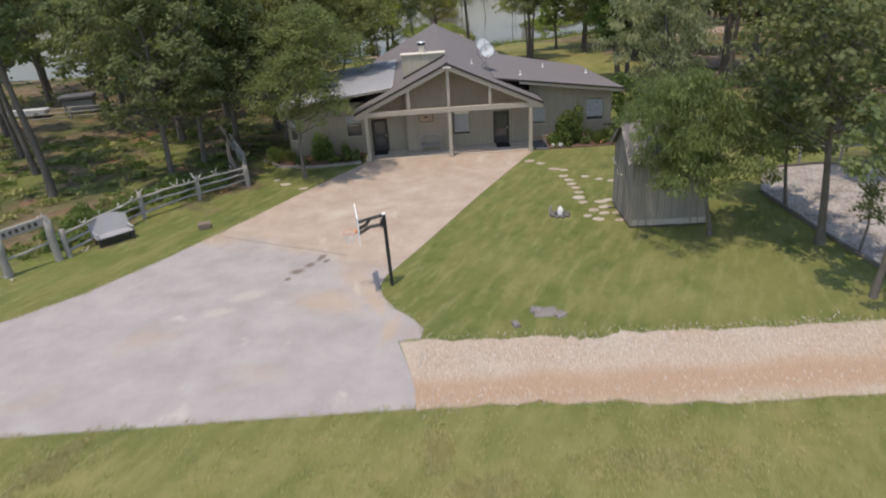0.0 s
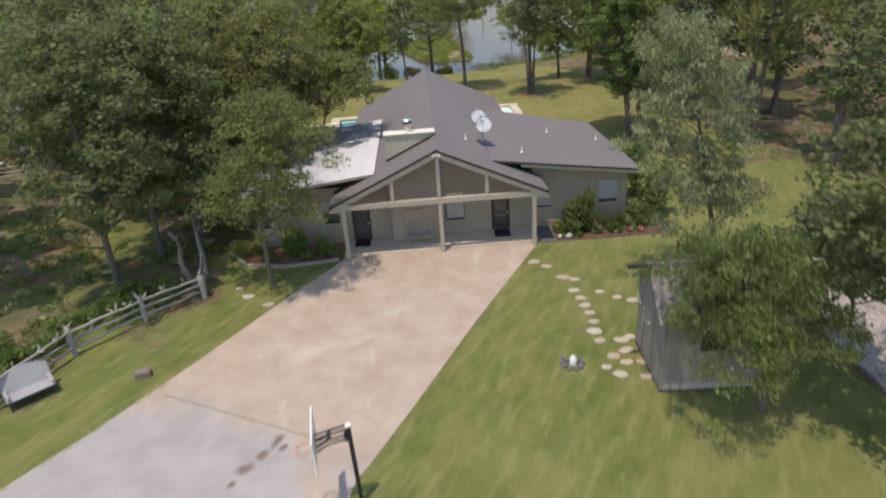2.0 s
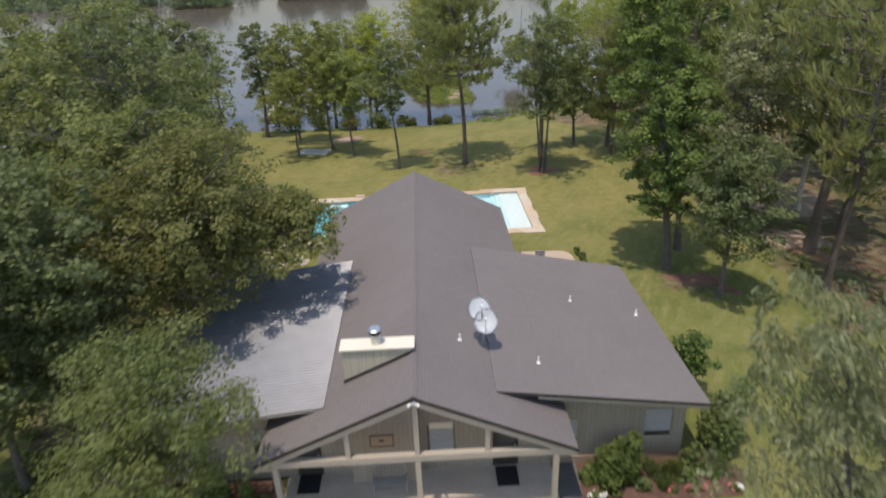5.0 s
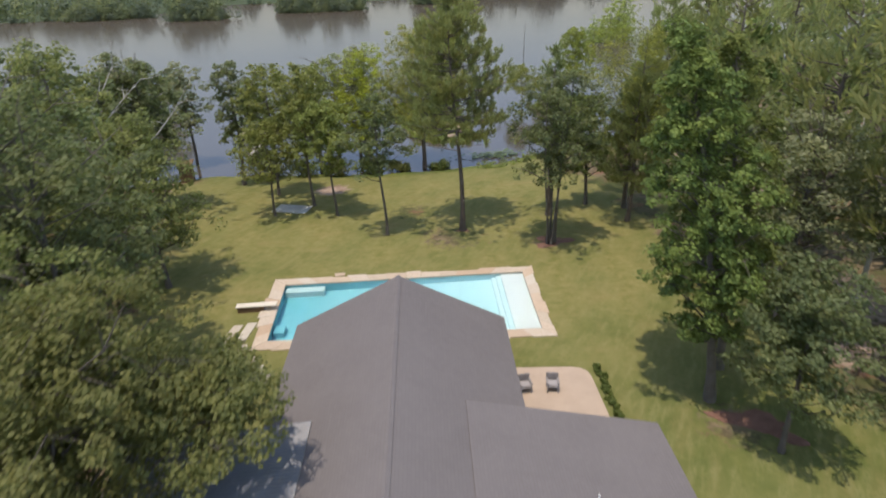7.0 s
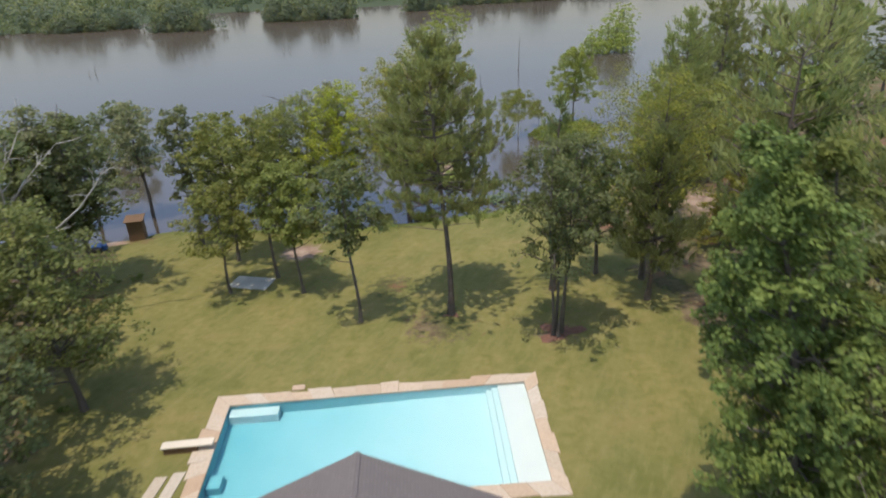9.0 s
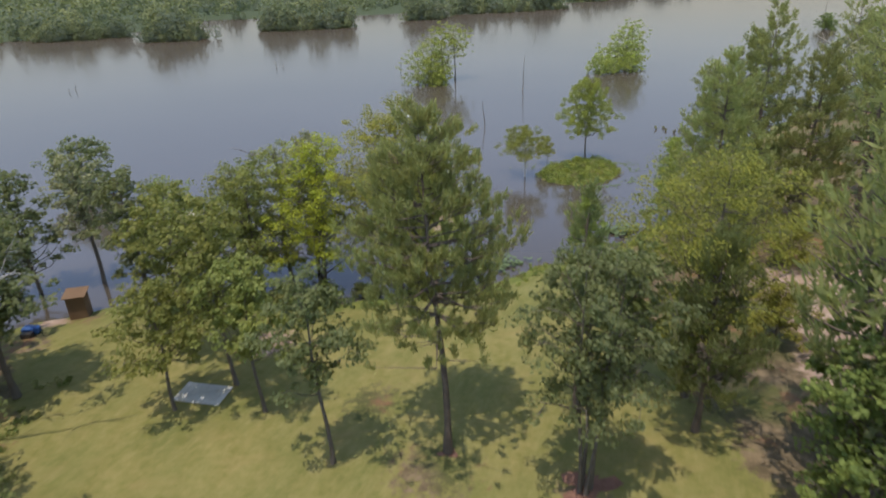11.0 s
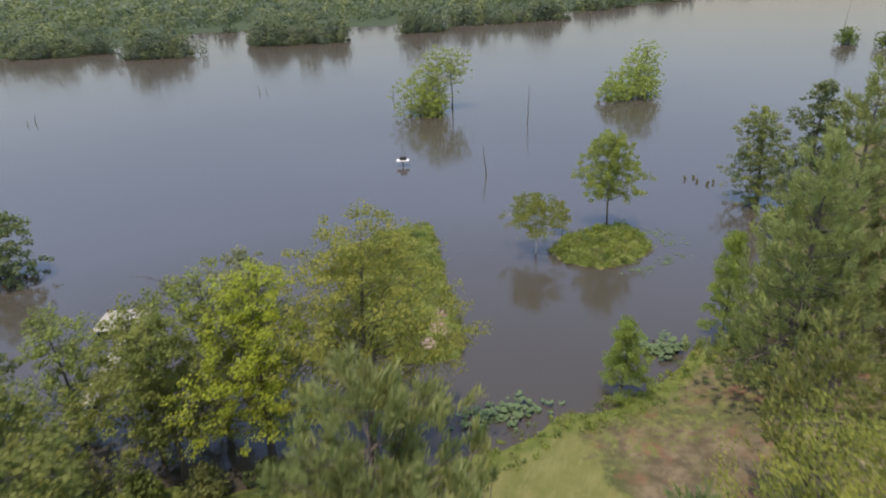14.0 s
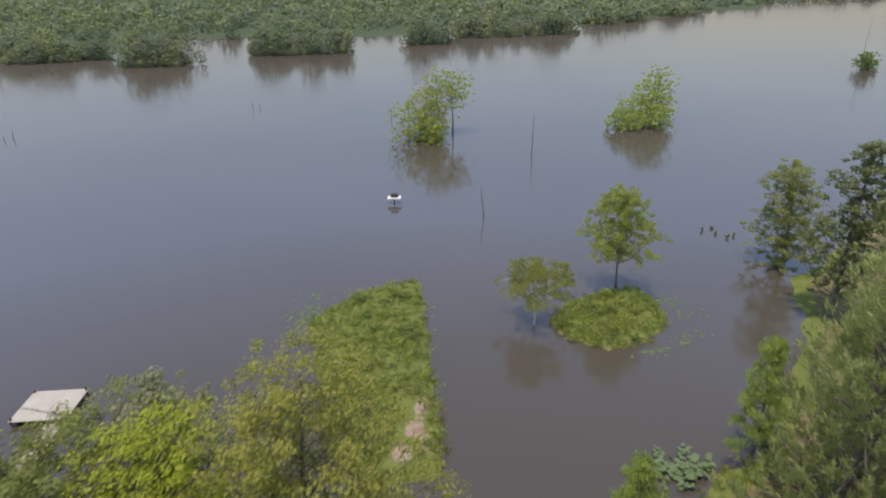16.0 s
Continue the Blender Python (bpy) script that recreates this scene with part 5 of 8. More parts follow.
bmesh.ops.create_cone(hood, cap_ends=True, segments=20, radius1=0.24, radius2=0.24, depth=0.16, matrix=pose(-1.42, 2.74, 6.74))
part("flue_band", hood, BLACK, chimney)
lid = bmesh.new()
bmesh.ops.create_cone(lid, cap_ends=True, segments=20, radius1=0.27, radius2=0.20, depth=0.06, matrix=pose(-1.42, 2.74, 6.85))
part("flue_lid", lid, STEEL, chimney, "bright steel flue lid")
fl = bmesh.new()
prism(fl, [(-2.76, roof_z(2.76, 2.4) + 0.02), (0.0, roof_z(0, 2.4) + 0.02), (0.0, roof_z(0, 2.4) + 0.12), (-2.76, roof_z(2.76, 2.4) + 0.12)], 2.36, 2.42)
part("flashing", fl, DARK, chimney, "dark flashing along the roof line")


def dish(at, face, tilt, r):
    d = bmesh.new()
    rings, seg = 5, 22
    prev = None
    for i in range(rings + 1):
        rr = r * i / rings
        ring = [d.verts.new((math.cos(k / seg * 6.2832) * rr, math.sin(k / seg * 6.2832) * rr * 1.08, 0.22 * r * (i / rings) ** 2)) for k in range(seg)] if i else [d.verts.new((0, 0, 0))]
        for k in range(seg):
            if i == 1:
                d.faces.new((prev[0], ring[k], ring[(k + 1) % seg]))
            elif i > 1:
                d.faces.new((prev[k], ring[k], ring[(k + 1) % seg], prev[(k + 1) % seg]))
        prev = ring
    bmesh.ops.solidify(d, geom=d.faces[:], thickness=0.02)
    m = pose(*at, 90 - tilt, 0, face)
    bmesh.ops.transform(d, matrix=m, verts=d.verts)
    return d, m


sat = thing("satellite_dish", "pair of pale satellite dishes on a roof mast", "satellite dish", (2.86, 4.65, 0), 0.25)
rz = roof_z(2.86, 4.65)
part("mast", mesh_of("mast", *tube(np.array([[0, 0, rz - 0.1], [0, 0, rz + 0.75], [-0.02, 0.06, rz + 1.55]]), [0.03, 0.03, 0.025], 8)), STEEL, sat)
for sx in (-0.35, 0.35):
    part("strut", mesh_of("strut", *tube(np.array([[sx, 0.30, roof_z(2.86 + sx, 4.6) - 0.02], [0, 0, rz + 0.7]]), [0.018, 0.018], 6)), STEEL, sat)
for (ox, oy, oz), fc in (((-0.14, 0.35, 1.50), 12), ((0.12, -0.10, 1.15), -10)):
    d, m = dish((ox, oy, rz + oz), fc, 42, 0.50)
    bowl = part("reflector", d, DISH, sat, "shallow pale dish", True)
    tip = m @ Vector((0, 0, 0.55))
    low = m @ Vector((0, -0.48, 0.10))
    part("feed_arm", mesh_of("arm", *tube(np.array([low, tip]), [0.016, 0.014], 6)), STEEL, bowl)
    part("feed_head", boxes((-0.05, 0.05, -0.05, 0.05, -0.05, 0.05), bevel=0.01, m=Matrix.Translation(tip)), DISH, bowl)
for vx, vy in ((1.88, 4.36), (5.06, 3.64), (7.63, 9.2), (10.73, 8.43)):
    if vx < 3.1:
        vz = roof_z(vx, vy)
    else:
        k = (vx - WX0) / (WX1 - WX0)
        vz = (WZ[0, 0] + (WZ[0, 1] - WZ[0, 0]) * (vy - WY0) / (WY1 - WY0)) * (1 - k) + (WZ[1, 0] + (WZ[1, 1] - WZ[1, 0]) * (vy - WY0) / (WY1 - WY0)) * k
    v = bmesh.new()
    bmesh.ops.create_cone(v, cap_ends=True, segments=12, radius1=0.10, radius2=0.04, depth=0.08, matrix=pose(vx, vy, vz + 0.03))
    bmesh.ops.create_cone(v, cap_ends=True, segments=12, radius1=0.035, radius2=0.035, depth=0.24, matrix=pose(vx, vy, vz + 0.16))
    part("vent_pipe", v, WHITE, HOUSE, "small white roof vent pipe")


# ---- pool ----
def make_pool():
    pool = thing("swimming_pool", "rectangular blue swimming pool with pale ledge and stone coping", "swimming pool", (0, 0, 0))
    a, b, c, d = [np.array(p) for p in POOL_IN]

    def at(u, v, z):
        p = (a * (1 - u) + b * u) * (1 - v) + (d * (1 - u) + c * u) * v
        return (p[0], p[1], z)

    marks = [(0.0, -1.35), (0.30, -1.35), (0.62, -1.10), (0.865, -1.05), (0.8651, -0.75), (0.885, -0.75), (0.8851, -0.48), (0.905, -0.48), (0.9051, -0.24), (1.0, -0.24)]
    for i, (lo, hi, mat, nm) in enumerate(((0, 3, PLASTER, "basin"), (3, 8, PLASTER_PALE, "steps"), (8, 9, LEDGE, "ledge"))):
        bm = bmesh.new()
        seg = marks[lo:hi + 1]
        rows = [[bm.verts.new(at(u, v, z)) for v in (0, 0.5, 1)] for u, z in seg]
        for r, s in zip(rows, rows[1:]):
            for k in range(2):
                bm.faces.new((r[k], s[k], s[k + 1], r[k + 1]))
        for k in (0, 2):
            tops = [bm.verts.new(at(u, k / 2, 0.02)) for u, z in seg]
            for r, s, t, q in zip(rows, rows[1:], tops, tops[1:]):
                bm.faces.new((r[k], s[k], q, t))
        ends = {0: [0], 1: [], 2: [len(seg) - 1]}[i]
        for e in ends:
            t3 = [bm.verts.new(at(seg[e][0], v, 0.02)) for v in (0, 0.5, 1)]
            for k in range(2):
                bm.faces.new((rows[e][k], rows[e][k + 1], t3[k + 1], t3[k]))
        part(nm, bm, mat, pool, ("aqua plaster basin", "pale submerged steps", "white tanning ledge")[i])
    for u0, u1, v0, v1, z in ((0.004, 0.165, 0.90, 0.996, -0.42), (0.004, 0.045, 0.20, 0.32, -0.6)):
        bench = bmesh.new()
        lo = [bench.verts.new(at(u, v, -2.3)) for u, v in ((u0, v0), (u1, v0), (u1, v1), (u0, v1))]
        hi = [bench.verts.new(at(u, v, z)) for u, v in ((u0, v0), (u1, v0), (u1, v1), (u0, v1))]
        bench.faces.new(hi)
        for i in range(4):
            j = (i + 1) % 4
            bench.faces.new((lo[i], lo[j], hi[j], hi[i]))
        part("underwater_bench", bench, PLASTER_PALE if z > -0.5 else PLASTER, pool, "pale underwater bench in the corner")
    surf = bmesh.new()
    surf.faces.new([surf.verts.new(at(u, v, -0.11)) for u, v in ((0, 0), (1, 0), (1, 1), (0, 1))])
    w = part("water_surface", surf, POOL_WATER, pool, "clear turquoise water")
    if w.data.polygons[0].normal.z < 0:
        w.data.flip_normals()
    w.visible_shadow = False
    # coping stones round the edge
    g = np.random.default_rng(6)
    for k in range(4):
        i0, i1 = np.array(POOL_IN[k]), np.array(POOL_IN[(k + 1) % 4])
        o0, o1 = np.array(POOL_OUT[k]), np.array(POOL_OUT[(k + 1) % 4])
        n = int(np.linalg.norm(o1 - o0) / 1.35)
        cuts = np.linspace(0, 1, n + 1)
        cuts[1:-1] += g.normal(0, 0.10 / n, n - 1)
        for s, t in zip(cuts, cuts[1:]):
            e = 0.006 / n
            out = g.normal(0, 0.09)
            quad = [i0 + (i1 - i0) * (s + e), i0 + (i1 - i0) * (t - e), o0 + (o1 - o0) * (t - e), o0 + (o1 - o0) * (s + e)]
            nrm = unit(quad[2] - quad[1])
            quad[2] = quad[2] + nrm * out
            quad[3] = quad[3] + nrm * (out + g.normal(0, 0.05))
            quad[0] = quad[0] - nrm * 0.05
            quad[1] = quad[1] - nrm * 0.05
            cb = slab([tuple(q) for q in quad], -0.06, 0.06 + g.uniform(0, 0.012))
            bmesh.ops.bevel(cb, geom=[ed for ed in cb.edges if ed.calc_length() > 0.3], offset=0.012, segments=1, affect="EDGES")
            part("coping_stone", cb, COPING, pool)
    return pool


make_pool()
spout = thing("diving_platform", "low pale stone diving platform over the pool edge", "diving platform", (-10.67, 31.03, 0), 4)
part("top_slab", boxes((-1.38, 1.42, -0.28, 0.28, 0.42, 0.52), bevel=0.02), CREAM, spout, "long pale top slab")
part("pedestal", boxes((-1.30, 0.5, -0.22, 0.22, 0.0, 0.42), bevel=0.01), PLANK, spout, "dark shaded stone pedestal")
for i, (sx, sy, w, l, turn) in enumerate(((-11.63, 27.95, 0.62, 2.3, -6), (-10.72, 28.25, 0.62, 2.2, -4), (-10.55, 26.1, 0.75, 0.9, 20), (-11.45, 26.4, 0.40, 1.2, -8), (-11.1, 24.95, 1.3, 0.75, 5), (-10.9, 23.85, 1.0, 0.9, -12),
                                        (-9.92, 24.1, 0.75, 1.3, 8), (-9.55, 24.95, 0.7, 0.6, -20), (-9.0, 23.75, 0.8, 0.9, 10), (-10.1, 22.4, 1.5, 1.0, 6), (-8.7, 22.85, 1.2, 0.95, -4), (-9.5, 21.2, 1.7, 1.0, 3))):
    st = part("deck_stone", slab([(-w / 2, -l / 2), (w / 2, -l / 2 + 0.1), (w / 2 + 0.08, l / 2), (-w / 2 + 0.06, l / 2 - 0.08)], -0.05, 0.05), POOL_STONE)
    st.matrix_basis = pose(sx, sy, 0, 0, 0, turn)
    tagged(st, "tan paving stone set in grass by the pool", "paving stone", "pool paving stones")


def trough():
    """A long shallow sheet metal tray, left upside down behind the wing."""
    t = thing("metal_trough", "long dull metal trough lying behind the wing", "trough", (-7.9, 16.0, 0), 14)
    part("shell", boxes((-0.42, 0.42, -1.3, 1.3, 0.05, 0.34), bevel=0.10), ZINC, t, "dull pale sheet metal")
    part("rim", boxes((-0.50, 0.50, -1.38, 1.38, 0.0, 0.05), bevel=0.012), ZINC_OLD, t)


trough()


def fire_bowl():
    """A round kettle on three legs."""
    f = thing("fire_bowl", "round black fire bowl standing in the side yard", "fire bowl", (-14.4, 22.85, 0))
    prof = [(0.30, 0.20), (0.36, 0.42), (0.46, 0.58), (0.60, 0.64), (0.62, 0.66)]
    part("bowl", mesh_of("bowl", *tube(np.array([[0, 0, z] for z, _ in prof]), [r for _, r in prof], 18)), BLACK, f, "black steel bowl", True)
    ash = bmesh.new()
    bmesh.ops.create_cone(ash, cap_ends=True, segments=18, radius1=0.52, radius2=0.57, depth=0.06, matrix=pose(0, 0, 0.52))
    part("ash", ash, plain("grey ash", (0.10, 0.095, 0.09), 0.95, vary=0.5), f)
    for k in range(3):
        a = k * 2.094
        part("leg", mesh_of("leg", *tube(np.array([[math.cos(a) * 0.3, math.sin(a) * 0.3, 0.36], [math.cos(a) * 0.46, math.sin(a) * 0.46, -0.02]]), [0.025, 0.02], 6)), BLACK, f)


fire_bowl()
skim = tagged(part("skimmer_lid", boxes((-0.4, 0.4, -0.25, 0.25, 0.0, 0.08), bevel=0.02), COPING), "square tan stone beside the pool coping", "stone")
skim.matrix_basis = pose(-5.47, 36.18, 0.0, 0, 0, 4)

tagged(part("patio", slab([(5.63, 17.44), (10.83, 17.64), (10.75, 21.9), (10.62, 22.4), (10.3, 22.72), (9.8, 22.86), (5.7, 23.03)], -0.08, 0.04), PATIO), "smooth tan concrete patio beside the house", "patio", kind="structure")


def patio_chair(x, y, turn):
    c = thing("patio_chair", "grey wicker patio chair on the tan patio", "chair", (x, y, 0.04), turn, "patio chairs")
    wick = plain("grey wicker", (0.26, 0.24, 0.24), 0.8, vary=0.4, scale=20)
    for lx in (-0.3, 0.3):
        for ly in (-0.3, 0.3):
            part("leg", boxes((lx - 0.03, lx + 0.03, ly - 0.03, ly + 0.03, 0, 0.36)), wick, c)
        part("armrest", boxes((lx - 0.06, lx + 0.06, -0.34, 0.34, 0.56, 0.62), bevel=0.015), wick, c)
    part("seat", boxes((-0.34, 0.34, -0.34, 0.34, 0.34, 0.44), bevel=0.03), wick, c)
    part("cushion", boxes((-0.27, 0.27, -0.3, 0.22, 0.44, 0.52), bevel=0.03), plain("grey cushion", (0.34, 0.32, 0.32), 0.9), c, "grey seat cushion")
    part("backrest", boxes((-0.34, 0.34, 0.28, 0.36, 0.44, 0.92), bevel=0.03), wick, c)


patio_chair(6.71, 20.79, 8)
patio_chair(8.26, 20.8, -6)


# ---- front yard things ----
def fence_post(h, r=0.11, seed=1, name="fence_post"):
    z = np.linspace(-0.3, h, 5)
    p = np.stack([0.02 * np.sin(z * 3 + seed), 0.02 * np.cos(z * 2 + seed), z], -1)
    v, f = tube(p, r * (1 + 0.12 * np.sin(z * 5 + seed)), 8)
    cap = np.vstack([v, [p[-1] + [0, 0, 0.03]]])
    n = len(v)
    tri = [[n - 8 + i, n - 8 + (i + 1) % 8, n, n] for i in range(8)]
    me = bpy.data.meshes.new(name)
    me.from_pydata([tuple(q) for q in cap], [], [tuple(q) for q in f] + [(t[0], t[1], t[2]) for t in tri])
    return me


def rail(a, b, r, seed, parent):
    g = np.random.default_rng(seed)
    k = np.linspace(0, 1, 6)[:, None]
    p = np.array(a) * (1 - k) + np.array(b) * k + g.normal(0, 0.025, (6, 3))
    part("rail", mesh_of("rail", *tube(p, r * np.linspace(1.1, 0.8, 6), 7)), CEDAR, parent, smooth=True)


def antler(at, size, seed, group="bleached antlers"):
    g = np.random.default_rng(seed)
    bits = []
    a0 = g.uniform(0, 6.28)
    for s in (-1, 1):
        k = np.linspace(0, 1, 6)
        curve = np.stack([s * (0.15 + 0.5 * k ** 0.7) * size, 0.25 * size * np.sin(k * 2.5), 0.55 * size * k ** 1.5], -1)
        bits.append(tube(curve, 0.035 * size / 0.6 * np.linspace(1, 0.3, 6), 6))
        for i in (1, 2, 3, 4):
            tip = curve[i] + np.array([s * 0.05, g.uniform(-0.1, 0.15), 0.32]) * size
            bits.append(tube(np.stack([curve[i], (curve[i] + tip) / 2 + g.normal(0, 0.02, 3), tip]), np.array([0.024, 0.018, 0.006]) * size / 0.6, 5))
    ob = part("antler", mesh_of("antler", *joined(bits)), BONE, smooth=True)
    ob.matrix_basis = pose(*at, g.uniform(-30, 30), g.uniform(-30, 30), math.degrees(a0))
    return tagged(ob, "bleached white antlers hung on the rail fence", "antler", group)


POSTS = [(-18.16, -12.3), (-16.51, -7.8), (-14.42, -5.31), (-12.22, -3.29)]


def rail_fence(points, label, heights=1.35, rails=(0.35, 0.75, 1.15), seed=3, r=0.065, z=0.0):
    f = thing("rail_fence", label, "fence")
    for i, (x, y) in enumerate(points):
        ob = part("post", fence_post(heights + 0.12 * math.sin(i * 5 + seed), 0.12, seed + i), CEDAR, f, smooth=True)
        ob.matrix_basis = pose(x, y, z, 2 * math.sin(i * 3 + seed), 2 * math.cos(i + seed), 0)
    for i, (a, b) in enumerate(zip(points, points[1:])):
        for j, h in enumerate(rails):
            rail((*a, h + z), (*b, h + z + 0.04 * math.sin(i + j)), r, seed * 7 + i * 3 + j, f)
    return f


rail_fence(POSTS, "weathered cedar split rail fence with antlers", seed=3)
rail_fence([(-12.22, -3.29), (-13, -0.44), (-14.15, 2.27), (-15.49, 5.62)], "rustic twisted branch fence running to the trees", heights=1.2, rails=(0.4, 0.9, 1.2), seed=9, r=0.07)
rail_fence([(-51.91, 18.22), (-46.5, 19.41), (-40.84, 20.57), (-35.07, 21.51), (-30.37, 22.47), (-25.16, 23.95), (-21.01, 25.46), (-16.88, 26.42)], "dark far rail fence among the trees", heights=1.3, rails=(0.35, 0.75, 1.15), seed=15, r=0.06)
for i, (x, y, h, s) in enumerate(((-17.4, -10.32, 1.18, 0.55), (-16.99, -9.24, 1.2, 0.6), (-16.5, -7.73, 1.42, 0.45), (-15.8, -6.86, 1.18, 0.5), (-14.42, -5.26, 1.25, 0.7), (-14.27, -5.16, 0.8, 0.6), (-18.32, -11.97, 1.0, 0.5), (-17.72, -11.87, 0.06, 0.45),
                                  (-19.7, -14.38, 0.06, 0.75), (-16.45, -7.84, 0.3, 0.4), (-17.8, -11.35, 1.3, 0.5), (-17.1, -9.6, 0.75, 0.5), (-16.75, -8.45, 1.25, 0.5), (-16.05, -7.2, 0.85, 0.45), (-15.2, -6.2, 1.25, 0.55), (-14.8, -5.75, 1.2, 0.45), (-13.6, -4.55, 1.25, 0.5), (-12.9, -3.9, 1.2, 0.45), (-18.5, -12.6, 2.0, 0.7), (-19.9, -14.1, 1.6, 0.6))):
    antler((x, y, h), s * 0.68, 30 + i)

gnarl = thing("gnarled_post", "tall twisted dark trunk standing at the fence end", "post", (-12.45, -3.05, 0))
spiral = np.linspace(0, 1, 18)
trunk = np.stack([0.17 * np.sin(spiral * 9) - 0.95 * spiral ** 1.2, 0.14 * np.cos(spiral * 9) - 0.14 + 0.35 * spiral, -0.3 + 3.9 * spiral], -1)
part("trunk", mesh_of("trunk", *tube(trunk, 0.20 - 0.13 * spiral + 0.03 * np.sin(spiral * 29), 9)), BARK, gnarl, "dark twisted trunk", True)
for k, dx, dy, dz in ((6, 0.35, -0.2, 0.25), (9, -0.4, 0.1, 0.35), (12, 0.3, 0.2, 0.4), (15, 0.2, -0.1, 0.45)):
    tip = trunk[k] + np.array([dx, dy, dz])
    part("stub", mesh_of("stub", *tube(np.stack([trunk[k], (trunk[k] + tip) / 2 + np.array([0.05, 0.05, -0.06]), tip]), [0.065, 0.045, 0.015], 6)), BARK, gnarl, smooth=True)

gate = thing("ranch_sign", "weathered cedar gate posts carrying a carved name board", "sign")
for i, (x, y) in enumerate(((-19.9, -14.1), (-18.48, -12.62))):
    ob = part("post", fence_post(1.75 + 0.25 * i, 0.17, 20 + i), CEDAR, gate, smooth=True)
    ob.matrix_basis = pose(x, y, 0, 0, 3 - 4 * i, 0)
rail((-19.9, -14.1, 0.75), (-18.43, -12.51, 0.95), 0.06, 71, gate)
sm = pose(-20.15, -14.21, 1.80, 0, -4, 44)
board = part("name_board", boxes((-1.3, 2.4, -0.06, 0.06, -0.22, 0.22), bevel=0.03, m=sm), CEDAR, gate, "grey carved name board")
for i in range(12):
    x = -0.95 + i * 0.25
    part("carved_bar", boxes((x, x + 0.13, -0.075, -0.058, -0.09, 0.09), m=sm), DARK, board)


def garden_bench():
    b = thing("garden_bench", "grey weathered slatted bench standing on the grass verge", "bench", (-16.75, -10.75, 0.0), 42)
    grey = plain("silvered timber", (0.34, 0.33, 0.335), 0.8, vary=0.2)
    for x in (-0.78, 0.78):
        for y in (-0.30, 0.32):
            part("leg", boxes((x - 0.04, x + 0.04, y - 0.04, y + 0.04, 0, 0.42)), DARK, b)
        part("armrest", boxes((x - 0.05, x + 0.05, -0.36, 0.42, 0.60, 0.64)), grey, b)
        part("arm_post", boxes((x - 0.03, x + 0.03, -0.34, -0.28, 0.42, 0.60)), grey, b)
    part("seat_frame", boxes((-0.85, 0.85, -0.36, 0.34, 0.36, 0.42)), DARK, b, "dark seat frame")
    for i in range(6):
        part("seat_slat", boxes((-0.85, 0.85, -0.36 + i * 0.115, -0.26 + i * 0.115, 0.42, 0.445)), grey, b)
    lean = pose(0, 0.32, 0.42, -22, 0, 0)
    for i in range(12):
        x = -0.81 + i * 0.1475
        h = 0.74 + 0.20 * math.cos((x) * 1.9)
        part("back_slat", boxes((x - 0.072, x + 0.072, -0.012, 0.012, 0.02, h), m=lean), grey, b)
    part("back_rail", boxes((-0.85, 0.85, 0.012, 0.05, 0.36, 0.44), m=lean), grey, b)


garden_bench()
blk = tagged(part("timber_block", boxes((-0.30, 0.30, -0.2, 0.2, 0, 0.30), bevel=0.03), plain("brown weathered block", (0.20, 0.155, 0.125), 0.9, vary=0.4)), "brown weathered block on the grass verge", "block")
blk.matrix_basis = pose(-12.77, -9.81, 0.0, 0, 0, 20)


def hoop():
    h = thing("basketball_hoop", "black basketball hoop on a pole at the driveway edge", "basketball hoop", (-3.21, -17.38, 0.0), 9)
    part("pole", boxes((-0.065, 0.065, -0.065, 0.065, -0.05, 2.95), bevel=0.012, m=pose(0, 0, 0, 0, -1, 0)), BLACK, h, "square black steel pole")
    part("pole_cap", boxes((-0.08, 0.08, -0.08, 0.08, 2.95, 2.99), bevel=0.01, m=pose(0, 0, 0, 0, -1, 0)), WHITE, h)
    part("lift_box", boxes((-0.20, -0.06, -0.07, 0.07, 2.45, 2.75), bevel=0.01), BLACK, h)
    for s in (-0.09, 0.09):
        for pts in ([(-0.05, s, 2.92), (-0.55, s, 2.84), (-1.02, s, 2.76)], [(-0.12, s, 2.55), (-0.60, s, 2.52), (-1.02, s, 2.30)], [(-0.55, s, 2.84), (-0.72, s, 2.62), (-1.02, s, 2.50)]):
            part("arm", mesh_of("arm", *tube(np.array(pts), [0.035, 0.032, 0.03], 6)), BLACK, h)
    board = part("backboard", boxes((-1.07, -1.03, -0.80, 0.80, 2.20, 3.18), bevel=0.006), ACRYLIC, h, "pale clear backboard")
    part("board_frame", boxes((-1.065, -1.025, -0.83, -0.80, 2.17, 3.21), (-1.065, -1.025, 0.80, 0.83, 2.17, 3.21), (-1.065, -1.025, -0.80, 0.80, 2.17, 2.20), (-1.065, -1.025, -0.80, 0.80, 3.18, 3.21)), WHITE, board)
    a = np.linspace(0, 2 * np.pi, 25)
    ring = np.stack([-1.36 + 0.23 * np.cos(a), 0.23 * np.sin(a), np.full(25, 2.42)], -1)
    rim = part("rim", mesh_of("rim", *tube(ring, np.full(25, 0.012), 6)), RUST_ORANGE, h, "orange steel rim")
    part("bracket", boxes((-1.16, -1.05, -0.09, 0.09, 2.38, 2.44)), RUST_ORANGE, rim)
    cords = []
    for k in range(12):
        t0 = k / 12 * 2 * np.pi
        for s in (0.26, -0.26):
            q = np.linspace(0, 1, 4)
            rr = 0.225 - 0.09 * q
            cords.append(tube(np.stack([-1.36 + rr * np.cos(t0 + s * q * 2), rr * np.sin(t0 + s * q * 2), 2.41 - 0.42 * q], -1), np.full(4, 0.006), 4))
    part("net", mesh_of("net", *joined(cords)), WHITE, rim, "white cord net")


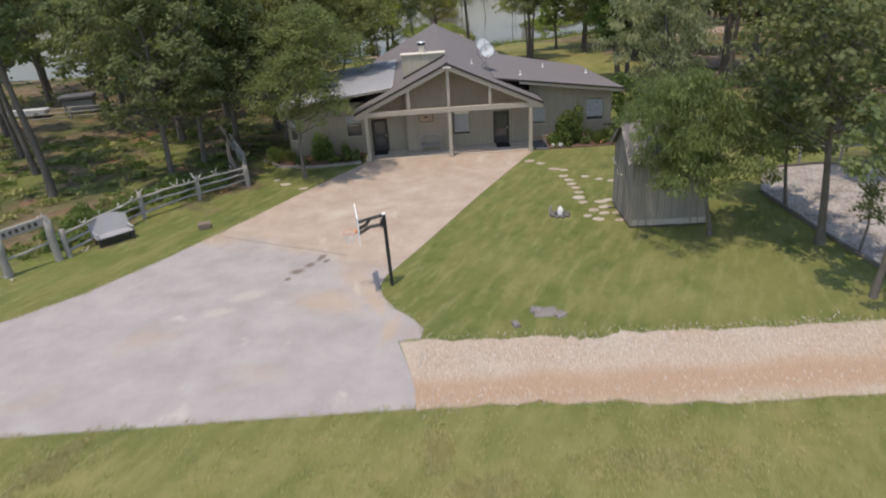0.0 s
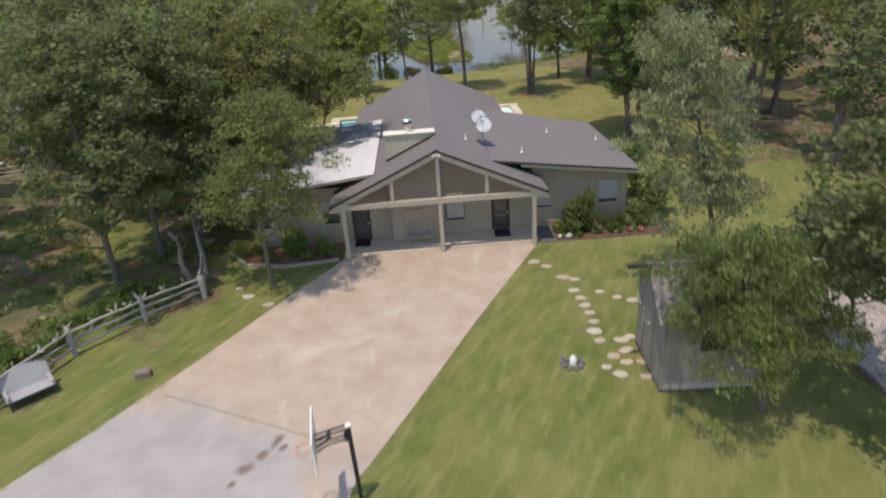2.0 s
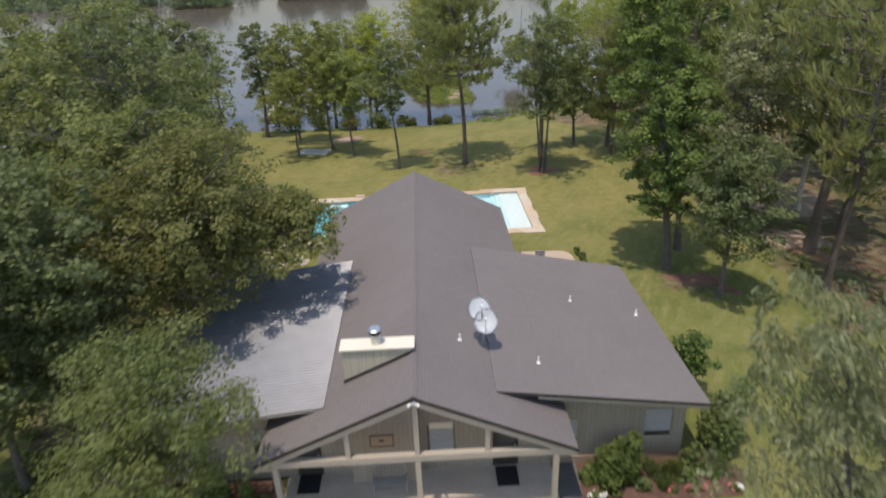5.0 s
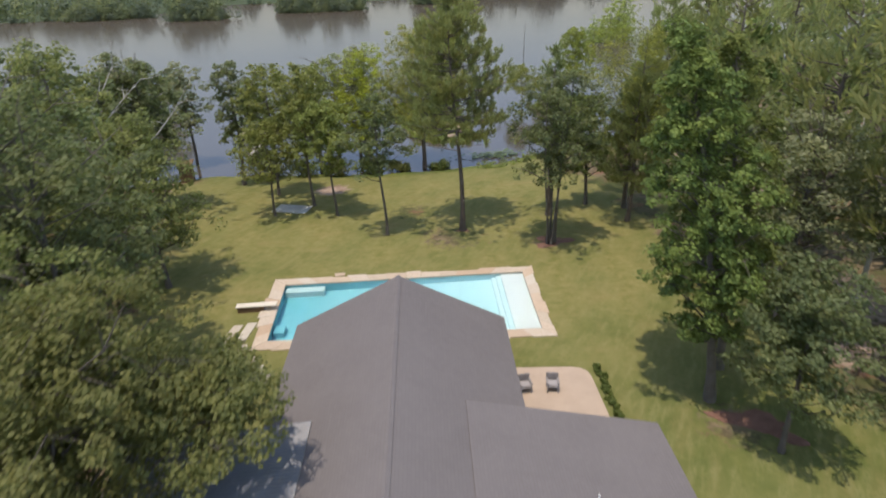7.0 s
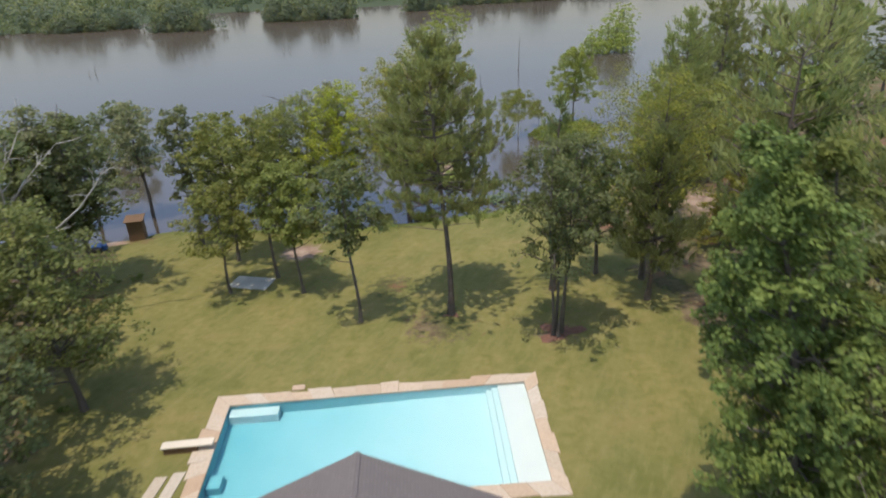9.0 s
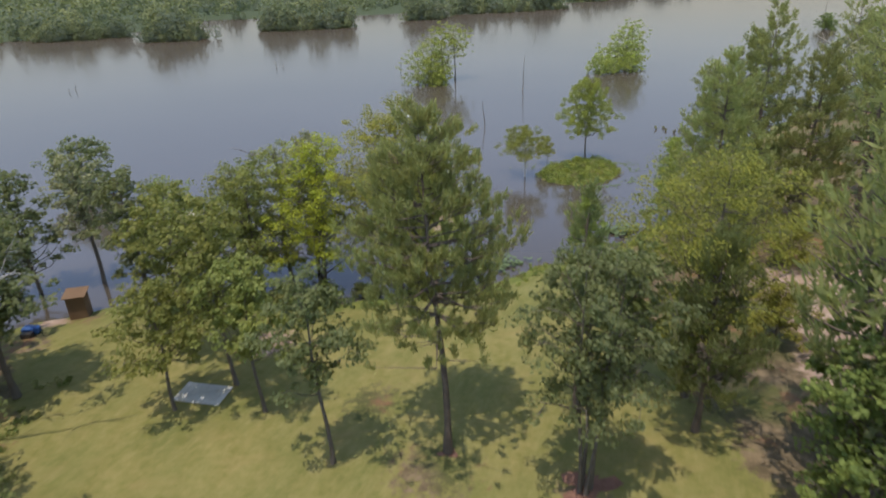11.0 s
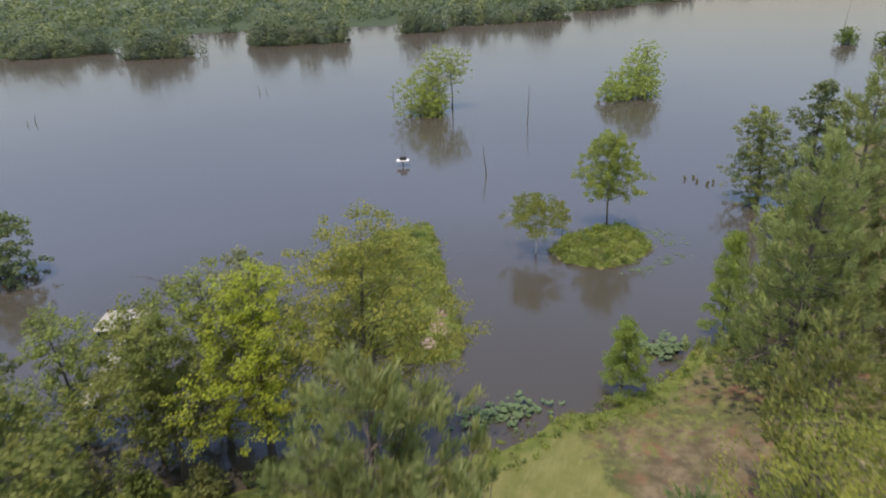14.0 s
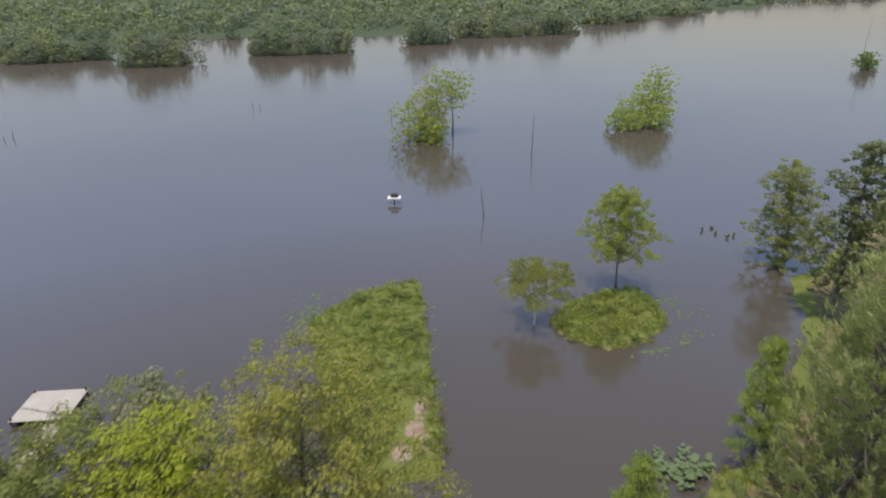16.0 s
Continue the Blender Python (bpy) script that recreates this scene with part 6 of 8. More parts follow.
hoop()


def shed():
    s = thing("garden_shed", "grey board and batten garden shed with metal roof", "shed", (9.03, -11.92, 0), -3.0)
    X, Y, H, R = 1.66, 1.60, 3.10, 4.45
    part("front_wall", pierced(-X, X, -Y, -Y + 0.08, 0.08, H, (-0.35, 0.62, 1.78, 2.26)), SHED_SIDING, s, "grey weathered board wall")
    part("back_wall", boxes((-X, X, Y - 0.08, Y, 0.08, H)), SHED_SIDING, s)
    for x in (-X, X - 0.08):
        part("side_wall", boxes((x, x + 0.08, -Y + 0.08, Y - 0.08, 0.08, H)), SHED_SIDING, s)
    for x in (-X, X - 0.08):
        gb = bmesh.new()
        a = [gb.verts.new((x, y, z)) for y, z in ((-Y, H), (Y, H), (0, R - 0.1))]
        b = [gb.verts.new((x + 0.08, y, z)) for y, z in ((-Y, H), (Y, H), (0, R - 0.1))]
        gb.faces.new(a)
        gb.faces.new(b[::-1])
        for i in range(3):
            j = (i + 1) % 3
            gb.faces.new((a[i], b[i], b[j], a[j]))
        part("gable", gb, SHED_SIDING, s)
    part("floor_frame", boxes((-X - 0.03, X + 0.03, -Y - 0.03, Y + 0.03, -0.05, 0.08)), DARK, s)
    part("skirt_board", boxes((-X - 0.02, X + 0.02, -Y - 0.025, -Y - 0.003, 0.08, 0.34)), plain("pale bleached boards", (0.36, 0.33, 0.29), 0.9, vary=0.3), s)
    for i in range(9):
        y = -Y + 0.04 + i * (2 * Y - 0.08) / 8
        part("batten", boxes((-X - 0.03, -X - 0.003, y - 0.03, y + 0.03, 0.08, H + (R - 0.1 - H) * (1 - abs(y) / Y))), SHED_SIDING, s)
    for i in range(11):
        x = -X + 0.03 + i * (2 * X - 0.06) / 10
        if -0.42 < x < 0.70:
            part("batten", boxes((x - 0.025, x + 0.025, -Y - 0.048, -Y - 0.026, 2.34, H)), SHED_SIDING, s)
        else:
            part("batten", boxes((x - 0.025, x + 0.025, -Y - 0.048, -Y - 0.026, 0.08, H)), SHED_SIDING, s)
    part("window_pane", boxes((-0.35, 0.62, -Y + 0.03, -Y + 0.05, 1.78, 2.26)), BLACK, s, "dark shed window")
    part("window_frame", boxes((-0.40, 0.67, -Y - 0.06, -Y - 0.026, 2.26, 2.32), (-0.40, 0.67, -Y - 0.06, -Y - 0.026, 1.72, 1.78), (-0.40, -0.35, -Y - 0.06, -Y - 0.026, 1.78, 2.26), (0.62, 0.67, -Y - 0.06, -Y - 0.026, 1.78, 2.26)), DARK, s)
    for sy in (-1, 1):
        def z(x, y):
            return R - (R - H + 0.12) * abs(y) / (Y + 0.22)
        n = 40
        xs = np.linspace(-X - 0.28, X + 0.28, n + 1)
        wv = 0.02 * np.array([0, 1, 1, 0])[np.arange(n + 1) % 4]
        v = [(x, sy * yy, z(x, yy) + q) for yy in (0.0, Y + 0.22) for x, q in zip(xs, wv)]
        f = [(i, i + 1, n + 1 + i + 1, n + 1 + i) for i in range(n)]
        part("metal_roof", mesh_of("roof", np.array(v), np.array(f)), ZINC_OLD, s, "grey corrugated metal roof")
    part("ridge_beam", boxes((-X - 1.0, X + 0.28, -0.10, 0.10, R - 0.16, R - 0.03)), DARK, s, "dark ridge beam that sticks out")
    for x in (-X - 0.26, X + 0.22):
        rb = bmesh.new()
        for sy in (-1, 1):
            a = [rb.verts.new((x + dx, y, zz)) for dx in (0, 0.05) for y, zz in ((0, R - 0.03), (sy * (Y + 0.2), H - 0.12), (sy * (Y + 0.2), H - 0.24), (0, R - 0.16))]
            rb.faces.new(a[:4])
            rb.faces.new(a[4:][::-1])
            for i in range(4):
                j = (i + 1) % 4
                rb.faces.new((a[i], a[4 + i], a[4 + j], a[j]))
        part("barge_board", rb, SHED_SIDING, s)
    return s


shed()
for i, (x, y, h) in enumerate(((7.4, -10.78, 2.1), (7.36, -11.96, 1.95))):
    antler((x, y, h), 0.5, 60 + i, "antlers on the shed")

STONES = [(4.67, -2.22), (5.22, -2.85), (5.8, -4.13), (6.32, -4.48), (6.03, -5.56), (6.15, -6.32), (6.19, -7.02), (6.2, -7.67), (6.21, -8.43), (6.02, -9.19), (6.06, -9.9), (7.16, -5.87),
          (7.82, -6.5), (8.41, -6.89), (6.91, -9.96), (7.32, -9.8), (6.95, -10.71), (6.3, -11.03), (6.69, -11.52), (5.83, -11.73), (7.29, -11.58), (6.25, -12.22), (7.12, -12.5), (-9.99, -3.57), (-8.74, -4.57), (-10.64, -2.63)]
for i, (x, y) in enumerate(STONES):
    g = np.random.default_rng(100 + i)
    n = 8
    a = np.sort(np.arange(n) / n * 6.283 + g.uniform(-0.25, 0.25, n))
    r = g.uniform(0.8, 1.15, n)
    sx = g.uniform(0.24, 0.35) if i < 11 else g.uniform(0.21, 0.34)
    st = slab([(math.cos(t) * k * sx, math.sin(t) * k * sx * 0.72) for t, k in zip(a, r)], -0.05, 0.035)
    bmesh.ops.bevel(st, geom=st.edges[:], offset=0.012, segments=1, affect="EDGES")
    ob = tagged(part("stepping_stone", st, FLAGSTONE), "flat tan stepping stone set in the lawn", "stepping stone", "stepping stones")
    ob.matrix_basis = pose(x, y, 0.0, 0, 0, g.uniform(-20, 20))


def ornament():
    o = thing("garden_ornament", "small white garden figure on a ring of dark stones", "garden ornament", (4.59, -11.39, 0.0))
    prof = [(0.0, 0.14), (0.08, 0.16), (0.18, 0.14), (0.28, 0.15), (0.38, 0.10), (0.46, 0.05)]
    v, f = tube(np.array([[0.02, 0, z] for z, _ in prof]), [r for _, r in prof], 12)
    part("figure", mesh_of("figure", v, f), WHITE, o, "rounded white figure", True)
    g = np.random.default_rng(3)
    for i in range(9):
        a = i / 9 * 6.283
        b = bmesh.new()
        bmesh.ops.create_icosphere(b, subdivisions=1, radius=0.14, matrix=pose(math.cos(a) * 0.36, math.sin(a) * 0.32, 0.05, 0, 0, i * 40) @ Matrix.Diagonal((1.2, 0.8, 0.7, 1)))
        part("stone", b, plain("dark field stone", (0.13, 0.12, 0.12), 0.9, vary=0.4) if i == 0 else bpy.data.materials["dark field stone"], o)
    v, f = tube(np.array([[-0.42, 0.25, 0], [-0.42, 0.25, 0.25], [-0.40, 0.25, 0.45]]), [0.05, 0.07, 0.02], 8)
    part("spike", mesh_of("spike", v, f), CEDAR, o)


ornament()
for i, (x, y, sx, sy) in enumerate(((2.2, -20.26, 0.42, 0.30), (2.65, -20.48, 0.22, 0.18), (1.9, -20.09, 0.2, 0.2), (1.07, -20.94, 0.18, 0.12))):
    ob = tagged(part("flat_rock", boxes((-sx, sx, -sy, sy, -0.03, 0.045 + 0.012 * i), bevel=0.03), plain("grey flat rock", (0.205, 0.18, 0.17), 0.9, vary=0.35) if i == 0 else bpy.data.materials["grey flat rock"]), "low grey rock lying in the lawn", "rock", "lawn rocks")
    ob.matrix_basis = pose(x, y, 0, 0, 0, i * 35)

# gravel yard with a timber edge
PEN = [(14.88, -10.11), (14.76, -15.18), (14.94, -19.83), (37.89, -21.65), (38.05, -9.13), (22.55, -8.07), (20.17, -6.52), (16.75, -6.69)]
tagged(part("gravel_yard", slab(PEN, -0.1, 0.035), GRAVEL_GREY), "grey gravel yard edged with dark timber", "gravel yard", kind="structure")
edge = thing("timber_edging", "dark timber edging round the gravel yard", "edging")
for (ax, ay), (bx, by) in zip(PEN[:2] + PEN[5:7], PEN[1:3] + PEN[6:8]):
    L, a = math.hypot(bx - ax, by - ay), math.degrees(math.atan2(by - ay, bx - ax))
    part("timber", boxes((0, L, -0.07, 0.07, -0.05, 0.14), bevel=0.015, m=pose(ax, ay, 0, 0, 0, a)), BARK, edge)
wire = thing("wire_fence", "low wire fence on thin posts along the gravel yard", "fence")
for i, (x, y) in enumerate(((16.85, -6.36), (18.96, -6.29), (20.97, -6.75), (22.96, -7.86))):
    part("post", boxes((x - 0.05, x + 0.05, y - 0.05, y + 0.05, -0.1, 1.15)), CEDAR, wire)
part("top_rail", boxes((0, 6.2, -0.04, 0.04, 1.05, 1.13), m=pose(16.85, -6.36, 0, 0, 0, -9)), CEDAR, wire)


# ---- flower beds ----
tagged(part("mulch_bed", slab([(5.62, 0.2), (8.8, 0.05), (12.6, 0.15), (13.3, 1.3), (12.2, 2.2), (10.98, 2.28), (5.62, 2.28)], -0.05, 0.05), MULCH), "red brown mulch bed in front of the wing", "flower bed", kind="structure")
tagged(part("mulch_bed", slab([(-12.4, 1.9), (-10.9, 0.0), (-8.6, -0.5), (-5.75, -0.15), (-5.75, 2.28), (-11.6, 2.28)], -0.05, 0.05), MULCH), "red brown mulch bed beside the porch", "flower bed", kind="structure")
# A thin dark grey slab fills the strip between porch and bed.
tagged(part("side_path", slab([(5.47, 0.12), (6.35, 0.06), (6.50, 2.27), (5.47, 2.27)], -0.05, 0.064), plain("dark grey slab", (0.115, 0.112, 0.115), 0.9, vary=0.5, scale=3)), "dark grey slab between porch and flower bed", "path", kind="structure")
bed = thing("bed_border", "low stone border along the mulch bed", "border")
pts = [(-12.4, 1.9), (-10.9, 0.0), (-8.6, -0.5), (-5.75, -0.15)]
for (ax, ay), (bx, by) in zip(pts, pts[1:]):
    L, a = math.hypot(bx - ax, by - ay), math.degrees(math.atan2(by - ay, bx - ax))
    n = int(L / 0.45)
    for i in range(n):
        part("border_stone", boxes((i * L / n + 0.01, (i + 1) * L / n - 0.01, -0.1, 0.1, -0.03, 0.15), bevel=0.025, m=pose(ax, ay, 0, 0, 0, a)), FIELDSTONE, bed)
bush("magnolia_bush", "dense round dark green shrub in the mulch bed", (7.95, 1.05, 0), 1.0, 0.9, 2.85, "shrub", 3800, 0.17, 11)
bush("shrub", "low yellow green shrub beside the porch", (6.9, 1.35, 0), 0.55, 0.5, 0.95, "gum", 700, 0.12, 12, group="bed shrubs")
bush("shrub", "leafy green shrub under the window", (9.3, 1.4, 0), 0.6, 0.5, 0.9, "light", 700, 0.12, 13, "blade", group="bed shrubs")
bush("shrub", "leafy green shrub at the wing corner", (10.2, 1.3, 0), 0.55, 0.5, 0.95, "gum", 700, 0.12, 14, "blade", group="bed shrubs")
bush("shrub", "tall light shrub at the wing corner", (10.95, 1.5, 0), 0.55, 0.5, 1.5, "light", 800, 0.13, 15, group="bed shrubs")
bush("shrub", "leafy green shrub among flowers", (11.6, 1.1, 0), 0.5, 0.45, 0.8, "gum", 600, 0.11, 16, "blade", group="bed shrubs")
bush("shrub", "bright green shrub in the mulch bed", (-11.5, 1.2, 0), 0.8, 0.7, 1.15, "gum", 1000, 0.13, 17, "blade", group="bed shrubs")
bush("shrub", "dark rounded shrub against the wing", (-8.45, 1.3, 0), 1.0, 0.8, 2.0, "shrub", 1800, 0.15, 18, group="bed shrubs")
bush("shrub", "small yellow green shrub by the porch post", (-6.8, 0.9, 0), 0.5, 0.5, 1.2, "gum", 700, 0.12, 19, group="bed shrubs")
bush("shrub", "low yellow green shrub by the porch post", (-6.1, 0.5, 0), 0.4, 0.4, 0.9, "light", 500, 0.12, 20, group="bed shrubs")
for i, (x, y, r, h, leaf) in enumerate(((8.9, 0.75, 0.5, 0.6, "light"), (9.7, 0.8, 0.45, 0.75, "gum"), (10.7, 1.0, 0.5, 0.7, "light"), (12.2, 1.2, 0.55, 0.85, "light"), (7.0, 1.35, 0.45, 0.8, "gum"), (11.9, 1.7, 0.5, 1.2, "shrub"), (-9.7, 0.6, 0.55, 0.8, "light"), (-10.5, 1.5, 0.6, 1.0, "shrub"), (-7.5, 0.4, 0.45, 0.6, "gum"))):
    bush("shrub", "low leafy plant filling the mulch bed", (x, y, 0), r, r * 0.9, h, leaf, 520, 0.11, 120 + i, "blade" if i % 2 else "leaf", group="bed shrubs")
for i, (x, y, m, lab) in enumerate(((10.6, 0.55, PINK, "cluster of pink flowers in the bed"), (11.2, 0.45, PINK, "cluster of pink flowers in the bed"), (12.35, 0.5, PINK, "cluster of pink and white flowers"), (12.5, 0.4, PETAL, "cluster of white flowers"),
                                     (6.75, 0.45, PETAL, "white flowers beside the porch"), (7.1, 0.35, PETAL, "white flowers beside the porch"), (9.9, 0.5, PINK, "cluster of pink flowers in the bed"))):
    fl = thing("flower_cluster", lab, "flowers", (x, y, 0.03), 0, "bed flowers")
    part("leaves", mesh_of("leaves", *bush_arrays(200 + i, 0.28, 0.24, 0.28, 120, 0.10)), LEAF["gum"], fl)
    v, f = bush_arrays(230 + i, 0.25, 0.22, 0.36, 60, 0.09)
    part("petals", mesh_of("petals", v, f), m, fl)
hedge = thing("low_hedge", "low clipped green hedge along the patio", "hedge", (11.26, 20.29, 0))
hv, hf = joined([(v + np.array([0.04 * math.sin(i), -2.3 + i * 0.46, 0]), f) for i, (v, f) in enumerate(bush_arrays(300 + i, 0.36, 0.32, 0.42, 260, 0.10) for i in range(11))])
part("foliage", mesh_of("foliage", hv, hf), LEAF["shrub"], hedge)
part("stems", mesh_of("stems", *joined([tube(np.array([[0, -2.3 + i * 0.46, -0.1], [0, -2.3 + i * 0.46, 0.25]]), [0.03, 0.02], 5) for i in range(11)])), BARK, hedge)


def edge_grass():
    """Grass that creeps over the edges of the driveway, the track and the gravel yard."""
    g = np.random.default_rng(83)
    for leafname, share in (("grass", 0.7), ("straw", 0.3)):
        xs, ys = [], []
        for line in (DRIVE[4:11], DRIVE[19:], [DRIVE[0], DRIVE[1]], [(-2.5, -21.4), (8, -22.0), (26, -23.0)], [(-2.3, -24.95), (10.2, -25.8), (29.7, -26.7)]):
            for (ax, ay), (bx, by) in zip(line, line[1:]):
                L = math.hypot(bx - ax, by - ay)
                n = int(L * 22 * share)
                q = g.uniform(0, 1, n)
                off = g.normal(0, 0.07, n) + 0.05 * np.sin(q * L * 2.3 + ax)
                xs.append(ax + (bx - ax) * q - (by - ay) / L * off)
                ys.append(ay + (by - ay) * q + (bx - ax) / L * off)
        x, y = np.concatenate(xs), np.concatenate(ys)
        k = np.repeat(np.arange(len(x)), 4)
        m = len(k)
        pos = np.stack([x[k] + g.normal(0, 0.05, m), y[k] + g.normal(0, 0.05, m), np.full(m, 0.035)], -1)
        lay = unit(np.stack([g.normal(0, 1.5, m), g.normal(0, 1.5, m), np.full(m, 0.6)], -1))
        ln = g.uniform(0.04, 0.10, m)
        tagged(part("edge_grass", mesh_of("edge_grass", *blades(pos, lay, unit(np.cross(lay, np.array([0, 0, 1.0]) + g.normal(0, 0.35, (m, 3)))), ln, ln * 0.25)), LEAF[leafname]), "grass blades creeping over the driveway edges", "grass", kind="stuff")


rough_grass()
edge_grass()


# ---- trees ----
def gz(x, y):
    return float(ground_height(np.array([float(x)]), np.array([float(y)]))[0])


def plant(name, label, x, y, leaf, **how):
    return tree(name, label, (x, y, gz(x, y)), leaf, **how)


# by the driveway and fence
plant("leaning_tree", "tall leaning tree with a bare grey trunk", -23.91, -3.08, "oak", seed=1, height=17.1, radius=4.2, base=7.5, clumps=80, leaves=70, size=0.30, bend=(-1.05, 0.3), thick=0.8)
plant("tall_tree", "tall slender tree with a bare dark trunk", -28.1, 2.57, "oak", seed=2, height=17.1, radius=4.0, base=7.5, clumps=80, leaves=70, size=0.30, bend=(-0.75, 0.15), thick=0.7)
plant("tall_tree", "tall slender tree with a bare dark trunk", -31.89, 7.78, "oak", seed=3, height=16.1, radius=4.2, base=7.0, clumps=70, leaves=70, size=0.32, bend=(-0.6, 0.15), thick=0.7)
plant("oak_tree", "spreading dark green oak behind the rail fence", -16.91, -1.89, "oak", seed=4, height=13.7, radius=4.6, base=3.6, clumps=130, leaves=123, size=0.20, bend=(-0.15, 0.18), thick=0.8, bare=3)
plant("oak_tree", "spreading dark green oak behind the rail fence", -16.44, 2.62, "oak", seed=5, height=13.6, radius=4.9, base=3.2, clumps=140, leaves=123, size=0.20, thick=0.8)
plant("oak_tree", "broad olive oak beside the metal roofed wing", -11.9, 7.8, "brown", seed=6, height=13.2, radius=5.2, base=4.6, clumps=200, leaves=185, size=0.155, thick=1.1, bare=3, bend=(2.5, 1.8))
plant("oak_tree", "broad olive oak overhanging the metal roof", -13.4, 10.6, "brown", seed=7, height=14.2, radius=5.0, base=4.8, clumps=140, leaves=160, size=0.165, thick=1.0, bare=2)
plant("oak_tree", "olive oak behind the twisted fence", -14.71, 4.76, "oak", seed=11, height=13.6, radius=4.9, base=3.6, clumps=130, leaves=117, size=0.20)
plant("oak_tree", "dark green oak in the wood edge", -25.12, 14.49, "oak", seed=8, height=17, radius=4.8, base=4.1, clumps=110, leaves=82, size=0.245)
plant("young_tree", "light green young tree beside the driveway", -9.05, -2.4, "light", seed=9, height=9.9, radius=3.9, base=3.3, shape="round", clumps=150, leaves=165, size=0.125, thick=0.6, bend=(1.3, 0.4))
plant("oak_tree", "olive oak in the wood edge", -20.36, 9.51, "oak", seed=10, height=15.5, radius=4.6, base=5.1, clumps=110, leaves=82, size=0.245)
plant("oak_tree", "olive oak in the wood edge", -19.32, 18.18, "brown", seed=12, height=17.0, radius=4.8, base=5.1, clumps=110, leaves=82, size=0.245, bare=3)
plant("oak_tree", "green oak by the side lawn", -21.47, 27.65, "oak", seed=13, height=16.5, radius=5.0, base=4.6, clumps=100, leaves=82, size=0.245)
plant("leaning_oak", "leaning oak with a forked dark trunk on the lawn edge", -18.47, 35.07, "brown", seed=14, height=13.4, radius=5.1, base=3.2, clumps=150, leaves=90, size=0.22, bend=(-0.9, 0.18), thick=0.9)
plant("oak_tree", "green oak on the lawn edge", -25.2, 52.2, "oak", seed=16, height=15.0, radius=5.0, base=4.3, clumps=120, leaves=80, size=0.27, bare=4)
plant("oak_tree", "olive oak on the lawn edge", -25.2, 38.6, "brown", seed=17, height=18.0, radius=5.4, base=4.6, clumps=110, leaves=80, size=0.28)
plant("oak_tree", "green oak near the shore", -27.58, 52.87, "grey", seed=18, height=16, radius=4.6, base=4.6, clumps=100, leaves=75, size=0.28)
plant("oak_tree", "small olive oak reaching over the metal roof", -8.9, 13.2, "brown", seed=99, height=9.7, radius=3.4, base=6.6, shape="umbrella", clumps=100, leaves=140, size=0.155, bend=(3.4, -2.9), thick=0.8)
plant("forked_tree", "tall forked grey tree with a thin dark crown", -15.6, 17.4, "oak", seed=19, height=18.2, radius=4.8, base=7.5, clumps=100, leaves=104, size=0.21, stems=2, bare=10, thick=0.9)
plant("oak_tree", "green oak at the side lawn edge", -17.4, 24.4, "oak", seed=20, height=13.5, radius=4.8, base=3.6, clumps=120, leaves=110, size=0.21)
plant("oak_tree", "green oak in the shore woods", -38.5, 57.5, "oak", seed=96, height=16.5, radius=5.2, base=3.5, clumps=85, leaves=70, size=0.32)
plant("oak_tree", "olive oak in the shore woods", -47.0, 60.0, "brown", seed=97, height=17.0, radius=5.4, base=3.5, clumps=85, leaves=70, size=0.33)


def dead_tree():
    """A bleached leaning tree without leaves at the wood edge."""
    g = np.random.default_rng(15)
    z0 = gz(-30.6, 46.2)
    t = thing("dead_tree", "bleached dead tree with bare leaning limbs", "tree", (-30.6, 46.2, z0))
    limbs = [([(0, 0, -0.3), (1.0, 0, 2.4), (2.5, -0.2, 4.5), (5.6, -0.3, 6.6), (8.9, -0.2, 9.3), (10.6, 0.2, 10.9), (11.9, 0, 12.6)], 0.17),
             ([(1.0, 0, 2.4), (1.9, 0.4, 6.0), (3.6, 0.6, 9.0), (5.4, 0.4, 11.0), (6.6, 0.8, 12.4), (8.6, 0.5, 14.0)], 0.12),
             ([(3.6, 0.6, 9.0), (4.0, 0.2, 11.5), (5.5, 0, 13.2), (6.8, 0.3, 15.2)], 0.08),
             ([(1.9, 0.4, 6.0), (0.4, 0.1, 8.6), (1.4, -0.2, 10.8), (2.9, -0.1, 13.4)], 0.10),
             ([(0.4, 0.1, 8.6), (-1.6, 0, 10.4), (-2.4, 0.3, 13.0)], 0.07)]
    for k, (pts, r) in enumerate(limbs):
        p = np.array(pts, float)
        p[1:] += g.normal(0, 0.10, (len(p) - 1, 3))
        rad = np.linspace(r, 0.02, len(p))
        bits = [tube(p, rad, 7)]
        for i in range(1, len(p)):
            for _ in range(3):
                a = p[i - 1] + (p[i] - p[i - 1]) * g.uniform(0.2, 1)
                d = unit(p[i] - p[i - 1] + g.normal(0, 0.55, 3) * np.linalg.norm(p[i] - p[i - 1]))
                ln = g.uniform(0.7, 2.2)
                b = a + d * ln
                bits.append(tube(np.stack([a, (a + b) / 2 + g.normal(0, 0.08, 3), b]), [0.04, 0.026, 0.007], 4))
                for _ in range(2):
                    c = a + d * ln * g.uniform(0.4, 0.9)
                    bits.append(tube(np.stack([c, c + unit(d + g.normal(0, 0.6, 3)) * ln * 0.4]), [0.018, 0.005], 3))
        part("limb" if k else "trunk", mesh_of("limb", *joined(bits)), BARK_GREY, t)


dead_tree()

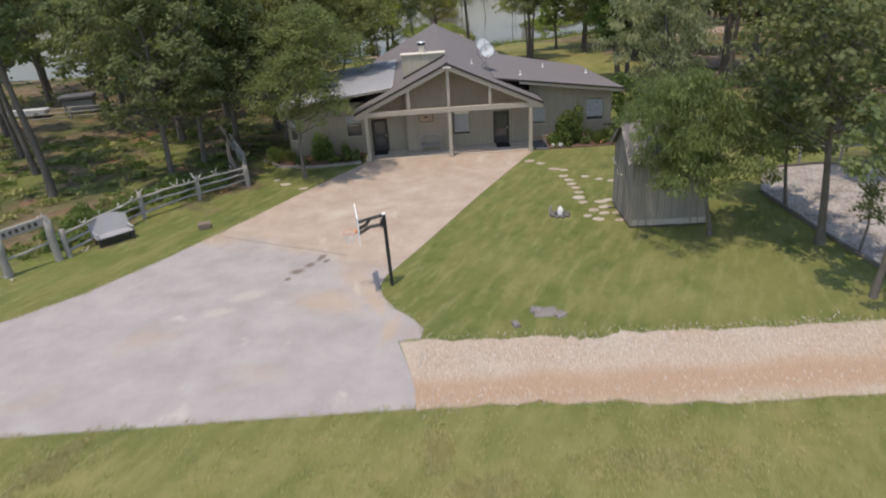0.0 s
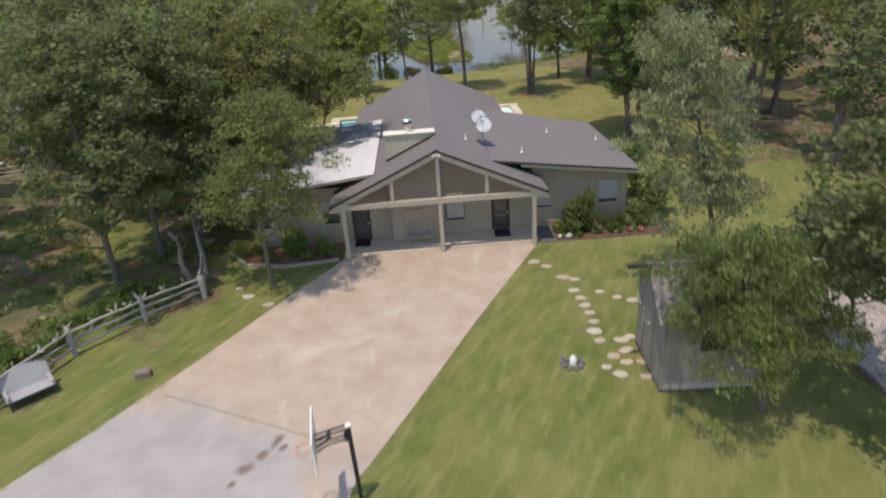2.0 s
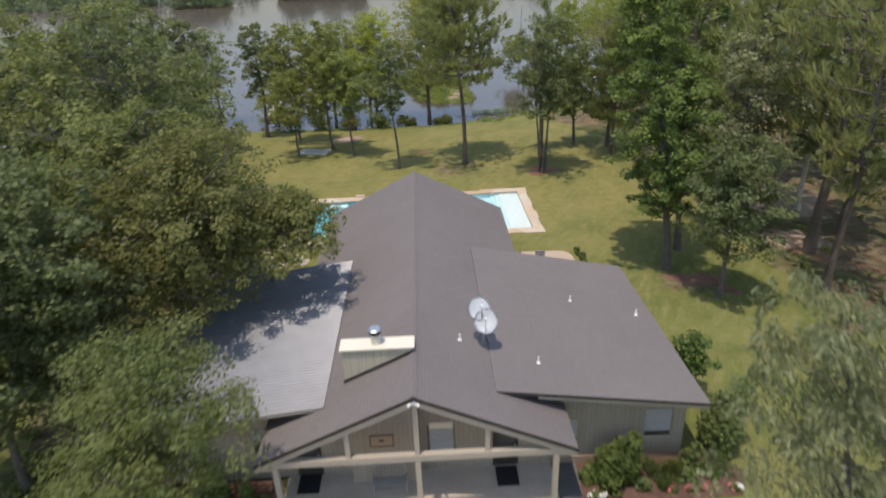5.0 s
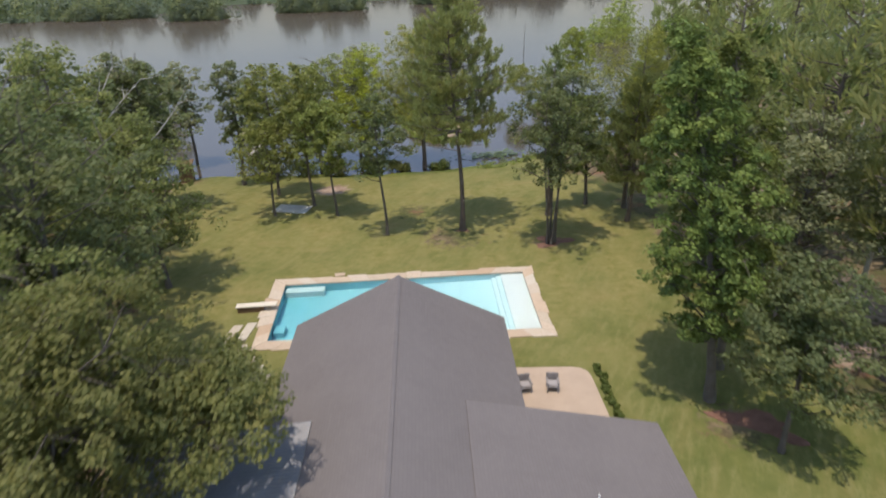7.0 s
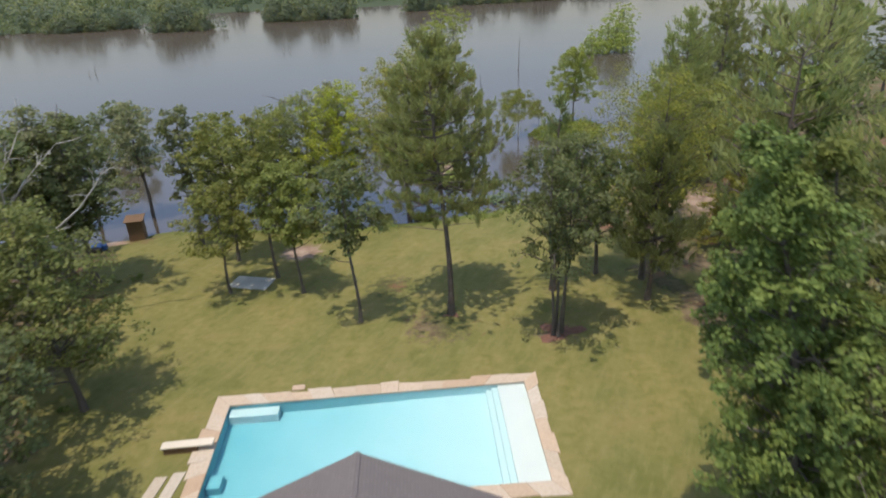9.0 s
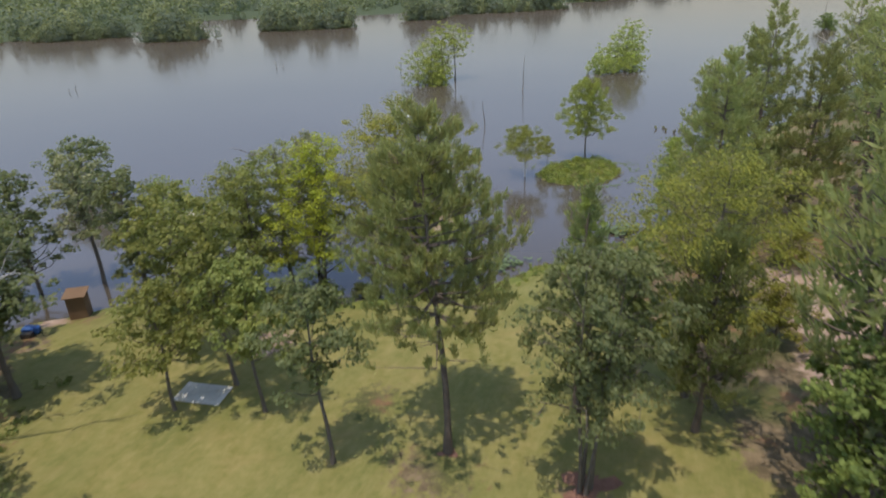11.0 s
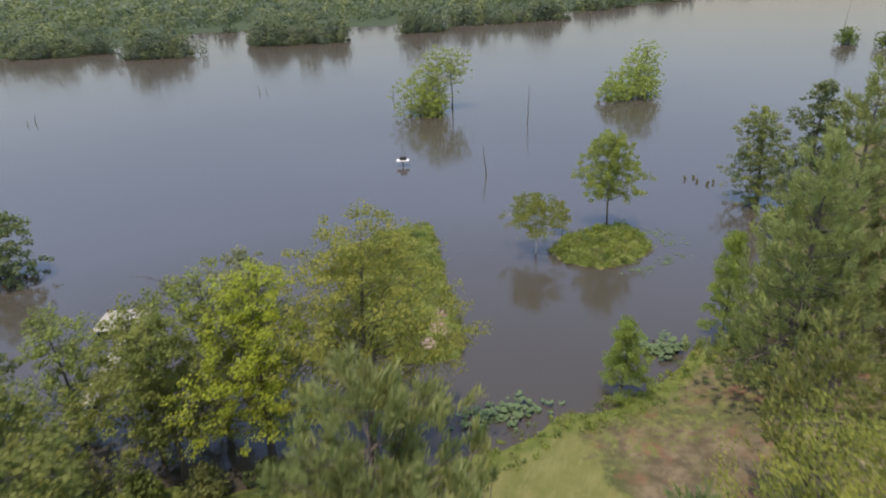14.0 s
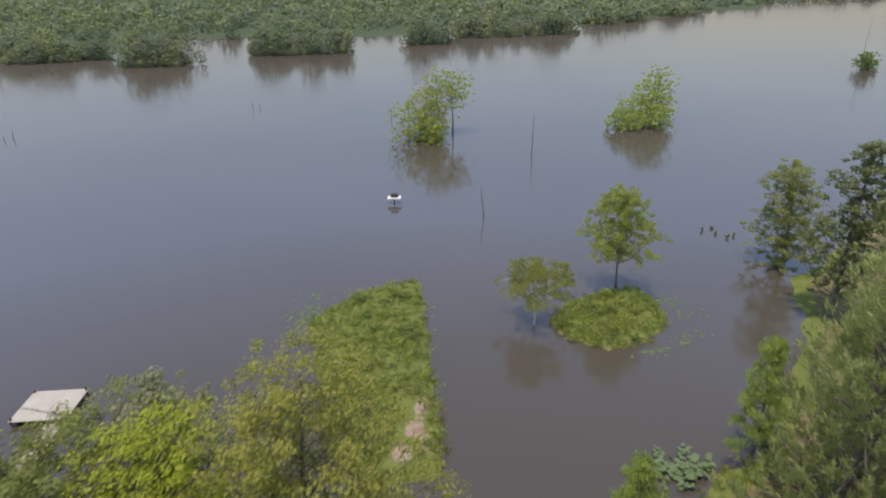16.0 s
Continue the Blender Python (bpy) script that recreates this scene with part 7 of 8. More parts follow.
# by the shed and the gravel yard
plant("young_tree", "feathery light green tree in front of the shed", 10.2, -14.9, "light", seed=21, height=6.9, radius=2.9, base=2.5, shape="umbrella", style="droop", clumps=115, leaves=270, size=0.112, thick=0.6, bend=(-1.8, -0.1))
plant("young_tree", "small green tree beside the gravel yard", 15.01, -12.16, "oak", seed=22, height=6.7, radius=2.8, base=2.6, clumps=75, leaves=80, size=0.18, thick=0.6, bend=(-1.3, 0))
plant("yard_tree", "grey trunked tree at the gravel yard edge", 14.19, -16.36, "oak", seed=23, height=10.4, radius=3.3, base=4.8, clumps=95, leaves=85, size=0.20, bend=(-2.0, 0), thick=0.9)
plant("sapling", "thin sapling beside the gravel yard", 14.98, -17.56, "oak", seed=24, height=3.0, radius=0.7, base=1.3, clumps=16, leaves=40, size=0.14, thick=0.5)
plant("yard_tree", "leaning grey tree beside the gravel yard", 13.32, -20.78, "oak", seed=25, height=9.3, radius=2.6, base=3.9, clumps=60, leaves=85, size=0.19, bend=(0.9, 0.2), thick=0.7)
plant("grey_tree", "tall grey green tree standing alone on the lawn", 12.5, -5.85, "grey", seed=26, height=12.4, radius=3.2, base=3.0, shape="umbrella", style="droop", clumps=135, leaves=130, size=0.15, thick=0.6, bend=(-2.5, 0.3))
plant("tall_tree", "tall dark green tree behind the gravel yard", 23.86, -1.82, "oak", seed=27, height=15.9, radius=4.6, base=4.6, clumps=110, leaves=90, size=0.26)
plant("tall_tree", "tall dark green tree behind the gravel yard", 21.41, -10.51, "oak", seed=28, height=12.7, radius=3.8, base=4.9, clumps=90, leaves=85, size=0.24)
bush("tall_shrub", "loose tall shrub with pale stems at the wing corner", (12.98, 2.65, 0), 1.35, 1.2, 3.9, "light", 2600, 0.15, 31)
plant("side_shrub", "dark green tree beside the wing", 12.73, 6.33, "shrub", seed=32, height=3.6, radius=1.2, base=0.4, clumps=50, leaves=60, size=0.16, thick=0.5)

# behind the house
plant("sweetgum_tree", "tall bright green sweetgum with tiered branches", 16.6, 19.4, "gum", seed=41, height=20.0, radius=3.6, base=2.8, shape="tall", clumps=185, leaves=195, size=0.17, thick=0.8, bend=(-3.6, 1.6))
plant("sweetgum_tree", "second bright green sweetgum grown close to the first", 18.3, 22.2, "gum", seed=141, height=19.4, radius=3.2, base=3.4, shape="tall", clumps=130, leaves=170, size=0.17, thick=0.7, bend=(-2.3, 0.0))
plant("oak_tree", "rounded green oak beside the sweetgum", 18.43, 15.38, "oak", seed=42, height=10.5, radius=3.2, base=2.6, clumps=110, leaves=149, size=0.17, thick=0.8, bend=(-0.27, 0.18))
plant("tree_clump", "clump of slim trunks rising from red mulch", 11.84, 40.93, "oak", seed=43, height=14.6, radius=3.6, base=5.4, clumps=140, leaves=95, size=0.20, stems=4, thick=1.0, flat=0.6, spread=1.15)
plant("tall_pine", "tall straight pine with a bare trunk", 4.64, 44.4, "pine", seed=44, height=19.2, radius=6.0, base=8.6, shape="dome", style="needle", clumps=260, leaves=175, size=0.24, wood=BARK_PINE, bend=(-1.0, 3.4), thick=0.75, spread=1.5)
plant("slender_tree", "slender crooked tree on the back lawn", -2.23, 43.94, "oak", seed=45, height=12.6, radius=2.9, base=5.3, clumps=65, leaves=80, size=0.22, bend=(-0.48, 0.24), thick=0.6)
plant("slender_tree", "slender tree on the back lawn", -7.32, 48.98, "shore", seed=46, height=11.3, radius=3.2, base=4.2, clumps=80, leaves=80, size=0.22, thick=0.6, bend=(-0.15, 0.3))
plant("slender_tree", "leaning tree on the back lawn", -9.98, 52.3, "shore", seed=47, height=14.3, radius=3.7, base=5.4, clumps=100, leaves=80, size=0.24, bend=(-0.48, 0.36), thick=0.6)
plant("slender_tree", "low branching tree on the back lawn", -13.29, 49.77, "shore", seed=48, height=9.5, radius=3.5, base=3.6, clumps=80, leaves=75, size=0.22, bend=(-0.36, 0.24), thick=0.7)
plant("slender_tree", "slim tree near the shore", -14.44, 56.88, "shore", seed=49, height=14, radius=3.6, base=5.6, clumps=90, leaves=75, size=0.25, thick=0.6, bend=(0, 0.3))
plant("dark_pine", "dark dense pine at the lawn edge", 19.9, 45.2, "pine_d", seed=50, height=13.0, radius=3.9, base=3.4, shape="dome", style="needle", clumps=125, leaves=115, size=0.27, wood=BARK_PINE, spread=1.5)
plant("dark_pine", "young pine behind the tree clump", 12.9, 47.5, "pine_d", seed=51, height=15.0, radius=2.6, base=6.5, shape="cone", style="needle", clumps=75, leaves=75, size=0.27, wood=BARK_PINE, spread=1.3)
plant("leafy_tree", "leafy green tree beside the lawn", 17, 49.83, "light", seed=52, height=10.9, radius=2.9, base=3.0, clumps=90, leaves=85, size=0.24)
plant("oak_tree", "airy grey green oak with bare limbs behind the sweetgum", 23.2, 25.4, "grey", seed=142, height=14.5, radius=4.4, base=4.0, clumps=110, leaves=110, size=0.19, bare=7)
plant("leafy_tree", "leafy green tree beside the lawn", 22.89, 35.86, "gum", seed=53, height=12.3, radius=3.6, base=3.4, clumps=90, leaves=80, size=0.26)
plant("olive_tree", "tall airy yellow olive tree with a flat spreading crown", 20.6, 48.6, "olive", seed=54, height=17.2, radius=7.0, base=7.6, shape="umbrella", clumps=150, leaves=160, size=0.13, thick=0.8, bend=(0.6, -0.4), spread=1.2)
plant("young_pine", "olive green young pine above the bank", 26.0, 60.0, "pine_o", seed=55, height=12.0, radius=4.2, base=3.6, shape="pine", style="needle", clumps=110, leaves=80, size=0.30, wood=BARK_PINE)
plant("olive_scrub", "yellow olive scrub tree on bare soil", 29.5, 54.0, "olive", seed=91, height=5.2, radius=2.8, base=0.6, shape="umbrella", clumps=70, leaves=90, size=0.18)
plant("olive_scrub", "yellow olive scrub tree on bare soil", 37.5, 67.0, "olive", seed=94, height=4.5, radius=2.6, base=0.5, shape="umbrella", clumps=60, leaves=90, size=0.18)
plant("shore_pine", "large grey green pine on the shore", 32.6, 73.2, "pine", seed=56, height=18.6, radius=7.4, base=0.8, shape="dome", style="needle", clumps=240, leaves=130, size=0.31, wood=BARK_PINE, spread=1.6)
plant("shore_pine", "large grey green pine on the shore", 39.8, 80.0, "pine", seed=57, height=22.6, radius=6.4, base=2.0, shape="dome", style="needle", clumps=200, leaves=120, size=0.31, wood=BARK_PINE, spread=1.6)
plant("shore_pine", "grey green pine leaning over the lake", 44.0, 77.0, "pine", seed=58, height=18.6, radius=5.4, base=1.6, shape="dome", style="needle", clumps=170, leaves=120, size=0.31, wood=BARK_PINE, spread=1.6)
plant("shore_tree", "tall dark green tree far along the shore", 49.6, 101.2, "oak", seed=59, height=19.4, radius=3.9, base=2.0, shape="tall", clumps=150, leaves=90, size=0.26, spread=1.3, flat=0.7)
plant("shore_tree", "tree with a narrow second crown at the water edge", 52.0, 114.8, "shore", seed=60, height=14.8, radius=4.8, base=0.3, shape="tall", clumps=130, leaves=150, size=0.2, bend=(-1.6, 0), spread=1.35, flat=0.75)
plant("cypress", "small feathery bright green cypress in the shallows", 20.26, 73.9, "cyp", seed=61, height=7.2, radius=2.7, base=0.9, shape="cone", clumps=70, leaves=210, size=0.13, wood=BARK, thick=0.6, style="droop")
plant("cypress", "feathery bright green cypress in the shallows", 31.5, 81.2, "cyp", seed=62, height=10.8, radius=2.9, base=1.3, shape="cone", clumps=95, leaves=210, size=0.13, thick=0.6, style="droop")
plant("yellow_tree", "bright yellow green tree at the water edge", -6.2, 69.2, "yellow", seed=63, height=16.0, radius=5.2, base=3.0, shape="round", clumps=150, leaves=150, size=0.16, bend=(0.9, -0.4), spread=1.3, flat=0.72)
plant("young_pine", "yellow green pine leaning over the water edge", 1.15, 68.4, "pine_y", seed=64, height=18.0, radius=6.6, base=5.6, shape="round", clumps=170, leaves=170, size=0.17, wood=BARK_PINE, bend=(0.3, 1.0), spread=1.3, flat=0.8)
plant("shore_tree", "grey green tree at the water edge", -9.8, 71.8, "shore", seed=65, height=15.6, radius=4.4, base=2.8, shape="round", clumps=100, leaves=110, size=0.19, bare=5, spread=1.3, flat=0.72)
plant("shore_tree", "grey olive tree at the water edge", -7.0, 72.6, "grey", seed=98, height=16.4, radius=3.6, base=5.0, clumps=90, leaves=85, size=0.23, spread=1.25, flat=0.72)
plant("shore_tree", "olive green tree leaning at the water edge", -11.6, 67.4, "shore", seed=95, height=13.2, radius=3.8, base=3.6, clumps=95, leaves=110, size=0.18, spread=1.3, flat=0.72)
plant("shore_tree", "green tree at the water edge", -13.6, 69.4, "shore", seed=66, height=13.3, radius=4.6, base=2.0, clumps=110, leaves=110, size=0.2, spread=1.3, flat=0.72)
plant("shore_tree", "green tree at the water edge", -20.2, 71.5, "shore", seed=67, height=12.5, radius=4.2, base=1.9, clumps=90, leaves=95, size=0.21, spread=1.25, flat=0.72)
plant("shore_tree", "green tree at the water edge", -19.6, 62.2, "oak", seed=68, height=14.2, radius=3.4, base=4.2, clumps=80, leaves=75, size=0.26)
plant("shore_tree", "grey green tree beside the hut", -28.6, 72.2, "grey", seed=69, height=14.9, radius=3.6, base=6.2, clumps=70, leaves=70, size=0.26)
plant("shore_tree", "green tree along the shore", -34.0, 70.5, "oak", seed=70, height=14.0, radius=3.8, base=4.1, clumps=90, leaves=70, size=0.28)
plant("shore_tree", "broad tree standing on a shore point", -43.8, 101.52, "oak", seed=71, height=10.1, radius=5.0, base=1.0, clumps=100, leaves=65, size=0.34, spread=1.3)
plant("islet_tree", "light green tree on the small islet", 28.99, 108.71, "lakeside", seed=72, height=12.4, radius=4.0, base=3.9, clumps=120, leaves=230, size=0.16, thick=0.6, spread=1.35, flat=0.8, style="droop", shape="round")
plant("islet_tree", "pale thin tree standing in the water", 18.59, 101.5, "willow", seed=73, height=9.0, radius=3.8, base=4.8, shape="umbrella", clumps=85, leaves=190, size=0.13, wood=BARK_PALE, thick=0.7, bend=(-0.6, 0), style="droop", spread=1.2)
plant("islet_tree", "thin bent tree standing in the water", 22.84, 107.16, "willow", seed=74, height=6.1, radius=1.7, base=3.2, shape="umbrella", clumps=28, leaves=110, size=0.14, wood=BARK_PALE, thick=0.5, bend=(-0.48, 0))

# woods to either side, from a few grown kinds
KINDS = [("oak", dict(seed=81, height=13.5, radius=4.4, base=3.6, clumps=62, leaves=48, size=0.37), BARK, "dark green broadleaf tree in the woods"),
         ("brown", dict(seed=82, height=12.5, radius=4.2, base=3.4, clumps=60, leaves=48, size=0.37), BARK, "olive broadleaf tree in the woods"),
         ("pine", dict(seed=83, height=17.0, radius=3.9, base=6.0, shape="pine", style="needle", clumps=80, leaves=36, size=0.44), BARK_PINE, "grey green pine in the woods"),
         ("gum", dict(seed=84, height=14.5, radius=3.7, base=3.5, shape="tall", clumps=62, leaves=54, size=0.35), BARK, "bright green tree in the woods"),
         ("grey", dict(seed=85, height=12.5, radius=3.6, base=4.2, clumps=60, leaves=50, size=0.30, bare=9), BARK_PALE, "grey green tree with bare limbs in the woods")]
WOODS = [(-42.0, 30.5), (-45.5, 37.0), (-36.2, 10.4), (-30.37, 22.47), (-27.1, 33.29), (-33.41, 30.21), (-37.86, 15.8), (-38.52, 36.97), (-31.05, 41.07), (-27.68, 49.62), (-33.92, 49.89), (-40.31, 46.9),
         (-44.88, 29.48), (-47.89, 41.71), (-32.64, 57.42), (-39.91, 58.85), (-48.45, 55.99), (-58.3, 49.85), (-67.65, 59.09), (-24.16, 22.83), (-28.8, 16.17), (25.2, 15.6), (26.4, 33.6), (24.6, 38.8),
         (27.19, 20.79), (30.44, 28.39), (25.76, 28.33), (31.15, 23.87), (33.62, 17.54), (28.12, 10.27), (33.25, 6.06), (38.01, 24.72), (36.94, 34.31), (31.66, 36.6), (27.34, 41.49), (46.56, 47.46),
         (45.55, 35.04), (43.82, 22.42), (53.12, 30.62), (54.09, 45.08), (51.31, 59.58), (46.22, 66.28), (48.81, 74.76), (56.37, 68.89), (58.41, 84.73), (64.38, 96.9), (68.43, 111.14), (62.47, 56.97),
         (71.45, 78.2), (77.65, 102.63), (81.84, 129.02), (93.17, 138.74), (88.95, 108.38)]


def plant_woods():
    first = {}
    g = np.random.default_rng(17)
    for i, (x, y) in enumerate(WOODS):
        k = int(g.choice(5, p=[0.46, 0.08, 0.22, 0.10, 0.14] if x > 20 else [0.58, 0.14, 0.14, 0.07, 0.07]))
        leaf, how, wood, label = KINDS[k]
        z = gz(x, y) - 0.1
        s = g.uniform(0.80, 1.12) * (1.22 if x < -24 and y > 26 else 1.18 if x > 22 and y > 8 else 1.0)
        m = Matrix.Translation((x, y, z)) @ pose(0, 0, 0, 0, 0, g.uniform(0, 360)) @ Matrix.Diagonal((s, s, s * g.uniform(0.9, 1.1), 1))
        if k not in first:
            first[k] = tree("woodland_tree", label, (x, y, z), leaf, wood, group="woodland trees", **how)
        else:
            copy_thing(first[k], m)


plant_woods()


for i, (x, y, r, h, leaf) in enumerate(((-13.5, 65.2, 2.2, 3.4, "gum"), (-9.4, 65.8, 2.0, 2.6, "brown"), (-5.6, 66.3, 1.8, 2.2, "gum"), (-1.8, 66.6, 1.6, 1.8, "brown"), (3.2, 67.3, 1.5, 1.6, "gum"), (-17.5, 66.0, 2.4, 4.0, "brown"))):
    bush("shore_shrub", "leafy shrub growing on the lake bank", (x, y, gz(x, y)), r, r * 0.8, h, leaf, 1300, 0.20, 600 + i, group="shore shrubs")


def undergrowth():
    """Low scrub in the woods and along the banks."""
    g = np.random.default_rng(23)
    spots = []
    while len(spots) < 330:
        x, y = g.uniform(-60, -12.6), g.uniform(-14, 56)
        if x < -13 - max(0, y) * 0.16 and not (-36 < x < -18 and 16 < y < 24 and g.random() < 0.7) and y > -14 + (x + 19) * -0.2 and (x < -19 or y > x * -0.4 - 7.2):
            spots.append((x, y, g.uniform(0.3, 0.9), g.uniform(0.2, 0.7), g.integers(0, 4)))
    while len(spots) < 620:
        x, y = g.uniform(-40, -12.4), g.uniform(-15, 13)
        if x < -13.2 and y > -14 + (x + 19) * -0.2 and (x < -19.5 or y > x * -0.4 - 9.0 + 2.6) and waves(np.array([x]), np.array([y]), 5, 61)[0] > -0.35:
            spots.append((x, y, g.uniform(0.5, 1.1), g.uniform(0.12, 0.32), g.integers(0, 4)))
    for i in range(170):
        x, y = g.uniform(25, 62), g.uniform(-4, 64)
        spots.append((x, y, g.uniform(0.4, 1.2), g.uniform(0.3, 1.1), g.integers(0, 4)))
    thicket = []
    for j in range(56):
        q = g.uniform(0, 1)
        (ax, ay), (bx, by) = POSTS[min(2, int(q * 3))], POSTS[min(2, int(q * 3)) + 1]
        u, off = q * 3 % 1, g.uniform(0.7, 3.6)
        x, y = ax + (bx - ax) * u - 0.82 * off, ay + (by - ay) * u + 0.57 * off
        v, f = bush_arrays(900 + j, g.uniform(0.6, 1.1), g.uniform(0.6, 1.1), g.uniform(0.4, 1.1), 240, 0.125, "blade" if j % 4 == 0 else "leaf")
        thicket.append((v + np.array([x, y, gz(x, y)]), f))
    tagged(part("thicket", mesh_of("thicket", *joined(thicket)), LEAF["shrub"]), "dark green weedy thicket behind the rail fence", "undergrowth", kind="stuff")
    for leafname, pick in (("shrub", 0), ("brown", 1), ("gum", 2), ("straw", 3)):
        bits = []
        for j, (x, y, r, h, k) in enumerate(spots):
            if k == pick and distance_to(LAKE_EDGE, np.array([x]), np.array([y]))[0] < -1.5:
                v, f = bush_arrays(400 + j, r, r, h, 85, 0.135, "blade" if j % 3 == 0 else "leaf")
                bits.append((v + np.array([x, y, gz(x, y)]), f))
        tagged(part("undergrowth", mesh_of("undergrowth", *joined(bits)), LEAF[leafname]), "low scrub and weeds growing under the trees", "undergrowth", kind="stuff")


undergrowth()


def marsh():
    """Reeds and broad leaves on the spit, the islet and the bank; lily pads on the water."""
    g = np.random.default_rng(29)
    for leafname, share in (("lily", 0.46), ("lakeside", 0.24), ("gum", 0.14), ("straw", 0.16)):
        bits = []
        n = int(1900 * share)
        xs = np.concatenate([g.uniform(-8, 9, n), g.uniform(18.5, 33, n // 2), g.uniform(8, 36, n // 2)])
        ys = np.concatenate([g.uniform(78, 112, n), g.uniform(95.5, 110, n // 2), g.uniform(64, 86, n // 2)])
        e = np.maximum(distance_to(SPIT, xs, ys), distance_to(ISLET, xs, ys))
        bank = -distance_to(LAKE_EDGE, xs, ys)
        ok = (e > 0.0) | ((bank > -0.3) & (bank < 2.8) & (xs > 8))
        bald = (np.hypot((xs - 5.9) / 1.2, (ys - 85.3) / 4.0) < 1) | (np.hypot((xs - 4.7) / 1.0, (ys - 81.3) / 1.5) < 1)
        for j in np.nonzero(ok & ~bald)[0]:
            x, y = xs[j], ys[j]
            v, f = bush_arrays(1000 + j, g.uniform(0.4, 0.9), g.uniform(0.4, 0.9), g.uniform(0.20, 0.85) * (1.0 + 0.6 * waves(xs[j:j + 1], ys[j:j + 1], 4, 71)[0]), 52, 0.12, "blade" if leafname == "straw" or j % 3 == 0 else "leaf")
            bits.append((v + np.array([x, y, max(gz(x, y), WATER)]), f))
        if leafname in ("gum", "lakeside"):
            for j in range(26):
                x, y = (g.uniform(-5, 8), g.uniform(80, 111)) if j < 16 else (g.uniform(21, 32), g.uniform(97, 109))
                p = np.array([x]), np.array([y])
                if max(distance_to(SPIT, *p)[0], distance_to(ISLET, *p)[0]) > 0.7 and not (x > 4.2 and y < 89):
                    v, f = bush_arrays(1900 + j, g.uniform(0.8, 1.5), g.uniform(0.8, 1.4), g.uniform(0.7, 1.3), 300, 0.13)
                    bits.append((v + np.array([x, y, gz(x, y)]), f))
        tagged(part("marsh_plants", mesh_of("marsh", *joined(bits)), LEAF[leafname]), "lush marsh plants along the water edge", "marsh plants", kind="stuff")
    v, f = [], []
    k = 0
    while k < 520:
        c = int(g.integers(0, 5))
        if c == 0:
            x, y = 6.0 + g.normal(0, 1.0) + 0.4, g.uniform(88, 112)
            x = x if y < 108 else g.uniform(-6, 6)
        elif c == 1:
            a = float(g.choice([-1.35, -0.75, 0.05, 0.45, 2.6])) + g.normal(0, 0.16)
            x, y = 27.1 + (6.9 + abs(g.normal(0, 1.6))) * math.cos(a), 103.0 + (7.0 + abs(g.normal(0, 0.9))) * math.sin(a)
        elif c == 2:
            x, y = 10.3 + g.normal(0, 2.2), 71.9 + g.normal(0, 0.8)
        elif c == 3:
            x, y = 26.0 + g.normal(0, 1.4), 79.6 + g.normal(0, 1.0)
        else:
            x, y = -6 + g.normal(0, 1.3), 103.5 + g.normal(0, 2.5)
        p = np.array([x]), np.array([y])
        if distance_to(SPIT, *p)[0] > -0.2 or distance_to(ISLET, *p)[0] > -0.2 or distance_to(LAKE_EDGE, *p)[0] < 0.4:
            continue
        r = g.uniform(0.16, 0.36) if c in (2, 3) else g.uniform(0.10, 0.24)
        a = np.arange(7) / 8 * 6.283 + g.uniform(0, 6.28)
        n = len(v)
        lift, tip = (g.uniform(0.0, 0.5), r * g.normal(0, 0.35)) if c in (2, 3) else (0.0, 0.0)
        v += [(x, y, WATER + 0.012 + lift)] + [(x + r * math.cos(t), y + r * math.sin(t), WATER + 0.02 + lift + g.uniform(0, 0.03) + tip * math.cos(t)) for t in a]
        f += [(n, n + i, n + i + 1) for i in range(1, 7)]
        k += 1
    lil = plain("lily pad green", (0.110, 0.155, 0.072), 0.75, vary=0.35, spec=0.2)
    tagged(part("lily_pads", mesh_of("pads", np.array(v), np.array(f)), lil), "pale lily pads floating beside the islet and spit", "lily pads", kind="stuff")


marsh()


# ---- out on the lake ----
def lake_bush(name, label, x, y, lumps, leaf, seed, size=0.6):
    ob = thing(name, label, "bush island", (x, y, WATER))
    bits, stems = [], []
    for i, (dx, dy, r, h, low) in enumerate(lumps):
        wood, leaves = grow(seed + i, h, r * 1.18, low, clumps=int(30 + 6 * r), leaves=68, size=size * 0.47, thick=0.8, spread=1.45, flat=0.9)
        off = np.array([dx, dy, 0.0])
        bits.append((leaves[0] + off, leaves[1]))
        stems.append((wood[0] + off, wood[1]))
    part("stems", mesh_of("stems", *joined(stems)), BARK, ob)
    part("foliage", mesh_of("foliage", *joined(bits)), LEAF[leaf], ob)


lake_bush("lake_bush", "wide green willow bush standing in the lake", 6.0, 187.0, ((-2.6, -0.5, 4.9, 9.6, -0.6), (2.6, 1, 4.4, 8.0, -0.6), (4.0, 5, 5.4, 15.0, 3), (7.6, 7, 4.6, 14.6, 6.5), (1.0, -2, 3.6, 5, -0.4), (1.2, 2.5, 4.8, 12.0, -0.5), (3.4, -1.5, 3.2, 4.2, -0.4)), "lakeside", 500)
lake_bush("lake_bush", "tall green bush standing in the lake", 60.0, 197.5, ((-5.5, -3, 3.8, 4.6, -0.5), (-2.5, -1, 4.4, 7.0, -0.5), (1.0, 2, 5.4, 10.5, -0.5), (4.5, 5, 5.2, 12.6, -0.4), (6.8, 8, 4.0, 14, 0.5), (2.5, -2, 3.8, 5.4, -0.4), (5.6, 2, 3.8, 7.6, -0.4)), "lakeside", 520)
lake_bush("lake_bush", "small far bush standing in the lake", 180.06, 293.9, ((0, 0, 4.4, 7, 0.2), (4, 4, 3, 5, 0.1)), "gum", 540, 0.8)
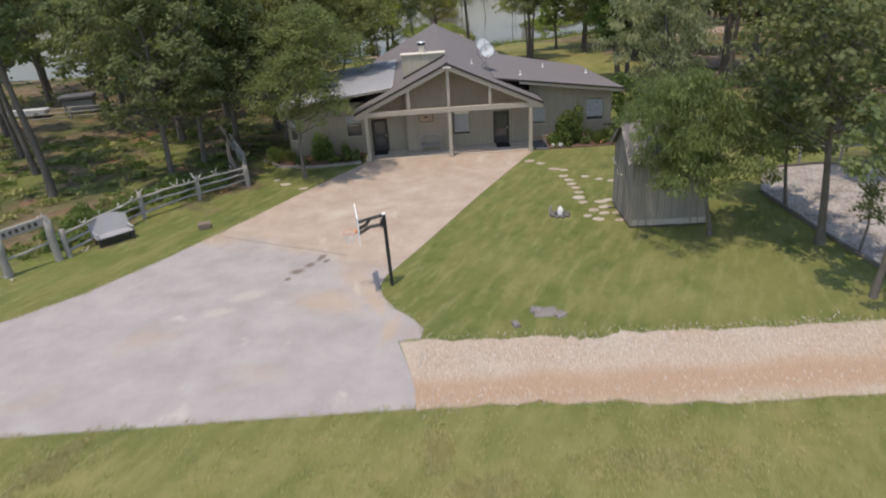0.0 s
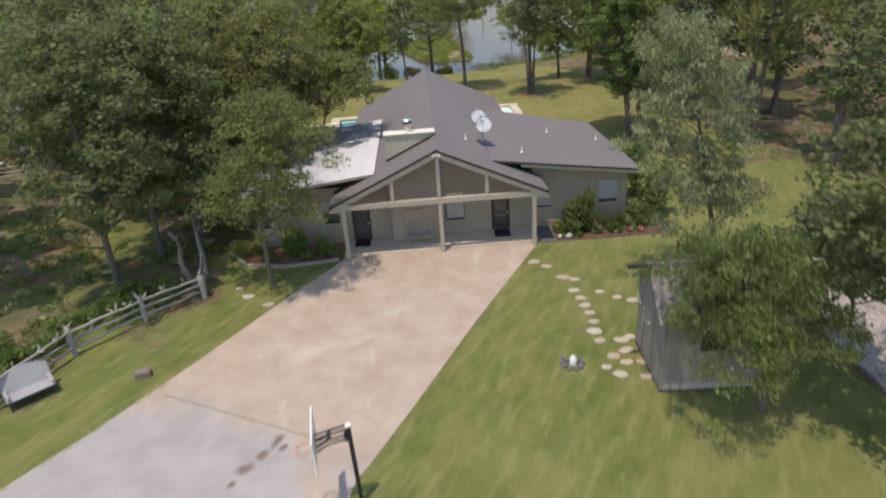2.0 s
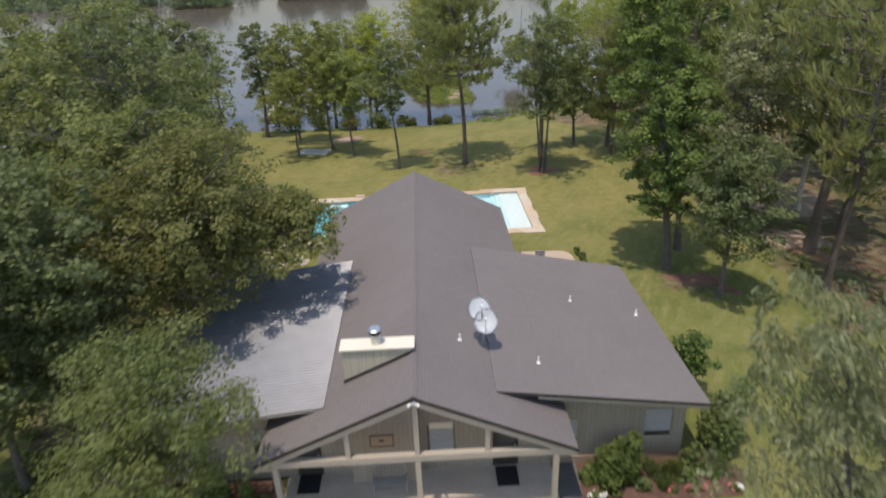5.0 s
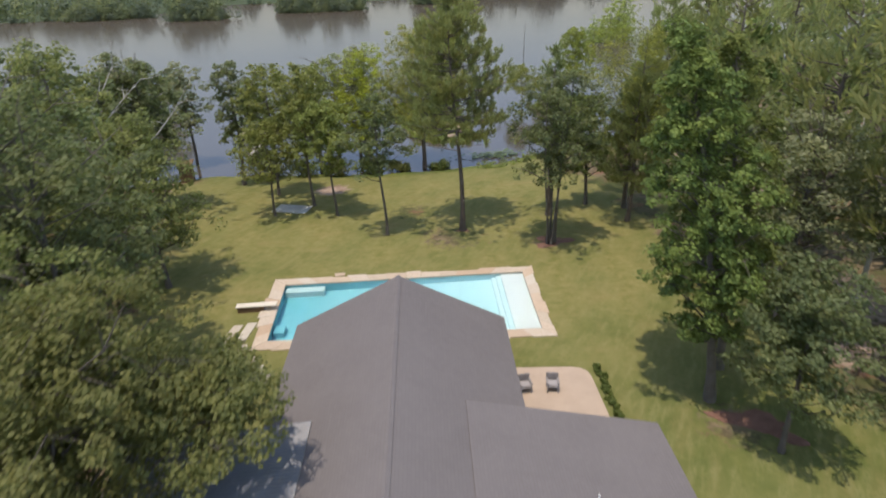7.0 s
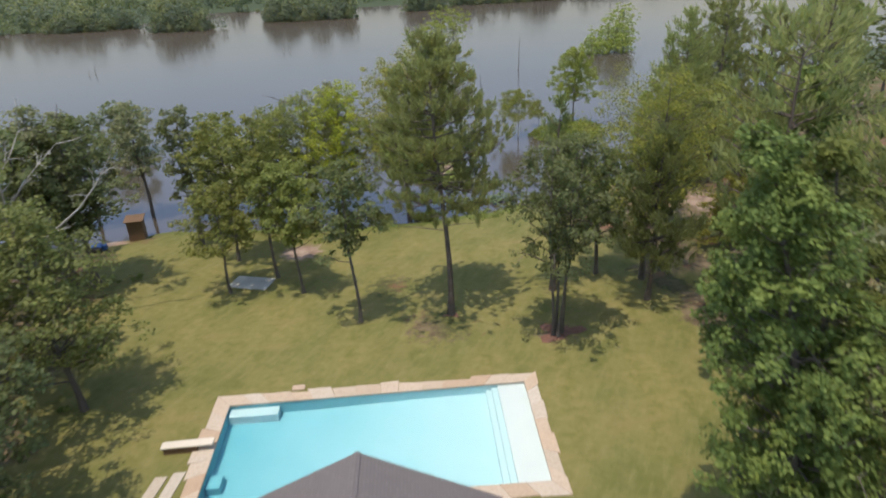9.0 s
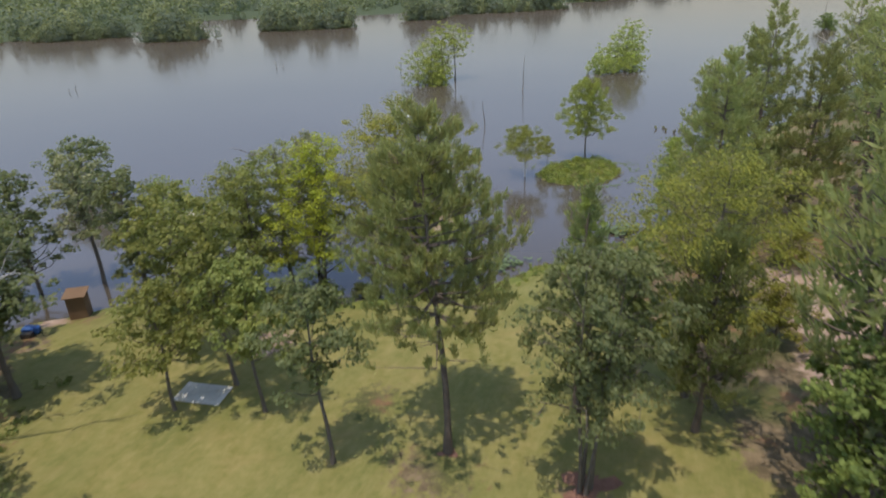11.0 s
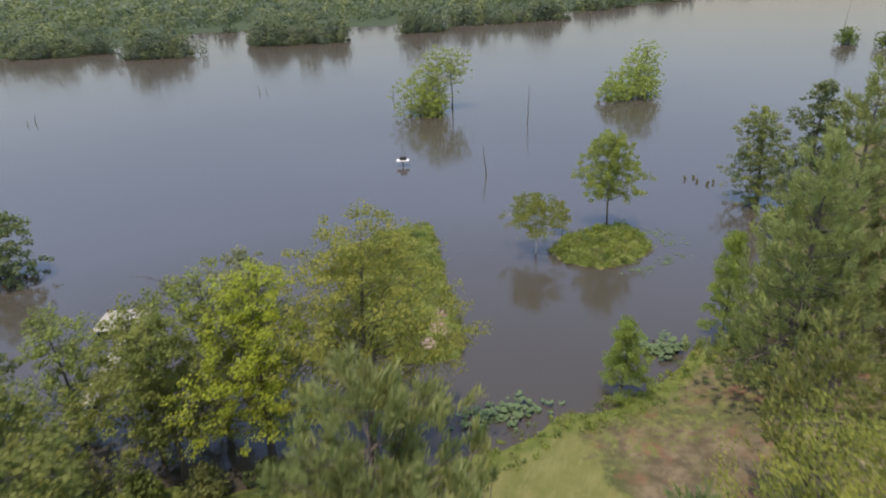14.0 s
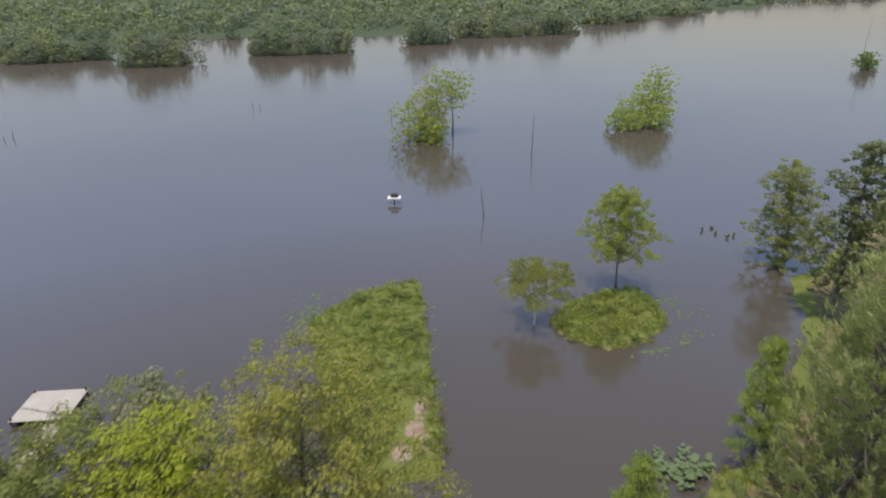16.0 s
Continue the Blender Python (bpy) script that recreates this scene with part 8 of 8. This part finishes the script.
lake_bush("lake_bush", "small far bush standing in the lake", 186.12, 277.78, ((0, 0, 4.6, 6, 0.2), (6, 3, 4, 6, 0.2)), "gum", 545, 0.8)
for i, (x, y, h, lean) in enumerate(((29.34, 172.78, 8.3, 2), (15.92, 134.41, 4.9, -4), (-43.96, 231.48, 2.4, 0), (-41.71, 231.26, 1.6, 6), (-93.34, 194.16, 1.3, 12), (-92.57, 196.42, 2.3, 4), (-1.97, 209.3, 3.4, 3), (180.49, 296.74, 19, 1))):
    z = np.linspace(-0.5, h, 5)
    ob = part("dead_snag", mesh_of("snag", *tube(np.stack([0.10 * np.sin(z + i), 0.08 * np.cos(z * 0.7), z], -1), np.linspace(0.12, 0.035, 5), 6)), BARK, smooth=True)
    ob.matrix_basis = pose(x, y, WATER, 0, lean, 0)
    tagged(ob, "dark dead trunk standing in the lake", "snag", "dead snags")
for i, (x, y) in enumerate(((46.6, 126.8), (47.9, 125.4), (49.0, 123.9), (50.2, 124.6), (48.4, 127.6))):
    bush("reed_tuft", "small yellowish tuft of reeds standing in shallow water", (x, y, WATER), 0.40, 0.34, 0.6, "straw", 130, 0.14, 650 + i, "blade", "reeds", "reed tufts")
duck = thing("nest_platform", "small white nest platform on a post in the lake", "nest box", (1.95, 142.04, WATER))
part("post", mesh_of("post", *tube(np.array([[0, 0, -0.6], [0, 0, 0.9]]), [0.10, 0.10], 8)), DARK, duck)
part("deck", boxes((-1.1, 1.1, -0.7, 0.7, 0.9, 1.05), bevel=0.02), WHITE, duck, "white square deck")
part("box", boxes((-0.55, 0.65, -0.35, 0.45, 1.05, 1.65), bevel=0.05), BLACK, duck, "dark box on the deck")


def dock():
    d = thing("boat_dock", "weathered grey timber boat dock with a walkway", "dock", (0, 0, -0.72))
    for (cx, cy, w, l, turn) in ((-24.82, 89.13, 4.6, 4.2, 3), (-22.4, 79.98, 1.3, 13.5, 6)):
        m = pose(cx, cy, 0, 0, 0, turn)
        n = int(l / 0.28)
        for i in range(n):
            y = -l / 2 + i * l / n
            part("board", boxes((-w / 2, w / 2, y + 0.01, y + l / n - 0.01, 0.0, 0.05), m=m), DOCK, d)
        part("beam", boxes((-w / 2 + 0.1, -w / 2 + 0.22, -l / 2, l / 2, -0.2, 0.0), (w / 2 - 0.22, w / 2 - 0.1, -l / 2, l / 2, -0.2, 0.0), m=m), DARK, d)
        for sx in (-w / 2 + 0.15, w / 2 - 0.15):
            for sy in (-l / 2 + 0.2, l / 2 - 0.2):
                part("pile", mesh_of("pile", *tube(np.array([m @ Vector((sx, sy, -2.2)), m @ Vector((sx, sy, 0.25))]), [0.11, 0.10], 8)), PLANK, d)


dock()
hut = thing("shore_hut", "narrow brown timber hut on the lake shore", "hut", (-27.44, 65.45, gz(-27.44, 65.45)), 12)
for x0, x1, y0, y1 in ((-0.75, -0.70, -0.7, 0.7), (0.70, 0.75, -0.7, 0.7), (-0.70, 0.70, 0.65, 0.7)):
    part("wall", boxes((x0, x1, y0, y1, -0.1, 2.3)), PLANK, hut)
for i in range(7):
    part("board", boxes((-0.70 + i * 0.2, -0.52 + i * 0.2, -0.70, -0.66, 0.0, 2.2)), PLANK, hut)
part("roof", boxes((-0.95, 0.95, -0.95, 0.9, 0, 0.06), m=pose(0, 0, 2.33, 6, 0, 0)), PLANK, hut, "flat brown roof board")
tarp = thing("gear_pile", "blue plastic and dark gear under the shore trees", "gear", (-30.01, 62.26, gz(-30.01, 62.26)))
part("tarp", boxes((-0.7, 0.7, -0.4, 0.4, 0, 0.7), bevel=0.15), BLUE, tarp)
part("crate", boxes((-0.4, 0.5, -1.0, -0.45, 0, 0.5), bevel=0.04), DARK, tarp)
table = thing("low_platform", "pale worn flat platform lying low on the back lawn", "platform", (-12.0, 51.3, gz(-12.0, 51.3)), -14)
for i in range(8):
    part("board", boxes((-1.75 + i * 0.4375, -1.33 + i * 0.4375, -1.05, 1.05, 0.13, 0.17), bevel=0.008), plain("pale worn boards", (0.46, 0.45, 0.41), 0.8, vary=0.5, scale=3) if i == 0 else bpy.data.materials["pale worn boards"], table)
for y in (-0.8, 0.0, 0.8):
    part("bearer", boxes((-1.72, 1.72, y - 0.05, y + 0.05, -0.1, 0.13)), DARK, table)
cart = thing("covered_machine", "dark covered machine and pale boxes behind the far fence", "yard gear", (-36.01, 25.37, gz(-36.01, 25.37)), 15)
part("cover", boxes((-1.6, 1.6, -0.9, 0.9, 1.3, 1.75), bevel=0.12), plain("dark grey cover", (0.10, 0.10, 0.11), 0.7), cart)
part("body", boxes((-1.3, 1.4, -0.7, 0.7, 0.0, 1.3), bevel=0.06), plain("grey sheet panels", (0.22, 0.22, 0.23), 0.7, vary=0.3), cart)
cart2 = thing("trailer", "pale low trailer behind the far fence", "trailer", (-40.23, 23.63, gz(-40.23, 23.63)), 10)
part("bed", boxes((-1.8, 1.8, -0.8, 0.8, 0.5, 0.9), bevel=0.04), plain("pale grey panels", (0.42, 0.42, 0.42), 0.6, vary=0.2), cart2)
for x in (-1.0, 1.0):
    wb = bmesh.new()
    bmesh.ops.create_cone(wb, cap_ends=True, segments=16, radius1=0.33, radius2=0.33, depth=0.22, matrix=pose(x, -0.85, 0.33, 90, 0, 0))
    part("wheel", wb, RUBBER, cart2)


# ---- far woods ----
def far_woods():
    """Rounded crowns behind a paler fringe of shrubs along the water, and wooded islets before them."""
    isles = [(-117.96, 351.76, 13), (-125.02, 348.05, 9), (-111.75, 357.35, 9), (-69.25, 395.02, 14), (-55.45, 398.89, 15), (-41.77, 401.65, 12), (-79.02, 393.6, 8), (9.06, 447.26, 14), (1.37, 441.84, 9), (16.75, 452.44, 8), (38.15, 489.53, 12), (55.01, 495.76, 15), (75.41, 502.08, 16), (95.67, 511.55, 14), (107.59, 516.99, 10),
             (158.13, 616.1, 14), (180.48, 641.73, 16), (204.06, 667.9, 14), (262.54, 733.98, 14), (287.39, 762.62, 16), (-174.88, 373.98, 10), (-161.28, 383.15, 8), (-190.45, 369.04, 9)]
    for leafname, share, seed in (("far", 0.50, 1), ("far_mid", 0.30, 2), ("far_pale", 0.20, 3)):
        g = np.random.default_rng(seed + 60)
        n = int(6300 * share)
        far, a = 310 * np.exp(g.uniform(0, 2.1, n)), g.uniform(-0.74, 0.74, n)
        x, y = far * np.sin(a), far * np.cos(a)
        d = -distance_to(LAKE_EDGE, x, y)
        gap = waves(x, y, 90, 31) + 0.6 * waves(x, y, 35, 33)
        keep = (d > 0.5) & ((gap > -0.85) | (d < 6))
        spots = [(p, q, r, (0.85 + 0.30 * w) * (0.40 if e < 9 else 1.0)) for p, q, r, w, e in zip(x[keep], y[keep], far[keep], gap[keep], d[keep])]
        for cx, cy, r in isles:
            for _ in range(int(r * 1.2 * share) + 1):
                ox, oy = g.normal(0, 0.42), g.normal(0, 0.30)
                spots.append((cx + r * ox, cy + r * oy, math.hypot(cx, cy) * 0.9, 1.25 - 0.55 * min(1.0, math.hypot(ox, oy * 1.4) / 0.7)))
            for _ in range(int(r * 0.9 * share) + 1):
                spots.append((cx + r * g.uniform(-0.9, 0.9), cy - r * g.uniform(0.3, 0.6), math.hypot(cx, cy) * 0.9, 0.32))
        bits = []
        for p, q, r, tall in spots:
            k = max(1.0, r / 560)
            m = 200 if r < 430 else 105 if r < 520 else 44 if r < 800 else 15
            h = (g.uniform(4.0, 10.0) + 13.0 * g.random() ** 2.4) * np.clip(tall, 0.3, 1.3)
            w = (g.uniform(0.22, 0.36) * h + 0.9) * k
            dd = unit(g.normal(0, 1, (m, 3)))
            knob = 1.0 + 0.16 * np.sin(dd[:, 0] * 5 + p) * np.sin(dd[:, 1] * 5 + q) + 0.14 * np.sin(dd[:, 2] * 6 + p + q)
            pos = dd * (knob * g.uniform(0.86, 1.0, m))[:, None] * np.array([w, w, h * 0.50]) + np.array([p, q, WATER + h * 0.47])
            pos[:, 2] = np.maximum(pos[:, 2], WATER + 0.15)
            nor = unit(dd + g.normal(0, 0.28, (m, 3)) + np.array([0, 0, 0.25]))
            ax = unit(np.cross(nor, g.normal(0, 1, (m, 3))))
            ln = (0.68 if r < 430 else 1.0 if r < 520 else 1.6 if r < 800 else 3.0) * k ** 0.5 * g.uniform(0.7, 1.4, m) * np.clip(h / 9, 0.6, 1.2)
            bits.append(blades(pos, ax, np.cross(nor, ax), ln * 1.2, ln))
        tagged(part("far_woods", mesh_of("far_woods", *joined(bits)), LEAF[leafname]), "dense green woods along the far lake shore", "woods", kind="stuff")


far_woods()
